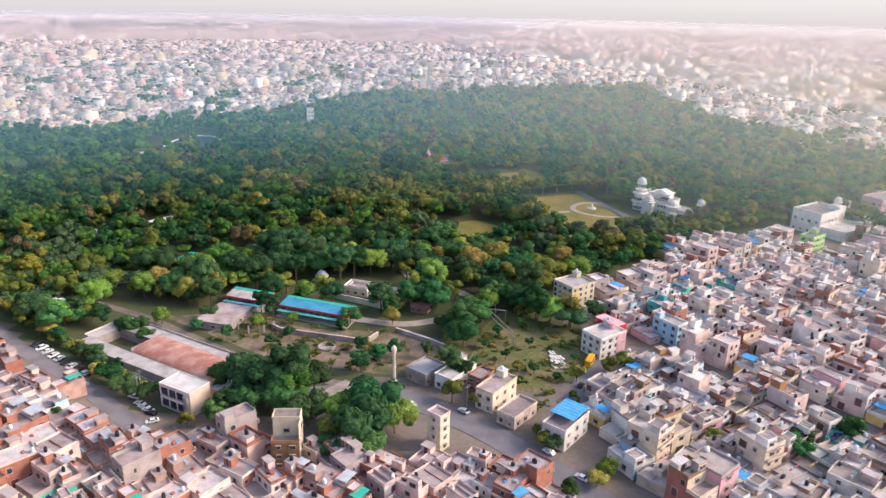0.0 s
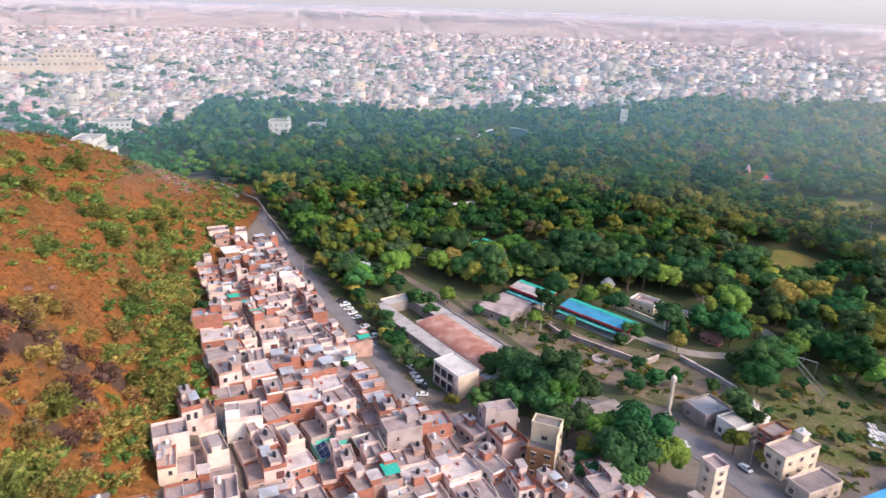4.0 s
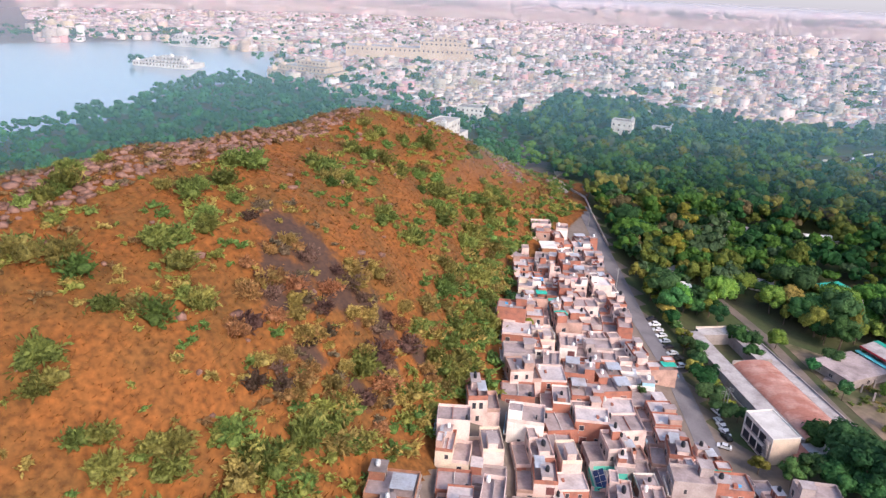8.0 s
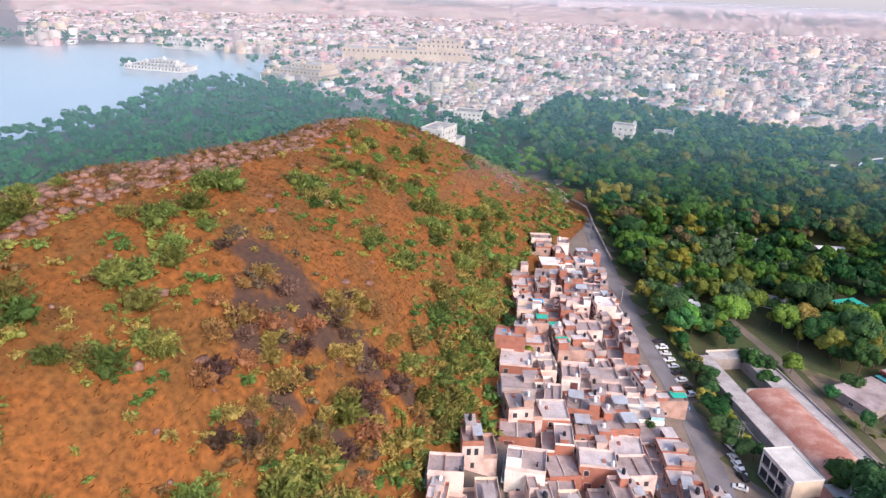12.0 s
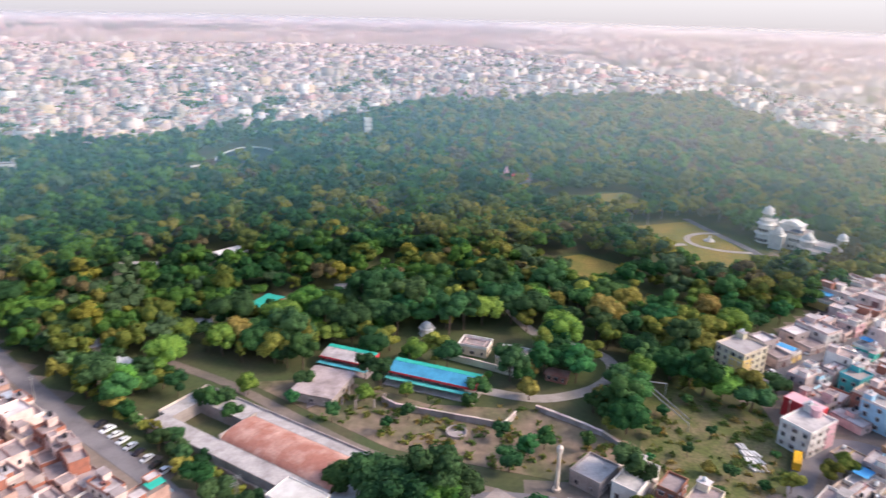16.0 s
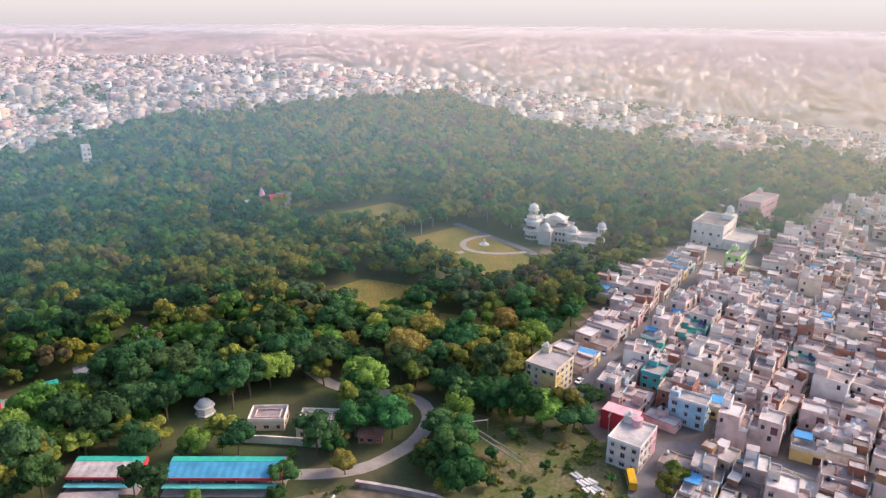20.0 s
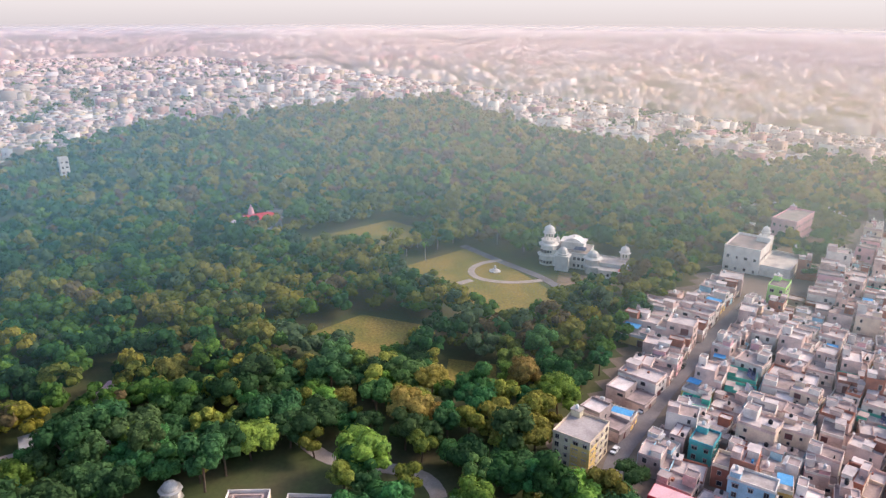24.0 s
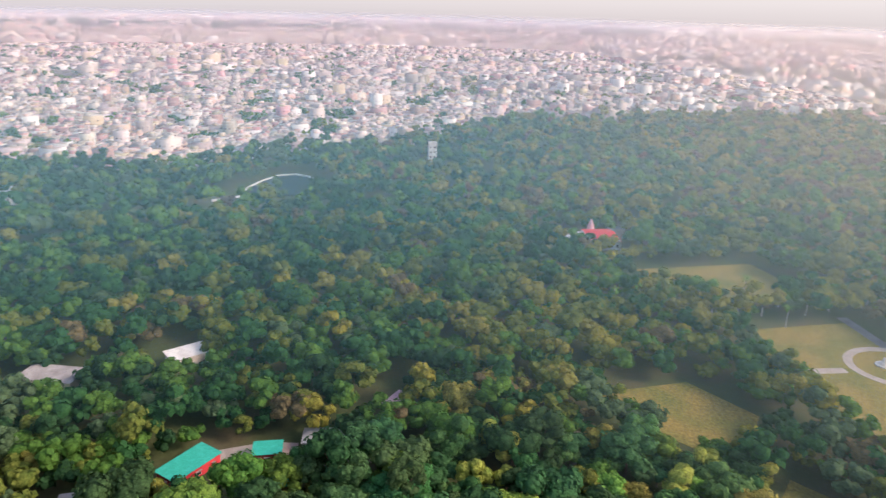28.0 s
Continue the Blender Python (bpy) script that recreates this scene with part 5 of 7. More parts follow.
far_palace("lake_palace", -1000, 284, 38, [(-62, 58, -22, 26, -1, 7), (-40, 40, -14, 18, 8, 12), (-15, 30, -6, 14, 13, 17)], "white",
           "white palace filling an island in the lake", [(-55, -15, 8, 4), (52, -15, 8, 4), (-30, 0, 12, 4), (34, 0, 12, 4), (5, 4, 17, 4)], 0.72)
far_palace("island_palace", -1238, 395, 40, [(-45, 35, -12, 14, -1, 10), (-35, 0, -8, 10, 11, 17)], "white", "pale palace on the far island", [(-20, 0, 17, 5), (20, 0, 10, 4), (-40, 0, 10, 4)])
far_palace("island_palace", -1190, 500, 40, [(-45, 45, -10, 14, -1, 12)], "cream", "long cream palace by the far shore", [(-30, 0, 12, 4), (30, 0, 12, 4)])
far_palace("city_palace", -800, 395, 30, [(-60, 55, -38, 30, -2, 20), (-46, 44, -26, 30, 21, 28), (-20, 40, -10, 28, 29, 36)], "palace",
           "massive ochre fort palace above the lake", [(-40, -20, 28, 4), (0, -6, 36, 5), (36, -4, 36, 4), (-52, -30, 20, 5)], 0.72)
far_palace("city_palace", -935, 620, 52, [(-90, 100, -25, 25, -2, 24), (20, 90, -20, 22, 25, 34), (40, 75, -14, 16, 35, 40)], "palace",
           "long ochre palace rising over the city", [(30, 0, 34, 4), (84, 0, 34, 4), (57, 0, 40, 4), (-60, 0, 24, 5), (-20, 0, 24, 5)])


# ---- vehicles and street things ----
def car_type(key, l=4.1, w=1.7, h=1.45):
    root = thing("car", pose(0, 0, -900), "", "car", "parked cars")
    b = Build()
    prof = [(-l / 2, 0.35), (-l / 2, 0.8), (-l * 0.28, 0.92), (-l * 0.16, h), (l * 0.22, h), (l * 0.36, 0.95), (l / 2, 0.85), (l / 2, 0.35)]
    for s in (-1, 1):
        b.face([(x, s * w / 2 * (0.82 if z == h else 1), z) for x, z in (prof if s > 0 else prof[::-1])][::-1], key)
    for (xa, za), (xb, zb) in zip(prof, prof[1:]):
        fa, fb = (0.82 if za == h else 1), (0.82 if zb == h else 1)
        glassy = {za, zb} == {h, 0.92} or {za, zb} == {h, 0.95}
        b.face([(xa, -w / 2 * fa, za), (xa, w / 2 * fa, za), (xb, w / 2 * fb, zb), (xb, -w / 2 * fb, zb)][::-1], "glass" if glassy else key)
    part("body", b, root)
    for s in (-1, 1):
        part("side_window", Build().box(-l * 0.15, l * 0.24, s * (w / 2 * 0.92) - 0.02, s * (w / 2 * 0.92) + 0.02, 0.98, h - 0.1, "glass"), root)
        for x in (-l * 0.31, l * 0.31):
            part("wheel", Build().lathe([(0.3, -0.1), (0.33, -0.06), (0.33, 0.06), (0.3, 0.1)], "rubber", n=12), root).matrix_local = pose(x, s * (w / 2 - 0.1), 0.33, 90)
    return root


CARS = [car_type("carwhite"), car_type("cardark"), car_type("carwhite", 4.4, 1.8, 1.7), car_type("cardark", 3.7, 1.6, 1.5)]
for t, text in zip(CARS, ("white hatchback parked beside the lane", "dark saloon parked on the lane", "white van-like car parked beside the lane", "small dark car parked on the street")):
    t["label"] = text
rr = random.Random(5)
spots = [(-104.5, 201, -20), (-102.3, 199.3, -20), (-100.2, 197.6, -20), (-98.4, 195.8, -20), (-108, 205, -20), (-96, 191, 30)]
spots += [(-131 - i * 3.6, 216.5 + i * 2.5, 60 + rr.uniform(-10, 10)) for i in range(9)]
spots += [(75, 304, 36), (80, 308.5, 36), (87, 313.5, 36), (66, 296, 36), (108, 328, 36), (120, 336, 36), (46, 222, 60), (-14, 206, -40), (4, 203, -40), (38, 170, -42), (-22, 206, 20), (30, 182, -45), (52, 156, -45)]
for i, (x, y, a) in enumerate(spots):
    copy_thing(CARS[rr.choice([0, 0, 1, 2, 3])], pose(x, y, z_at(x, y) + 0.15, 0, 0, a))
root = thing("school_bus", pose(52, 239, 0.15, 0, 0, 66), "yellow school bus parked on the street", "bus")
part("body", Build().box(-3.6, 3.6, -1.15, 1.15, 0.5, 2.9, "busyellow").box(-3.4, 3.2, -1.05, 1.05, 2.9, 3.0, "busyellow"), root)
for s in (-1, 1):
    for i in range(6):
        part("window", Build().box(-3.2 + i * 1.08, -2.3 + i * 1.08, s * 1.16 - 0.02, s * 1.16 + 0.02, 1.7, 2.5, "glass"), root)
    for x in (-2.3, 2.4):
        part("wheel", Build().lathe([(0.42, -0.14), (0.46, -0.1), (0.46, 0.1), (0.42, 0.14)], "rubber", n=12), root).matrix_local = pose(x, s * 1.05, 0.46, 90)
part("windscreen", Build().box(3.6, 3.63, -1.0, 1.0, 1.5, 2.6, "glass"), root)


def pole(x, y, h, label, arms=1):
    root = thing("street_pole", pose(x, y, z_at(x, y), 0, 0, 37), label, "pole", "street poles")
    part("shaft", Build().tube((0, 0, -0.5), (0, 0, h), 0.2, 0.12, "steel", 8), root)
    for i in range(arms):
        part("crossarm", Build().box(-1.2, 1.2, -0.06, 0.06, h - 0.5 - i * 0.7, h - 0.38 - i * 0.7, "steel"), root)


for x, y, h in ((-106, 204, 10), (-106.5, 207, 10), (-70, 186, 9), (-20, 207, 9), (5, 206, 9), (24, 168, 9), (58, 262, 9), (-185, 244, 9), (-240, 284, 9)):
    pole(x, y, h, "grey steel power pole with crossarms", 2)
root = thing("column_monument", pose(-21, 221, 0), "tall pale column with a cap beside the road", "column")
part("shaft", Build().lathe([(1.2, -0.5), (1.2, 0.8), (0.6, 1.0), (0.5, 12.5), (0.9, 12.8), (0.9, 14.2), (0.2, 15)], "plaster", n=10), root)
root = thing("play_frame", pose(14, 266, 0), "rusty open frame of beams on posts", "frame")
for i, (x0, y0, z0, x1, y1, z1) in enumerate(((-2, 9, 0, -2, 9, 6), (4, 18, 0, 4, 18, 5), (10, -12, 0, 10, -12, 3), (-8, 4, 0, -8, 4, 3), (8, 10, 0, 8, 10, 5), (-2, 9, 6, 10, -12, 3), (4, 18, 5, -8, 4, 3), (-2, 9, 6, 4, 18, 5),
                                              (8, 10, 5, -2, 9, 6), (0, 11, 5.6, 11, -9, 2.8))):
    part("post" if i < 5 else "beam", Build().tube((x0, y0, z0 - 0.3), (x1, y1, z1), 0.22, 0.2, "steel"), root)
single("statue_bed", Build().lathe([(3, -0.2), (3, 0.5), (2.2, 0.6), (1.4, 1.4), (0.8, 1.5), (0.5, 3.4), (0.1, 3.6)], "white", n=12), pose(90, 455, 0.1), "white pedestal in a round bed on the lawn", "monument")
for i in range(14):
    single("white_slab", Build().box(-0.5, 0.5, -1.6, 1.6, 0, 0.5, "white"), pose(38 + (i % 4) * 1.3, 236 + i // 4 * 3.6, 0.1, 0, 4, 20 + rr.uniform(-8, 8)), "white stone slab stacked on the green", "slab", "stacked stone slabs")
for t in CARS:
    for o in [*t.children_recursive, t]:
        bpy.data.objects.remove(o)


# ---- trees ----
def lobe_points(r, lobes, spread, high):
    out = []
    for i in range(lobes):
        a = r.uniform(0, 6.283)
        q = spread * math.sqrt(r.random()) * 0.75
        z = high * (0.45 + 0.5 * r.random() * (1 - q / spread * 0.6))
        out.append((q * math.cos(a), q * math.sin(a), z, spread * r.uniform(0.26, 0.46)))
    return out


ICO = {}
for sub in (1, 2):
    bm = bmesh.new()
    bmesh.ops.create_icosphere(bm, subdivisions=sub, radius=1)
    bm.verts.ensure_lookup_table()
    ICO[sub] = (np.array([v.co[:] for v in bm.verts]), np.array([[v.index for v in f.verts] for f in bm.faces]))
    bm.free()


def crown_arrays(seed, spread=5.0, high=9.0, lobes=9, leaves=320, leaf=0.75, sub=1, flat=0.8):
    """Triangles of a crown: ragged lobes with tufts of leaves standing off them."""
    r = random.Random(seed)
    g = np.random.default_rng(seed)
    iv, jf = ICO[sub]
    vs, fs, base = [], [], 0
    pts = lobe_points(r, lobes, spread, high)
    for x, y, z, q in pts:
        rough = 1 + g.uniform(-0.24, 0.2, (len(iv), 1))
        v = iv * rough * np.array([q, q, q * flat]) * 0.92 + (x, y, z)
        vs.append(v)
        fs.append(jf + base)
        base += len(v)
    per = max(1, leaves // lobes)
    for x, y, z, q in pts:
        dirs = g.normal(size=(per, 3))
        dirs[:, 2] = np.where(dirs[:, 2] < -0.3, -dirs[:, 2], dirs[:, 2])
        dirs /= np.linalg.norm(dirs, axis=1, keepdims=True)
        c = dirs * np.array([q, q, q * flat]) * g.uniform(0.9, 1.14, (per, 1)) + (x, y, z)
        side = np.cross(dirs, g.normal(size=(per, 3)))
        side /= np.linalg.norm(side, axis=1, keepdims=True) + 1e-9
        up = np.cross(side, dirs) + dirs * g.uniform(-0.5, 0.5, (per, 1))
        s = leaf * g.uniform(0.6, 1.3, (per, 1))
        quad = np.stack([c - side * s, c + up * s * 0.8, c + side * s, c - up * s * 0.8], 1)
        vs.append(quad.reshape(-1, 3))
        k = base + 4 * np.arange(per)
        fs.append(np.concatenate([np.stack([k, k + 1, k + 2], 1), np.stack([k, k + 2, k + 3], 1)]))
        base += 4 * per
    return np.concatenate(vs), np.concatenate(fs)


def trunk_mesh(seed, high, girth=0.28):
    r = random.Random(seed)
    b = Build()
    lean = (r.uniform(-0.5, 0.5), r.uniform(-0.5, 0.5))
    b.tube((0, 0, -0.4), (lean[0], lean[1], high * 0.45), girth, girth * 0.7, "bark", 7)
    for i in range(4):
        a = i * 1.57 + r.uniform(-0.5, 0.5)
        b.tube((lean[0], lean[1], high * 0.42), (lean[0] + 2.2 * math.cos(a), lean[1] + 2.2 * math.sin(a), high * r.uniform(0.6, 0.75)), girth * 0.6, girth * 0.2, "bark", 5)
    return b.mesh("trunk")


TREES = []
for i in range(10):
    spread, high = [5.8, 4.8, 6.2, 4.4, 5.2, 5.4, 3.8, 4.6, 6.0, 4.2][i], [10.5, 11, 12, 9.5, 12, 9.5, 9, 13.5, 11, 12.5][i]
    v, f = crown_arrays(100 + i, spread, high, [19, 15, 22, 13, 17, 20, 12, 17, 20, 15][i], 1000, 0.46, 1)
    TREES.append((raw_mesh("crown", v, f, [LEAF[[0, 0, 8, 2, 8, 7, 2, 8, 1, 0][i]]], smooth=False), trunk_mesh(300 + i, high)))
GLADES = [[(55, 412), (72, 384), (112, 405), (118, 440), (96, 502), (36, 476)], [(-24, 406), (-8, 388), (12, 376), (32, 389), (37, 404), (12, 425)],
          [(-24, 531), (38, 494), (88, 520), (60, 568)], [(24, 346), (44, 336), (54, 360), (36, 372)],
          [(-156, 230), (-92, 200), (-20, 220), (0, 228), (10, 245), (-20, 266), (-34, 276), (-60, 284), (-76, 291), (-104, 294), (-108, 280), (-140, 282), (-152, 262)],
          [(3, 228), (17, 220), (31, 217), (47, 233), (54, 250), (48, 268), (34, 276), (22, 288), (12, 268), (10, 256)],
          [(-290, 582), (-264, 682), (-212, 666), (-206, 636), (-214, 590), (-250, 574)]]
SPOTS = [(142, 440, 30), (120, 456, 16), (224, 420, 24), (278, 450, 24), (-20, 574, 17), (-18, 556, 14), (-34, 554, 9), (-42, 580, 12), (-34, 566, 9), (-52, 570, 6), (-22, 560, 10), (-156, 728, 12), (-137, 329, 13), (-118, 341, 10), (-104, 350, 9), (-208, 358, 14), (-172, 384, 12), (-87, 375, 8), (-120, 333, 10), (-90, 350, 7), (-76, 352, 6), (-157, 306, 8), (-172, 265, 10), (-40, 292, 14), (-66, 308, 7), (-408, 494, 26), (-394, 524, 16), (-65, 306, 11), (-27, 296, 9), (59, 250, 12), (64, 265, 9), (54, 297, 12), (-40, 304, 17), (-62, 315, 6), (10, 297, 8), (-91, 387, 8),
         (-182, 386, 9), (-100, 205, 12), (-180, 400, 8)]


def room(x, y, poly, pad=0.0):
    ok = inside(x, y, poly)
    for g in GLADES:
        ok &= ~inside(x, y, g)
    for a, c, q in SPOTS:
        ok &= np.hypot(x - a, y - c) > q + pad
    for ln, q in (([(-66, 283), (-40, 272), (-21, 268), (-2, 277), (8, 290), (7, 303), (-4, 310), (-20, 318)], 5), (LANE, 6), ([(-160, 282), (-130, 268), (-80, 235)], 6)):
        ok &= edge(x, y, ln, False)[0] > q
    return ok


g = np.random.default_rng(5)


def scatter(poly, step):
    xs, ys = [p[0] for p in poly], [p[1] for p in poly]
    a, c = np.meshgrid(np.arange(min(xs), max(xs), step), np.arange(min(ys), max(ys), step), indexing="ij")
    a = a + g.uniform(-0.45, 0.45, a.shape) * step
    c = c + g.uniform(-0.45, 0.45, c.shape) * step
    ok = room(a, c, poly)
    return np.stack([a[ok], c[ok]], 1)


woods = scatter(PARK, 7.5)
woods = woods[np.argsort(np.hypot(woods[:, 0] + 10, woods[:, 1] - 190))]
for k, (x, y) in enumerate(woods[:250]):
    crown, trunk = TREES[int(g.choice([0, 1, 2, 2, 4, 4, 7, 7, 8, 9, 1, 6] if g.random() > (x + 260) / 520 else [0, 3, 5, 6, 8, 3, 9, 1, 2, 6]))]
    s = g.choice([0.75, 0.85, 0.95, 1.05, 1.2, 1.35, 1.5]) * g.uniform(0.92, 1.08)
    t = thing("tree", pose(x, y, z_at(x, y), 0, 0, g.uniform(0, 360)) @ Matrix.Diagonal((s, s, s * g.uniform(0.85, 1.15), 1)),
              "broad leafy park tree with a full rounded crown", "tree", "trees of the park")
    part("trunk", trunk, t)
    part("crown", crown, t)

GARDEN = [(-70, 209, 1.3), (-62, 205, 1.2), (-54, 206, 1.3), (-60, 213, 1.1), (-48, 211, 1.0), (-24, 194, 1.5), (-29, 186, 1.2), (-26, 176, 1.0), (-18, 190, 1.0), (-112, 206, 0.75), (-105, 203, 0.7), (-119, 212, 0.7),
          (-126, 217, 0.6), (0, 209, 0.95), (-74, 196, 0.8), (-66, 190, 0.7), (-80, 214, 0.9), (64, 235, 0.9), (29, 184, 0.7), (33, 162, 0.6), (104, 181, 0.9), (107, 186, 0.8), (82, 189, 0.6), (99, 208, 0.6), (127, 193, 0.9),
          (42, 167, 0.6), (61, 279, 0.8), (58, 230, 0.8), (-176, 175, 0.6), (-158, 167, 0.7), (-122, 184, 0.4), (-125, 252, 0.7), (-129, 250, 0.8), (-133, 252, 0.7), (-121, 246, 0.7), (-26, 268, 0.8), (-28, 236, 0.8),
          (-23, 240, 0.7), (-34, 228, 0.7), (20, 240, 0.9), (24, 232, 0.9), (12, 250, 0.8), (30, 250, 0.8), (18, 262, 0.8), (28, 270, 0.9), (36, 278, 0.8), (8, 236, 0.7), (-82, 262, 0.6), (-68, 266, 0.5), (-46, 262, 0.5),
          (-60, 290, 0.8), (-74, 282, 0.9), (-14, 296, 0.8), (-5, 262, 0.8), (2, 258, 0.9), (-112, 293, 1.0), (-116, 285, 0.9), (-84, 293, 0.9), (-72, 291, 0.8), (-40, 281, 0.6), (-122, 262, 0.7), (-104, 268, 0.6), (-66, 252, 0.5), (-90, 248, 0.6), (-36, 244, 0.6), (240, 396, 0.8), (310, 455, 0.9), (230, 440, 0.9), (118, 250, 0.6), (150, 270, 0.5), (175, 300, 0.6), (140, 236, 0.5),
          (-84, 189, 0.7), (-76, 192, 0.8), (-27, 181, 1.3), (-34, 193, 1.1), (-35, 175, 0.8), (-46, 192, 1.0), (-55, 198, 1.1), (-66, 198, 1.0), (-38, 184, 0.9), (-195, 284, 1.0), (-186, 276, 0.9), (-177, 277, 0.9), (-162, 257, 0.8),
          (-152, 263, 0.9), (-145, 259, 0.8), (-214, 297, 1.1), (-205, 290, 1.0), (-232, 304, 1.1), (-222, 298, 1.0), (-246, 306, 1.0), (-160, 246, 0.8), (-153, 240, 0.7), (27, 191, 0.5), (31, 183, 0.5), (46, 172, 0.6), (8, 208, 0.5),
          (24, 222, 0.7), (34, 216, 0.6), (42, 214, 0.6), (38, 226, 0.7), (30, 231, 0.8), (46, 240, 0.7), (-106, 258, 0.5), (-72, 244, 0.5), (-52, 236, 0.5), (-10, 240, 0.6), (-2, 250, 0.7), (-44, 268, 0.8), (-78, 272, 0.9), (-84, 276, 0.8)]
GARDEN = [q for q in GARDEN if float(edge(np.array([q[0]]), np.array([q[1]]), LANE, False)[0][0]) > 3.5]
GARDEN += [(-101 - 5.6 * i + g.normal(), 205 + 4.1 * i + g.normal(), 0.42 + 0.2 * g.random()) for i in range(11)]
GARDEN += [(-127 - 4.6 * i + g.normal(), 220 + 3.3 * i + g.normal(), 0.45 + 0.25 * g.random()) for i in range(10)]
GARDEN += [(-168 - 5 * i + g.normal() * 1.5, 254 + 3.6 * i + g.normal() * 1.5, 0.6 + 0.3 * g.random()) for i in range(9)]
for x, y, s in GARDEN:
    if 4 < x < 50 and 208 < y < 276:  # young trees round the open green
        s *= 0.5
    elif -80 < x < -8 and 276 < y < 300:
        s *= 0.5
    crown, trunk = TREES[int(g.choice([0, 2, 8])) if s >= 1.0 else int(g.integers(10))]
    s *= 1.12 if s >= 1.0 else 1.0
    t = thing("tree", pose(x, y, z_at(x, y), 0, 0, g.uniform(0, 360)) @ Matrix.Diagonal((s, s, s * g.uniform(0.9, 1.1), 1)), "leafy tree standing among the houses and yards", "tree", "trees among the houses")
    part("trunk", trunk, t)
    part("crown", crown, t)


def wood_stuff(name, pts, label, size=(0.7, 1.5), detail=(11, 240, 0.72), kinds=None):
    """Many trees in one mesh."""
    forms = [crown_arrays(900 + i, [5.4, 4.6, 5.8, 4.2][i % 4], [9.5, 11.5, 9, 12.5][i % 4], detail[0], detail[1], detail[2], 1) for i in range(8)]
    cool, warm = (0, 8, 0, 8, 1, 0, 8, 1, 5, 6, 2), (2, 7, 1, 2, 0, 3, 5, 4, 2, 1, 7, 6, 0)
    vs, fs, ms, base = [], [], [], 0
    for x, y in pts:
        v, f = forms[int(g.integers(8))]
        s, a = g.uniform(*size), g.uniform(0, 6.283)
        ca, sa = math.cos(a) * s, math.sin(a) * s
        w = np.stack([v[:, 0] * ca - v[:, 1] * sa + x, v[:, 0] * sa + v[:, 1] * ca + y, v[:, 2] * s * g.uniform(0.85, 1.15)], 1)
        vs.append(w)
        fs.append(f + base)
        pool = kinds or (warm if noise.noise((x / 70, y / 70, 21)) * 0.9 + (x + 130) / 480 + g.normal() * 0.2 > 0 else cool)
        ms.append(np.full(len(f), pool[int(g.integers(len(pool)))]))
        base += len(v)
    v = np.concatenate(vs)
    x, y = np.array(pts)[:, 0], np.array(pts)[:, 1]
    n = [len(q) for q in vs]
    v[:, 2] += np.repeat(land(x, y), n)
    return single(name, raw_mesh(name, v, np.concatenate(fs), LEAF, np.concatenate(ms)), Matrix(), label, "woodland", kind="stuff")


far = np.hypot(woods[:, 0] + 10, woods[:, 1] - 190)
wood_stuff("park_woods", woods[250:][far[250:] < 420], "dense mixed woodland of the park", size=(0.8, 1.6), detail=(9, 135, 0.78))
far_woods = woods[250:][far[250:] >= 420]
wood_stuff("distant_woods", far_woods[g.random(len(far_woods)) < 0.6], "hazy distant treetops of the park", size=(0.95, 1.8), detail=(6, 36, 1.15))
shore = scatter(SHORE, 13)
wood_stuff("lakeside_woods", shore, "dark trees along the lake shore", size=(0.9, 1.7), detail=(5, 34, 1.3), kinds=(8, 8, 0, 8))

# ---- shrubs on the hill ----
def spray_arrays(seed, spread, high, leaves, leaf=0.4, core=5):
    """A thorn bush: arching sprays of narrow leaves round a thin heart."""
    q = np.random.default_rng(seed)
    iv, jf = ICO[1]
    vs, fs, base = [], [], 0
    for i in range(core):
        a, d = q.uniform(0, 6.283), spread * 0.5 * math.sqrt(q.random())
        v = iv * q.uniform(0.7, 1.3, (len(iv), 1)) * np.array([spread * 0.3, spread * 0.3, high * 0.26]) + (d * math.cos(a), d * math.sin(a), high * q.uniform(0.3, 0.55))
        vs.append(v)
        fs.append(jf + base)
        base += len(v)
    nb = max(8, leaves // 14)
    az, ln, el = q.uniform(0, 6.283, nb), q.uniform(0.55, 1.05, nb), q.uniform(0.25, 1.35, nb)
    k = q.integers(0, nb, leaves)
    t = q.uniform(0.3, 1.0, leaves)
    h = np.stack([np.cos(az[k]) * np.cos(el[k]) * spread, np.sin(az[k]) * np.cos(el[k]) * spread, np.sin(el[k]) * high], 1)
    c = h * (ln[k] * t)[:, None]
    c[:, 2] += high * 0.25 - high * 0.25 * t * t
    c += q.normal(size=c.shape) * 0.09 * spread
    d = h / np.linalg.norm(h, axis=1, keepdims=True) + q.normal(size=c.shape) * 0.45
    d[:, 2] -= 0.3
    d /= np.linalg.norm(d, axis=1, keepdims=True)
    side = np.cross(d, q.normal(size=c.shape))
    side /= np.linalg.norm(side, axis=1, keepdims=True) + 1e-9
    s = leaf * q.uniform(0.6, 1.4, (leaves, 1))
    quad = np.stack([c - d * s, c + side * s * 0.35, c + d * s, c - side * s * 0.35], 1)
    vs.append(quad.reshape(-1, 3))
    j = base + 4 * np.arange(leaves)
    fs.append(np.concatenate([np.stack([j, j + 1, j + 2], 1), np.stack([j, j + 2, j + 3], 1)]))
    return np.concatenate(vs), np.concatenate(fs)


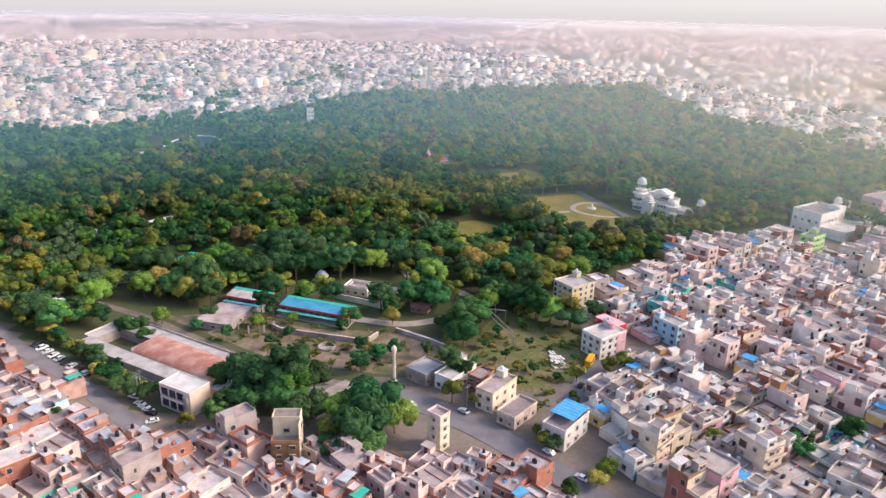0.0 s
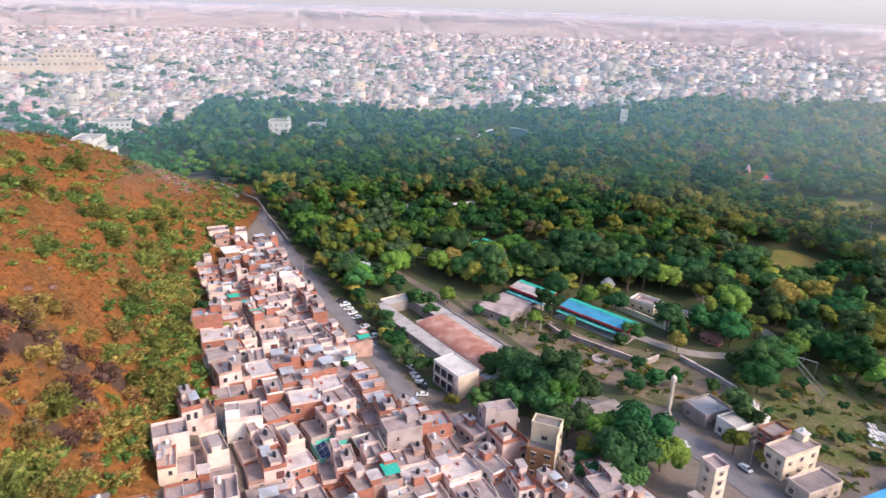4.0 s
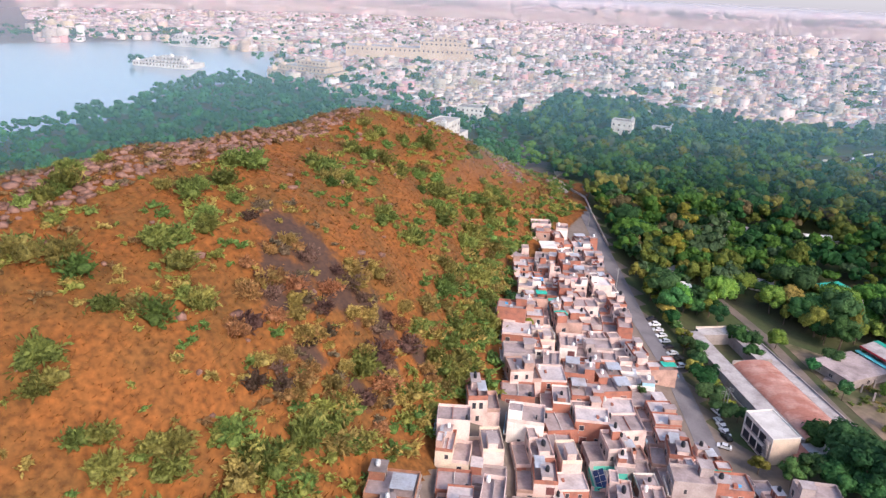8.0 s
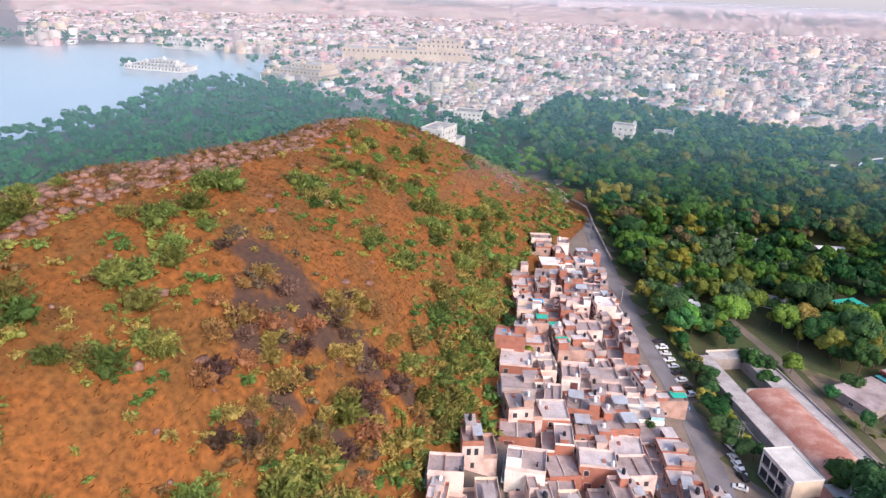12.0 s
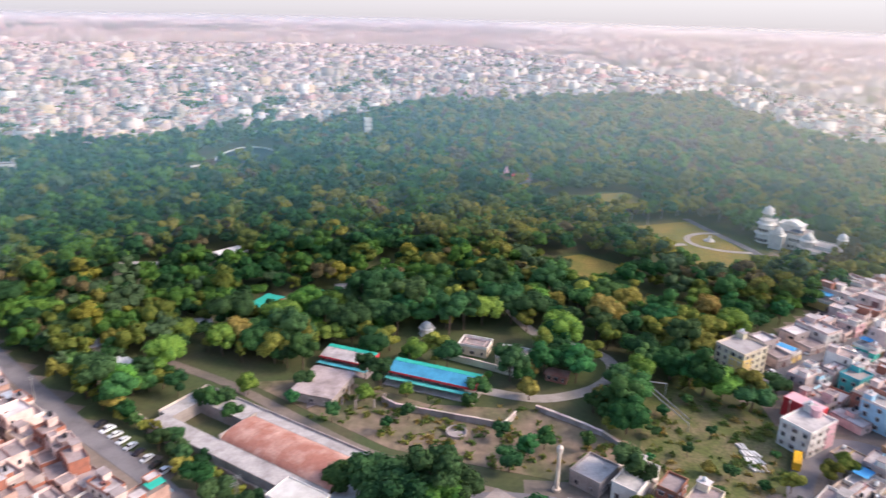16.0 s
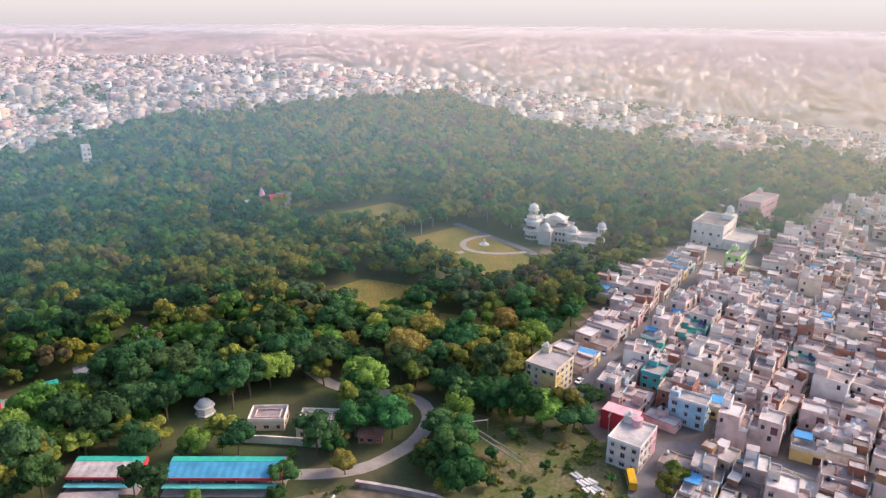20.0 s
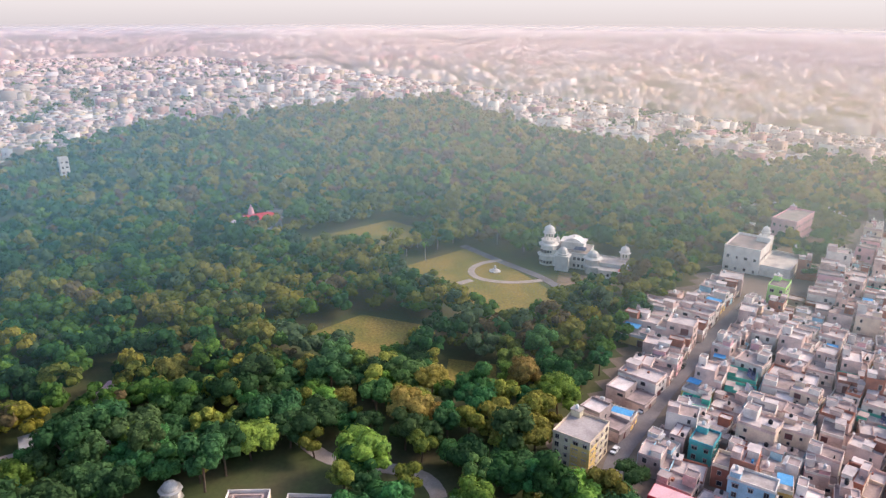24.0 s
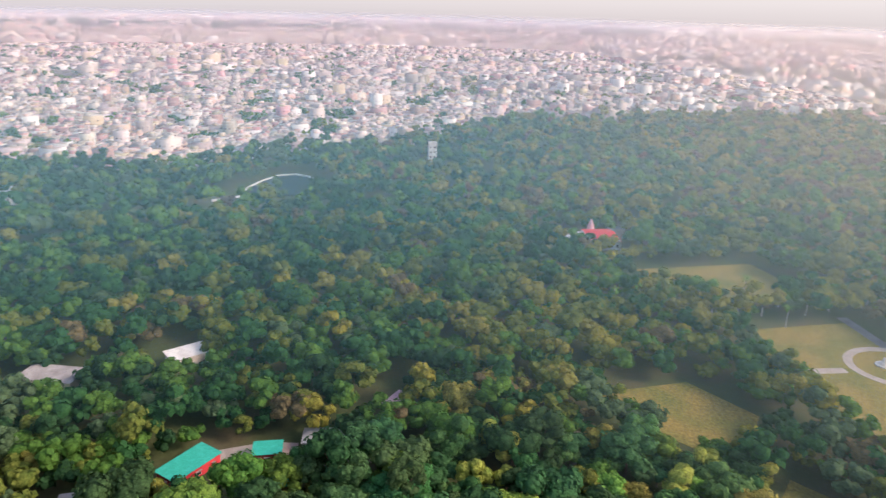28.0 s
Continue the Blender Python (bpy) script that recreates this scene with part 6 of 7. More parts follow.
SHRUBS = []
for i in range(8):
    v, f = spray_arrays(500 + i, 2.9, 2.5, 560, 0.40, 2)
    SHRUBS.append(raw_mesh("shrub", v, f, [[M["bush"], M["bush2"], M["bush3"], M["bush"], M["dryleaf"], M["dryleaf"], M["twig"], M["bush2"]][i]]))
HP = [(x, y) for x, y, _ in HILL]
hs = scatter(HP, 7.0)
hs = hs[edge(hs[:, 0], hs[:, 1], HILL)[0] > 2]
hs = hs[np.argsort(np.hypot(hs[:, 0] + 20, hs[:, 1] - 30))]
nz = np.array([noise.noise((x / 22, y / 22, 4)) + 0.5 * noise.noise((x / 9, y / 9, 2)) for x, y in hs])
bz = burn(hs[:, 0], hs[:, 1])
hd = edge(hs[:, 0], hs[:, 1], HILL)[0]


def shrub(x, y, k, s):
    words = {4: "dry tan shrub", 5: "dry tan shrub", 6: "leafless grey-brown shrub"}.get(k, "spreading green thorn shrub")
    single("shrub", SHRUBS[k], pose(x, y, float(hill_z(x, y)) - 0.5 * s, 0, 0, g.uniform(0, 360)) @ Matrix.Diagonal((s, s, s * g.uniform(0.85, 1.15), 1)),
           f"{words} on the dry grass slope", "shrub", "shrubs on the hill")


# thickets where bushes stand together, dry trees over the burnt ground, single bushes along the foot
CLUMPS = [(-155, 36), (-140, 45), (-131, 30), (-121, 40), (-119, 34), (-179, 67), (-167, 68), (-160, 55), (-204, 116), (-195, 116), (-243, 157), (-219, 152), (-191, 88), (-178, 79), (-144, 59), (-119, 70), (-117, 76),
          (-116, 62), (-119, 56), (-184, 127), (-180, 137), (-175, 147), (-205, 158), (-218, 190), (-184, 41), (-174, 33), (-194, 50), (-139, 122), (-156, 137), (-159, 152), (-133, 115), (-232, 205), (-250, 190), (-228, 178), (-250, 162), (-247, 181), (-204, 121), (-227, 144), (-204, 162), (-206, 174), (-237, 224), (-270, 230), (-229, 209), (-245, 219), (-221, 170)]
DRY = [(-150, 64), (-166, 92), (-158, 116), (-134, 120), (-121, 90), (-123, 62)]
count = 0
for cx_, cy_ in CLUMPS:
    for _ in range(3):
        shrub(cx_ + g.normal() * 2.8, cy_ + g.normal() * 2.8, int(g.choice([0, 1, 2, 3, 0, 7, 2])), g.uniform(1.1, 2.3))
        count += 1
for x, y in np.stack([g.uniform(-166, -118, 330), g.uniform(60, 120, 330)], 1):
    if inside(np.array([x]), np.array([y]), DRY)[0] and count < 205:
        shrub(x, y, int(g.choice([4, 5, 4, 5, 6])), g.uniform(0.9, 1.6))
        count += 1
for (x, y), q, bq, ed in zip(hs, nz, bz, hd):
    if count < 300 and x > -335 and y > -30 and (ed < 15 or bq > -0.15 and g.random() < 0.4):
        shrub(x, y, int(g.choice([4, 6, 6])) if bq > -0.15 else int(g.choice([0, 1, 2, 3, 7])), g.uniform(1.1, 2.3) if ed < 15 else g.uniform(0.8, 1.4))
        count += 1

# low scrub too thick to count
scrub = scatter(HP, 3.3)
sd = edge(scrub[:, 0], scrub[:, 1], HILL)[0]
sn = np.array([noise.noise((x / 22, y / 22, 4)) + 0.5 * noise.noise((x / 9, y / 9, 2)) for x, y in scrub])
sk = np.array([noise.noise((x / 13, y / 13, 12)) for x, y in scrub]) + g.normal(size=len(scrub)) * 0.12
sbn = burn(scrub[:, 0], scrub[:, 1])
cd0 = edge(scrub[:, 0], scrub[:, 1], [(-140, -60), (-178, 25), (-197, 57), (-214, 84), (-281, 169), (-310, 260)], False)[0]
ok = (sd > 0.5) & (scrub[:, 0] > -345) & (scrub[:, 1] > -60) & ((sn > np.where(scrub[:, 1] > 120, -0.2, 0.04)) | (sd < np.where(scrub[:, 1] > 100, 20, 12)) | (sbn > -0.5) | (cd0 < 12)) & (g.random(len(scrub)) < 0.6)
ok &= (sbn < 0.1) | (g.random(len(scrub)) < 0.4)
scrub, sn, sd, sbn, sk = scrub[ok], sn[ok], sd[ok], sbn[ok], sk[ok]
sforms = [spray_arrays(700 + i, 2.3, 2.0, 64, 0.55, 1) for i in range(6)]
smats = [M["bush"], M["bush2"], M["dryleaf"], M["twig"], M["bush3"], LEAF[6], M["twigred"]]
vs, fs, ms, base = [], [], [], 0
rim = np.array([(x0 + (x1 - x0) * u + g.normal() * 2.5, y0 + (y1 - y0) * u + g.normal() * 2.5) for (x0, y0, _), (x1, y1, _) in zip(HILL[2:8], HILL[3:9]) for u in g.uniform(0, 1, 34)])
scrub, sd, sbn, sk = np.concatenate([scrub, rim]), np.concatenate([sd, np.full(len(rim), 3.0)]), np.concatenate([sbn, np.full(len(rim), -9.0)]), np.concatenate([sk, np.full(len(rim), 0.3)])
sz = hill_z(scrub[:, 0], scrub[:, 1])
crest_d = edge(scrub[:, 0], scrub[:, 1], [(-140, -60), (-178, 25), (-197, 57), (-214, 84), (-281, 169), (-310, 260)], False)[0]
for i, (x, y) in enumerate(scrub):
    v, f = sforms[int(g.integers(6))]
    s, a = g.uniform(0.6, 1.4) * (1.5 if sd[i] < 14 else 1.0), g.uniform(0, 6.283)
    ca, sa = math.cos(a) * s, math.sin(a) * s
    vs.append(np.stack([v[:, 0] * ca - v[:, 1] * sa + x, v[:, 0] * sa + v[:, 1] * ca + y, v[:, 2] * s * 0.8 + sz[i] - 0.3], 1))
    fs.append(f + base)
    base += len(v)
    if sbn[i] > -0.35:
        k = [2, 3, 2, 2, 3][int(g.integers(5))]
    elif crest_d[i] < 11:
        k = [6, 6, 6, 6, 3][int(g.integers(5))]
    else:
        k = 4 if sk[i] > 0.25 else 0 if sk[i] > 0.1 else 1 if sk[i] > (-0.12 if y > 120 else 0.0) else [2, 2, 1, 6][int(g.integers(4))]
        if sd[i] < 14:
            k = [4, 0, 0, 1, 4, 2][int(g.integers(6))]
    ms.append(np.full(len(f), k))
single("hill_scrub", raw_mesh("hill_scrub", np.concatenate(vs), np.concatenate(fs), smats, np.concatenate(ms)), Matrix(), "low green and tan scrub scattered over the slope", "scrub", kind="stuff")


YARD = [(-100, 250), (-70, 240), (-40, 228), (-8, 230), (4, 244), (-22, 262), (-60, 268), (-95, 274)]
yard = np.stack([g.uniform(-104, 60, 1500), g.uniform(202, 290, 1500)], 1)
yn = np.array([noise.noise((x / 9, y / 9, 6)) for x, y in yard])
yard = yard[(inside(yard[:, 0], yard[:, 1], YARD) | inside(yard[:, 0], yard[:, 1], [(12, 228), (28, 206), (44, 202), (54, 232), (46, 240)]) | inside(yard[:, 0], yard[:, 1], [(4, 230), (46, 226), (60, 256), (36, 290), (12, 262)])) & (yn > -0.1)]
vs, fs, ms, base = [], [], [], 0
for x, y in yard:
    v, f = sforms[int(g.integers(6))]
    s = g.uniform(0.4, 1.1)
    vs.append(v * (s, s, s * 0.7) + (x, y, z_at(x, y)))
    fs.append(f + base)
    base += len(v)
    ms.append(np.full(len(f), [0, 0, 2, 4, 1][int(g.integers(5))]))
single("yard_scrub", raw_mesh("yard_scrub", np.concatenate(vs), np.concatenate(fs), smats, np.concatenate(ms)), Matrix(), "weeds and low bushes over the waste ground", "scrub", kind="stuff")


# ---- palms by the lawns ----
def palm_mesh():
    b = Build()
    b.tube((0, 0, -0.3), (0.2, 0, 5), 0.3, 0.22, "palebark", 7)
    b.tube((0.2, 0, 5), (0.25, 0.1, 9.5), 0.22, 0.17, "palebark", 7)
    return b.mesh("trunk")


def frond_mesh():
    b = Build()
    for i in range(8):
        x0, x1 = 0.35 * i, 0.35 * (i + 1)
        z0, z1 = 0.8 * math.sin(x0 * 0.9) - 0.06 * x0 * x0, 0.8 * math.sin(x1 * 0.9) - 0.06 * x1 * x1
        w0, w1 = 0.5 * math.sin(math.pi * (i + 0.3) / 8.6), 0.5 * math.sin(math.pi * (i + 1.3) / 8.6) * (i < 7)
        for s in (-1, 1):
            b.face([(x0, 0, z0), (x1, 0, z1), (x1, s * w1, z1 - 0.25 * w1), (x0, s * w0, z0 - 0.25 * w0)], LEAF[1])
    return b.mesh("frond")


PT, PF = palm_mesh(), frond_mesh()
for i, (x, y) in enumerate([(-4, 492), (4, 486), (14, 492), (22, 500), (30, 488), (40, 484), (52, 492), (62, 505), (72, 498), (84, 506), (100, 508), (108, 496), (118, 480), (60, 482), (20, 482), (-14, 484), (48, 514), (76, 516), (126, 500), (-70, 398), (-250, 596), (-240, 590)]):
    t = thing("palm_tree", pose(x, y, 0, 0, 0, i * 41), "tall palm with a pale trunk beside the lawn", "palm", "palms by the lawns")
    part("trunk", PT, t)
    for k in range(11):
        part("frond", PF, t).matrix_local = pose(0.25, 0.1, 9.4, 0, -18 + 30 * (k % 3), k * 33 + 10 * (k % 2))

# ---- dry grass and rocks on the hill ----
def tuft_arrays(seed):
    q = np.random.default_rng(seed)
    n = 7
    a = q.uniform(0, 6.283, n)
    lean = q.uniform(0.4, 0.9, (n, 1))
    d = np.stack([np.cos(a), np.sin(a)], 1)
    root = np.concatenate([d * q.uniform(0.02, 0.25, (n, 1)), np.full((n, 1), -0.2)], 1)
    tip = np.concatenate([d * (0.25 + lean), q.uniform(0.2, 0.5, (n, 1))], 1)
    sd = np.stack([-d[:, 1], d[:, 0], np.zeros(n)], 1) * 0.14
    v = np.stack([root - sd, root + sd, tip], 1).reshape(-1, 3)
    return v, np.arange(3 * n).reshape(-1, 3)


tufts = np.stack([g.uniform(-362, -70, 90000), g.uniform(-60, 336, 90000)], 1)
tufts = tufts[inside(tufts[:, 0], tufts[:, 1], HP)]
tufts = tufts[(edge(tufts[:, 0], tufts[:, 1], HILL)[0] > 1.5) & (burn(tufts[:, 0], tufts[:, 1]) < 0.05) & (edge(tufts[:, 0], tufts[:, 1], [(-140, -60), (-178, 25), (-197, 57), (-214, 84), (-281, 169), (-310, 260)], False)[0] > 6) & (tufts[:, 0] > -330) & (tufts[:, 1] > -60)]
forms = [tuft_arrays(i) for i in range(6)]
hz0 = hill_z(tufts[:, 0], tufts[:, 1])
vs, fs = [], []
pick = g.integers(0, 6, len(tufts))
base = 0
for k in range(6):
    p, zz = tufts[pick == k], hz0[pick == k]
    v, f = forms[k]
    s = g.uniform(0.5, 1.0, (len(p), 1, 1))
    a = g.uniform(0, 6.283, len(p))
    ca, sa = np.cos(a)[:, None], np.sin(a)[:, None]
    w = np.stack([v[None, :, 0] * ca - v[None, :, 1] * sa, v[None, :, 0] * sa + v[None, :, 1] * ca, np.repeat(v[None, :, 2], len(p), 0)], -1) * s
    w += np.stack([p[:, 0], p[:, 1], zz], -1)[:, None]
    vs.append(w.reshape(-1, 3))
    fs.append((f[None] + (base + len(v) * np.arange(len(p)))[:, None, None]).reshape(-1, 3))
    base += len(v) * len(p)
tm = np.concatenate([np.repeat((np.array([noise.noise((x / 14, y / 14, 8)) for x, y in tufts[pick == k]]) + g.normal(size=(pick == k).sum()) * 0.25 > -0.08).astype(int), 7) for k in range(6)])
single("dry_grass", raw_mesh("dry_grass", np.concatenate(vs), np.concatenate(fs), [M["straw"], M["straw2"]], tm), Matrix(), "tall dry orange grass covering the slope", "grass", kind="stuff")
CREST = [(-140, -60), (-158, -10), (-178, 25), (-197, 57), (-214, 84), (-248, 128), (-281, 169), (-300, 215), (-310, 260)]
iv, jf = ICO[1]
vs, fs, base = [], [], 0
rocks = scatter(HP, 2.2)
dc = edge(rocks[:, 0], rocks[:, 1], CREST, False)[0]
rocks = rocks[(dc < 11) & (g.random(len(rocks)) < 0.85) | (g.random(len(rocks)) < 0.012) | ((np.hypot(rocks[:, 0] + 284, rocks[:, 1] - 262) < 12))]
for x, y in rocks:
    s = g.uniform(0.5, 1.5)
    v = iv * g.uniform(0.7, 1.25, (len(iv), 1)) * np.array([s * g.uniform(0.8, 1.6), s * g.uniform(0.8, 1.6), s * 0.6]) + (x, y, float(hill_z(x, y)) + s * 0.12)
    vs.append(v)
    fs.append(jf + base)
    base += len(v)
single("crest_rocks", raw_mesh("crest_rocks", np.concatenate(vs), np.concatenate(fs), [M["rock"]]), Matrix(), "broken reddish rocks along the crest of the hill", "rocks", kind="stuff")


# ---- the city beyond ----
def city(name, pts, low, high, wide, label, fine=True):
    """Crowded pale houses in one mesh: block, roof wall, stair head and windows."""
    n = len(pts)
    r = np.random.default_rng(len(pts))
    unit = np.array([[-1, -1, 0], [1, -1, 0], [1, 1, 0], [-1, 1, 0], [-1, -1, 1], [1, -1, 1], [1, 1, 1], [-1, 1, 1]], float)
    quad = np.array([[0, 1, 5, 4], [1, 2, 6, 5], [2, 3, 7, 6], [3, 0, 4, 7], [4, 5, 6, 7]])
    a = np.radians(r.choice([37, 127], n) + r.uniform(-6, 6, n) + 70 * np.array([noise.noise((x / 260, y / 260, 5)) for x, y in pts]))
    c, s = np.cos(a), np.sin(a)
    w, d = r.uniform(*wide, n) / 2, r.uniform(wide[0], wide[1] * 1.5, n) / 2
    h = r.uniform(low, high, n) * np.where(r.random(n) < np.where(pts[:, 0] > 0, 0.3, 0.1), r.uniform(1.4, 2.2, n), 1)
    z = land(pts[:, 0], pts[:, 1]) - 1
    vs, fs, ms = [], [], []

    def blocks(ox, oy, oz, hw, hd, hh, side, top, only=None):
        u = unit[None] * np.stack([hw, hd, hh], -1)[:, None] + np.stack([ox, oy, oz], -1)[:, None]
        x, y = u[..., 0] * c[:, None] - u[..., 1] * s[:, None] + pts[:, :1], u[..., 0] * s[:, None] + u[..., 1] * c[:, None] + pts[:, 1:2]
        base = sum(len(q) for q in vs)
        vs.append(np.stack([x, y, u[..., 2]], -1).reshape(-1, 3))
        q = quad if only is None else quad[[only]]
        fs.append((q[None] + (base + 8 * np.arange(n))[:, None, None]).reshape(-1, 4))
        ms.append(np.stack([side] * 4 + [top], 1).ravel() if only is None else side)

    o = np.zeros(n)
    side = np.where(pts[:, 0] > 0, r.choice([0, 4, 4, 1], n), r.choice([0, 0, 0, 4, 1, 1], n))
    blocks(o, o, z, w, d, h + 1, side, np.full(n, 2))
    blocks(w * r.uniform(-0.5, 0.5, n), d * r.uniform(-0.5, 0.5, n), z + h + 1, w * r.uniform(0.3, 0.6, n), d * r.uniform(0.25, 0.5, n), r.uniform(1.6, 2.8, n), r.choice([0, 0, 1], n), np.full(n, 2))
    if fine:
        for sx, sy in ((1, 0), (-1, 0), (0, 1), (0, -1)):
            for k in (-0.45, 0.4):
                for lev in (0.2, 0.62):
                    zz = z + 1 + h * lev
                    if sx:
                        blocks(sx * w, k * d, zz, o + 0.08, o + 0.55, o + 1.3, o.astype(int) + 3, None, 1 if sx > 0 else 3)
                    else:
                        blocks(k * w, sy * d, zz, o + 0.55, o + 0.08, o + 1.3, o.astype(int) + 3, None, 2 if sy > 0 else 0)
        for sy in (-1, 1):
            blocks(o, sy * (d - 0.1), z + h + 1, w, o + 0.1, o + 0.8, side, side)
    return single(name, raw_mesh(name, np.concatenate(vs), np.concatenate(fs), [M["cityA"], M["cityB"], M["cityroof"], M["glass"], M["citywhite"]], np.concatenate(ms)), Matrix(), label, "city", kind="stuff")


def ring_points(r0, r1, step, a0, a1):
    """Jittered points in a sector round the park, by bearing, off water, wood and near quarters."""
    xs = np.arange(-r1, r1, step)
    x, y = np.meshgrid(xs, xs, indexing="ij")
    x, y = x + g.uniform(-0.3, 0.3, x.shape) * step, y + g.uniform(-0.3, 0.3, y.shape) * step
    r, be = np.hypot(x, y - 60), np.degrees(np.arctan2(x, y - 60))
    ok = (r > r0) & (r < r1) & (be > a0) & (be < a1)
    for p in (PARK, LAKE, SHORE, QUARTER_A, QUARTER_C, HP):
        ok &= ~inside(x, y, p)
    ok &= edge(x, y, PARK)[0] > 5
    return np.stack([x[ok], y[ok]], 1)


near_city = ring_points(380, 1250, 12.5, -85, 75)
near_city = near_city[(near_city[:, 0] < -330) | (near_city[:, 1] > 480) | (near_city[:, 0] > 480)]
foot = near_city[(near_city[:, 0] > -425) & (near_city[:, 0] < -320) & (near_city[:, 1] < 420) & (np.hypot(near_city[:, 0] + 415, near_city[:, 1] - 314) > 34)]
foot = foot[edge(foot[:, 0], foot[:, 1], LANE, False)[0] > 7]
near_city = near_city[~((near_city[:, 0] > -425) & (near_city[:, 0] < -320) & (near_city[:, 1] < 420))]
keep_tree = np.array([noise.noise((x / 45, y / 45, 7)) for x, y in near_city]) > 0.27
city("city_near", near_city[~keep_tree], 5.5, 9.5, (8, 12.5), "crowded pale houses of the city beyond the park")
mid_city = ring_points(1250, 2900, 19, -85, 70)
kt = np.array([noise.noise((x / 90, y / 90, 7)) for x, y in mid_city]) > 0.16
city("city_middle", mid_city[~kt], 5, 10, (10, 19), "hazy sea of pale houses in the distance", False)
far_city = ring_points(2900, 4500, 30, -75, 62)
kf = np.array([noise.noise((x / 200, y / 200, 7)) for x, y in far_city]) > 0.08
city("city_far", far_city[~kf], 6, 12, (14, 24), "faint pale city towards the horizon", False)
wood_stuff("city_trees", np.concatenate([near_city[keep_tree], mid_city[kt][::3]]), "dark clumps of trees among the houses", size=(0.9, 1.5), detail=(4, 18, 1.7), kinds=(0, 0, 1, 0, 1, 2, 0, 1, 0, 0))
if len(foot):
    wood_stuff("foothill_trees", foot, "green trees at the foot of the hill", size=(0.7, 1.3), detail=(9, 150, 0.75), kinds=(0, 1, 8, 0))
isles = np.concatenate([np.stack([g.normal(x, sx, k), g.normal(y, sy, k)], 1) for x, y, sx, sy, k in ((-1225, 430, 25, 40, 40), (-1180, 545, 30, 20, 30), (-1420, 330, 40, 90, 90), (-1500, 150, 60, 60, 60), (-960, 430, 30, 20, 14), (-760, 430, 50, 20, 40), (-1024, 250, 8, 6, 4))])
wood_stuff("island_trees", isles, "dark trees on the islands and far shore", detail=(5, 60, 1.2), kinds=(8, 0, 8))
wood_stuff("horizon_trees", far_city[kf & (np.hypot(far_city[:, 0], far_city[:, 1]) < 3600)][::5], "far tree belts in the haze", size=(2.0, 3.2), detail=(4, 16, 2.0), kinds=(0, 0, 1, 0))

# ---- haze, painted as a glowing ring and a flat sheet ----
# Emission stands in for sunlit haze, brighter upwards and towards the sun.
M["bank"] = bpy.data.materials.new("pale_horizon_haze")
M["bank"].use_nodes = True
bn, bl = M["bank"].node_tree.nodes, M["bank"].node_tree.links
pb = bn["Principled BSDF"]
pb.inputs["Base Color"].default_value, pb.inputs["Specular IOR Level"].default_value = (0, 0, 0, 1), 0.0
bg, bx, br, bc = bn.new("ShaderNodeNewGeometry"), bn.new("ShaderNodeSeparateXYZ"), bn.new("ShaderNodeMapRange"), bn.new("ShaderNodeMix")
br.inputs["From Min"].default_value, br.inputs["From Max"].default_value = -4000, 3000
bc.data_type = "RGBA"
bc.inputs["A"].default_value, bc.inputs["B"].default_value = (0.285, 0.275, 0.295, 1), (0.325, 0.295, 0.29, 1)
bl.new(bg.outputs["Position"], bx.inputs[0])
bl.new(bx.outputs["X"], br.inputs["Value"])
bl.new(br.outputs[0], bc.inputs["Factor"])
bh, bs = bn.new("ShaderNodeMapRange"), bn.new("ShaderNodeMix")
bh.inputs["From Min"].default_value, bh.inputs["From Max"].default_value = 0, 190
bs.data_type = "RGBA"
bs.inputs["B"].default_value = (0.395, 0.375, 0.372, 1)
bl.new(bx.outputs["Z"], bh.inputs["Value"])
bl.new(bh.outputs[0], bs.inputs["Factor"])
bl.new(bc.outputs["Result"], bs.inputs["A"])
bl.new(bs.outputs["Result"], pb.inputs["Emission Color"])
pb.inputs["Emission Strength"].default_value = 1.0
# One flat sheet stands in for aerial haze; its veil is painted on.
hz = bpy.data.materials.new("dusty_haze")
hz.use_nodes = True
n, l = hz.node_tree.nodes, hz.node_tree.links
n.remove(n["Principled BSDF"])
pos, sub, ln = n.new("ShaderNodeNewGeometry"), n.new("ShaderNodeVectorMath"), n.new("ShaderNodeVectorMath")
sub.operation, ln.operation = "SUBTRACT", "LENGTH"
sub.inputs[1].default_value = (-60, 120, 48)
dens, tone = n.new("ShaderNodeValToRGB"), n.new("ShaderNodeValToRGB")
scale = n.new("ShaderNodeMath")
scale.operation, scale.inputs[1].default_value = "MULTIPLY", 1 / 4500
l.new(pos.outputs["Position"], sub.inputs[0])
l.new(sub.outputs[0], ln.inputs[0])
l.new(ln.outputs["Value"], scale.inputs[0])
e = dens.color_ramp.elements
# Opacity painted by distance from the park, thinning out before the ring.
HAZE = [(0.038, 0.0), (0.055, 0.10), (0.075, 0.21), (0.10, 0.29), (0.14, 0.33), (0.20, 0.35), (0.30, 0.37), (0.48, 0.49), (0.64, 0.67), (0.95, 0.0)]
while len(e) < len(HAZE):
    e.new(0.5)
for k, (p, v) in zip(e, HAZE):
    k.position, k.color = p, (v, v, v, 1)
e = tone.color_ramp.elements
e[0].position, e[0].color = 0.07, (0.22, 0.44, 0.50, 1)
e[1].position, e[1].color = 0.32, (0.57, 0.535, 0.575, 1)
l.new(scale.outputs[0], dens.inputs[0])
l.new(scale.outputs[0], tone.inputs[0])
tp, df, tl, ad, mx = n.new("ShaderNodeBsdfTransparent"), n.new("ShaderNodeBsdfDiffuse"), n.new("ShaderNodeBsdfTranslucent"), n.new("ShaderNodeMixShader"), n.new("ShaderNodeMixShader")
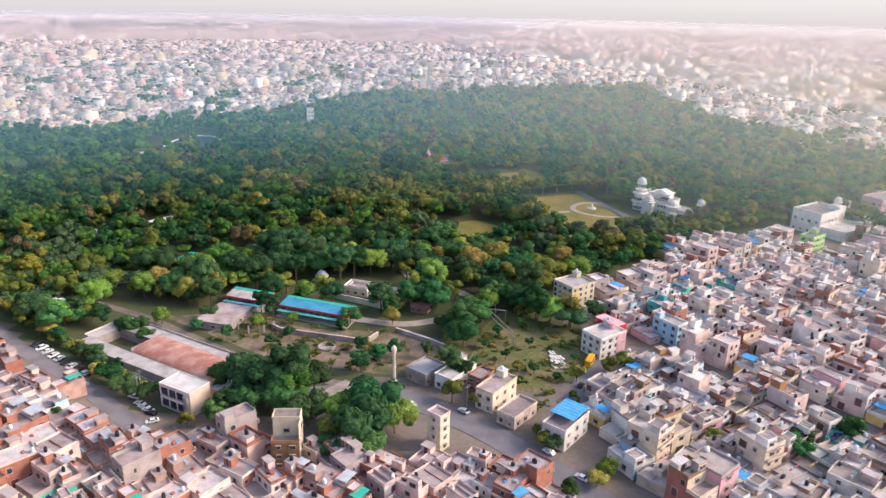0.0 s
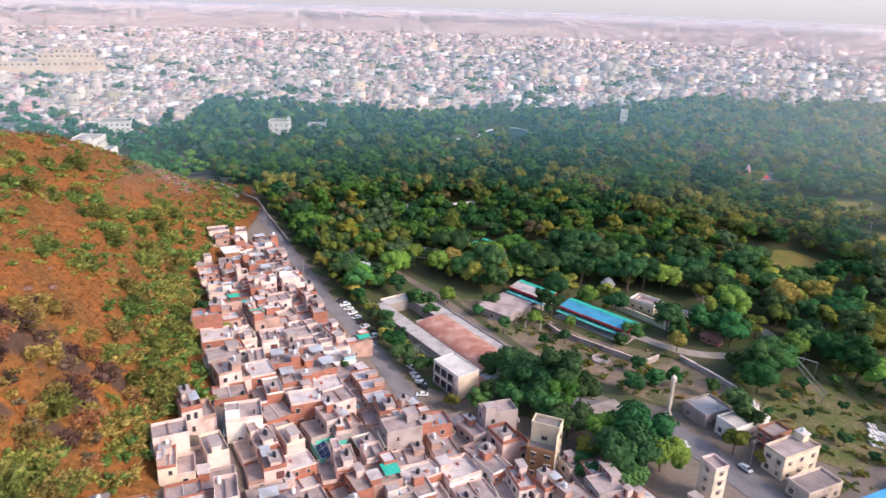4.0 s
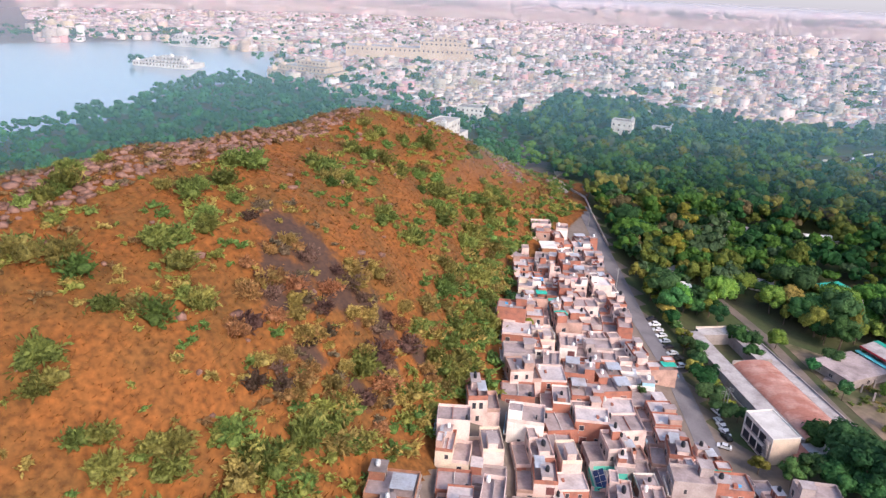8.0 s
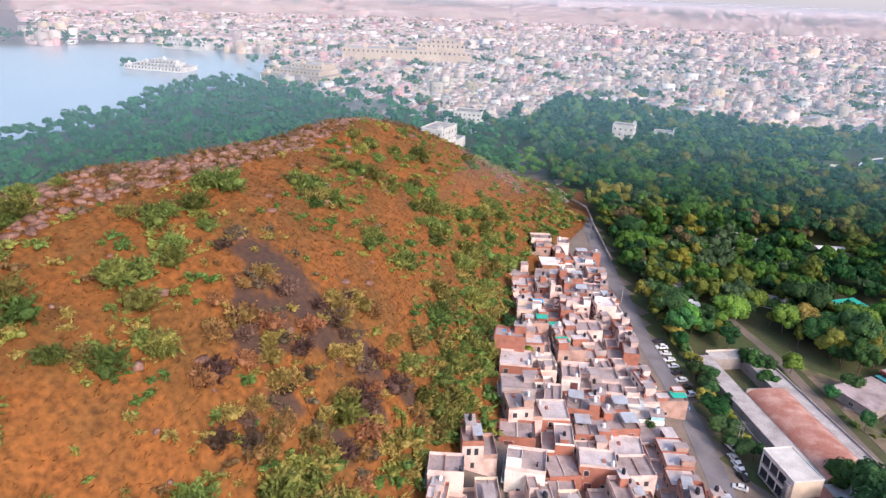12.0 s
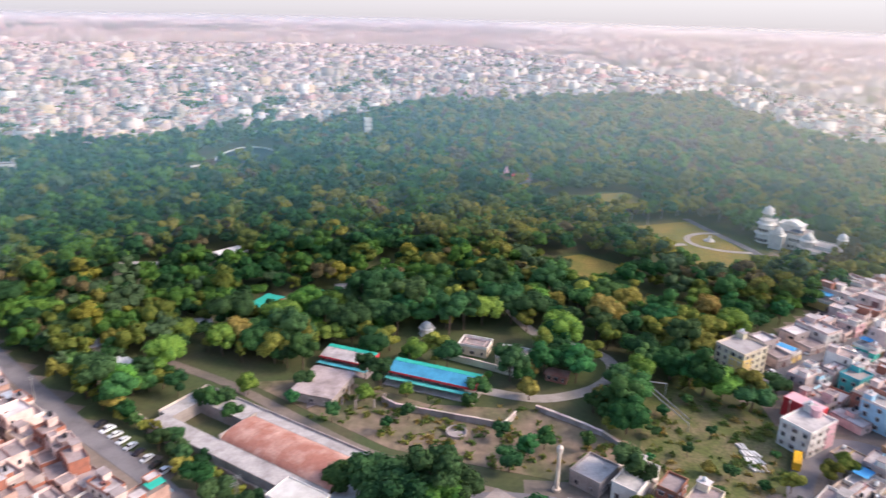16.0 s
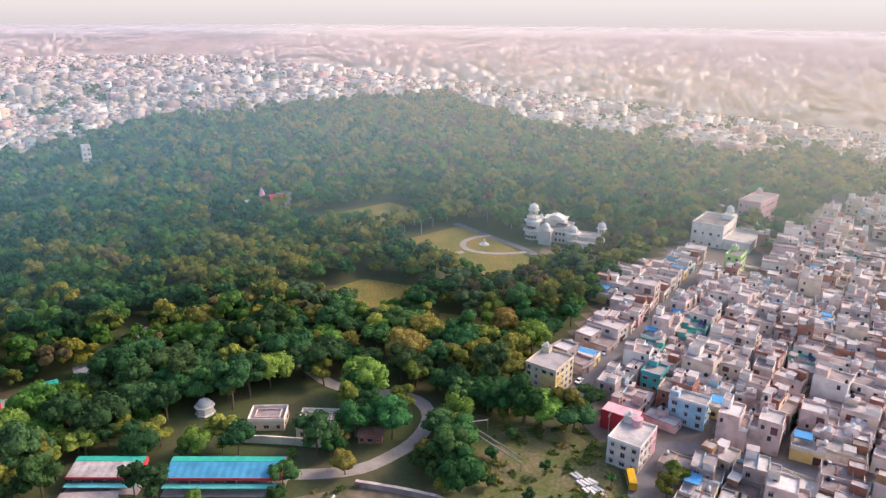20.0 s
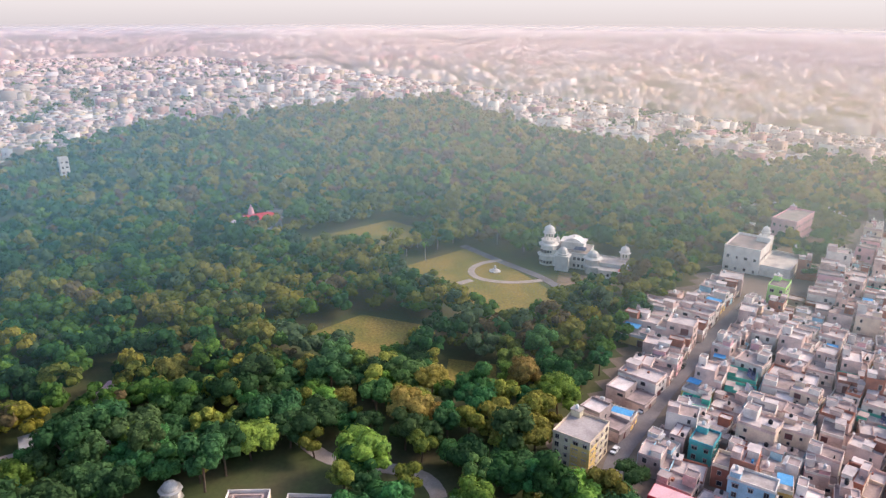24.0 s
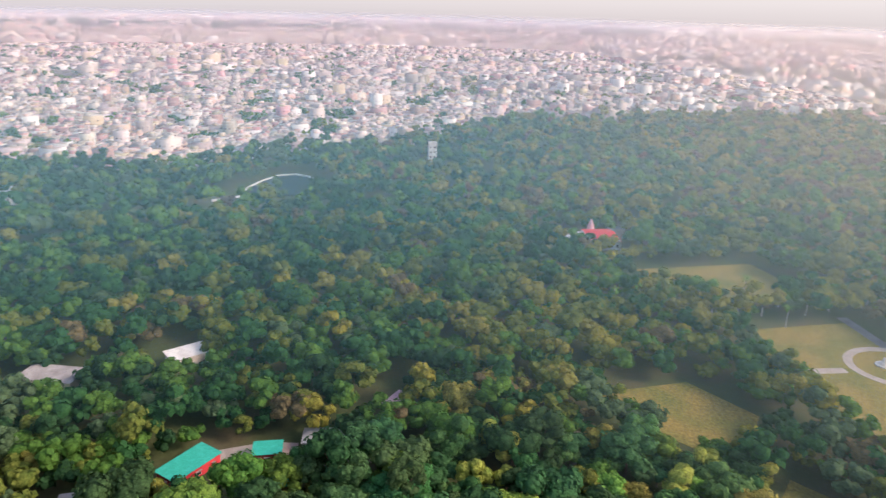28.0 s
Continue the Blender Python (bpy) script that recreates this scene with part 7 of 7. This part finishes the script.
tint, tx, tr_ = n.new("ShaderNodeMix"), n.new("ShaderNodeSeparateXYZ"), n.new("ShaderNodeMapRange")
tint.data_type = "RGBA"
# Sun-side haze: the warm, bright scatter is put into this colour.
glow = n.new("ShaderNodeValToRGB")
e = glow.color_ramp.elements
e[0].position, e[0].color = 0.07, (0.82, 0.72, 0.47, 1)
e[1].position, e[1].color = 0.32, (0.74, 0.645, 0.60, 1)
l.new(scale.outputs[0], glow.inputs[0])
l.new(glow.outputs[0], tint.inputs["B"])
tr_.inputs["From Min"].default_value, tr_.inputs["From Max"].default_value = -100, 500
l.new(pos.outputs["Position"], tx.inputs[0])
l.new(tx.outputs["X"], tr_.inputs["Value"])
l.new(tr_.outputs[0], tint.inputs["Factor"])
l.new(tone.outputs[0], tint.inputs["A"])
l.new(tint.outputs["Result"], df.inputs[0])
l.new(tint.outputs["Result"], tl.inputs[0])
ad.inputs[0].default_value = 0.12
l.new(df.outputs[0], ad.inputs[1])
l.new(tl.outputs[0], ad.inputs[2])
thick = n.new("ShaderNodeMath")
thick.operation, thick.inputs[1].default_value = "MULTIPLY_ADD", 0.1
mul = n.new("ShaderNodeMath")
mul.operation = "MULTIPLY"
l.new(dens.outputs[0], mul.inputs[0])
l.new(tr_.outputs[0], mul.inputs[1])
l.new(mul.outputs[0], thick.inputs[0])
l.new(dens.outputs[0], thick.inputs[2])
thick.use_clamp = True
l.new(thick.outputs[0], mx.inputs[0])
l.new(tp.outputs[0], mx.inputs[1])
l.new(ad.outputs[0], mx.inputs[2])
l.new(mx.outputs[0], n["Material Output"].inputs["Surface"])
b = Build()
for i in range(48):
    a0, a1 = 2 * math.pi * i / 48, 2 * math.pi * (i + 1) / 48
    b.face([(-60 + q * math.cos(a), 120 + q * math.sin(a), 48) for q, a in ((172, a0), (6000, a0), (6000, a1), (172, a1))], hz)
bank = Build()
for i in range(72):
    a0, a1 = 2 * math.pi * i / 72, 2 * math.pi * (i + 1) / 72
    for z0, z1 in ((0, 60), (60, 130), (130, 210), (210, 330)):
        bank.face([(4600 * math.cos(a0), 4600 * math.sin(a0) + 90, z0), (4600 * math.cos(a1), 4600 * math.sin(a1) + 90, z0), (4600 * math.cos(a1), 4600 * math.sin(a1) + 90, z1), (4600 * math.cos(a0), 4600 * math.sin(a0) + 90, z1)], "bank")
# Both haze stand-ins cast no shadow, so what lies below stays lit.
single("backdrop", bank, Matrix(), "backdrop ring glowing as painted haze along the horizon", "haze", kind="structure").visible_shadow = False
single("haze_layer", b, Matrix(), "flat sheet of painted haze lying over the distant city", "haze", kind="structure").visible_shadow = False

for t, *_ in TYPES:
    for o in [*t.children_recursive, t]:
        bpy.data.objects.remove(o)
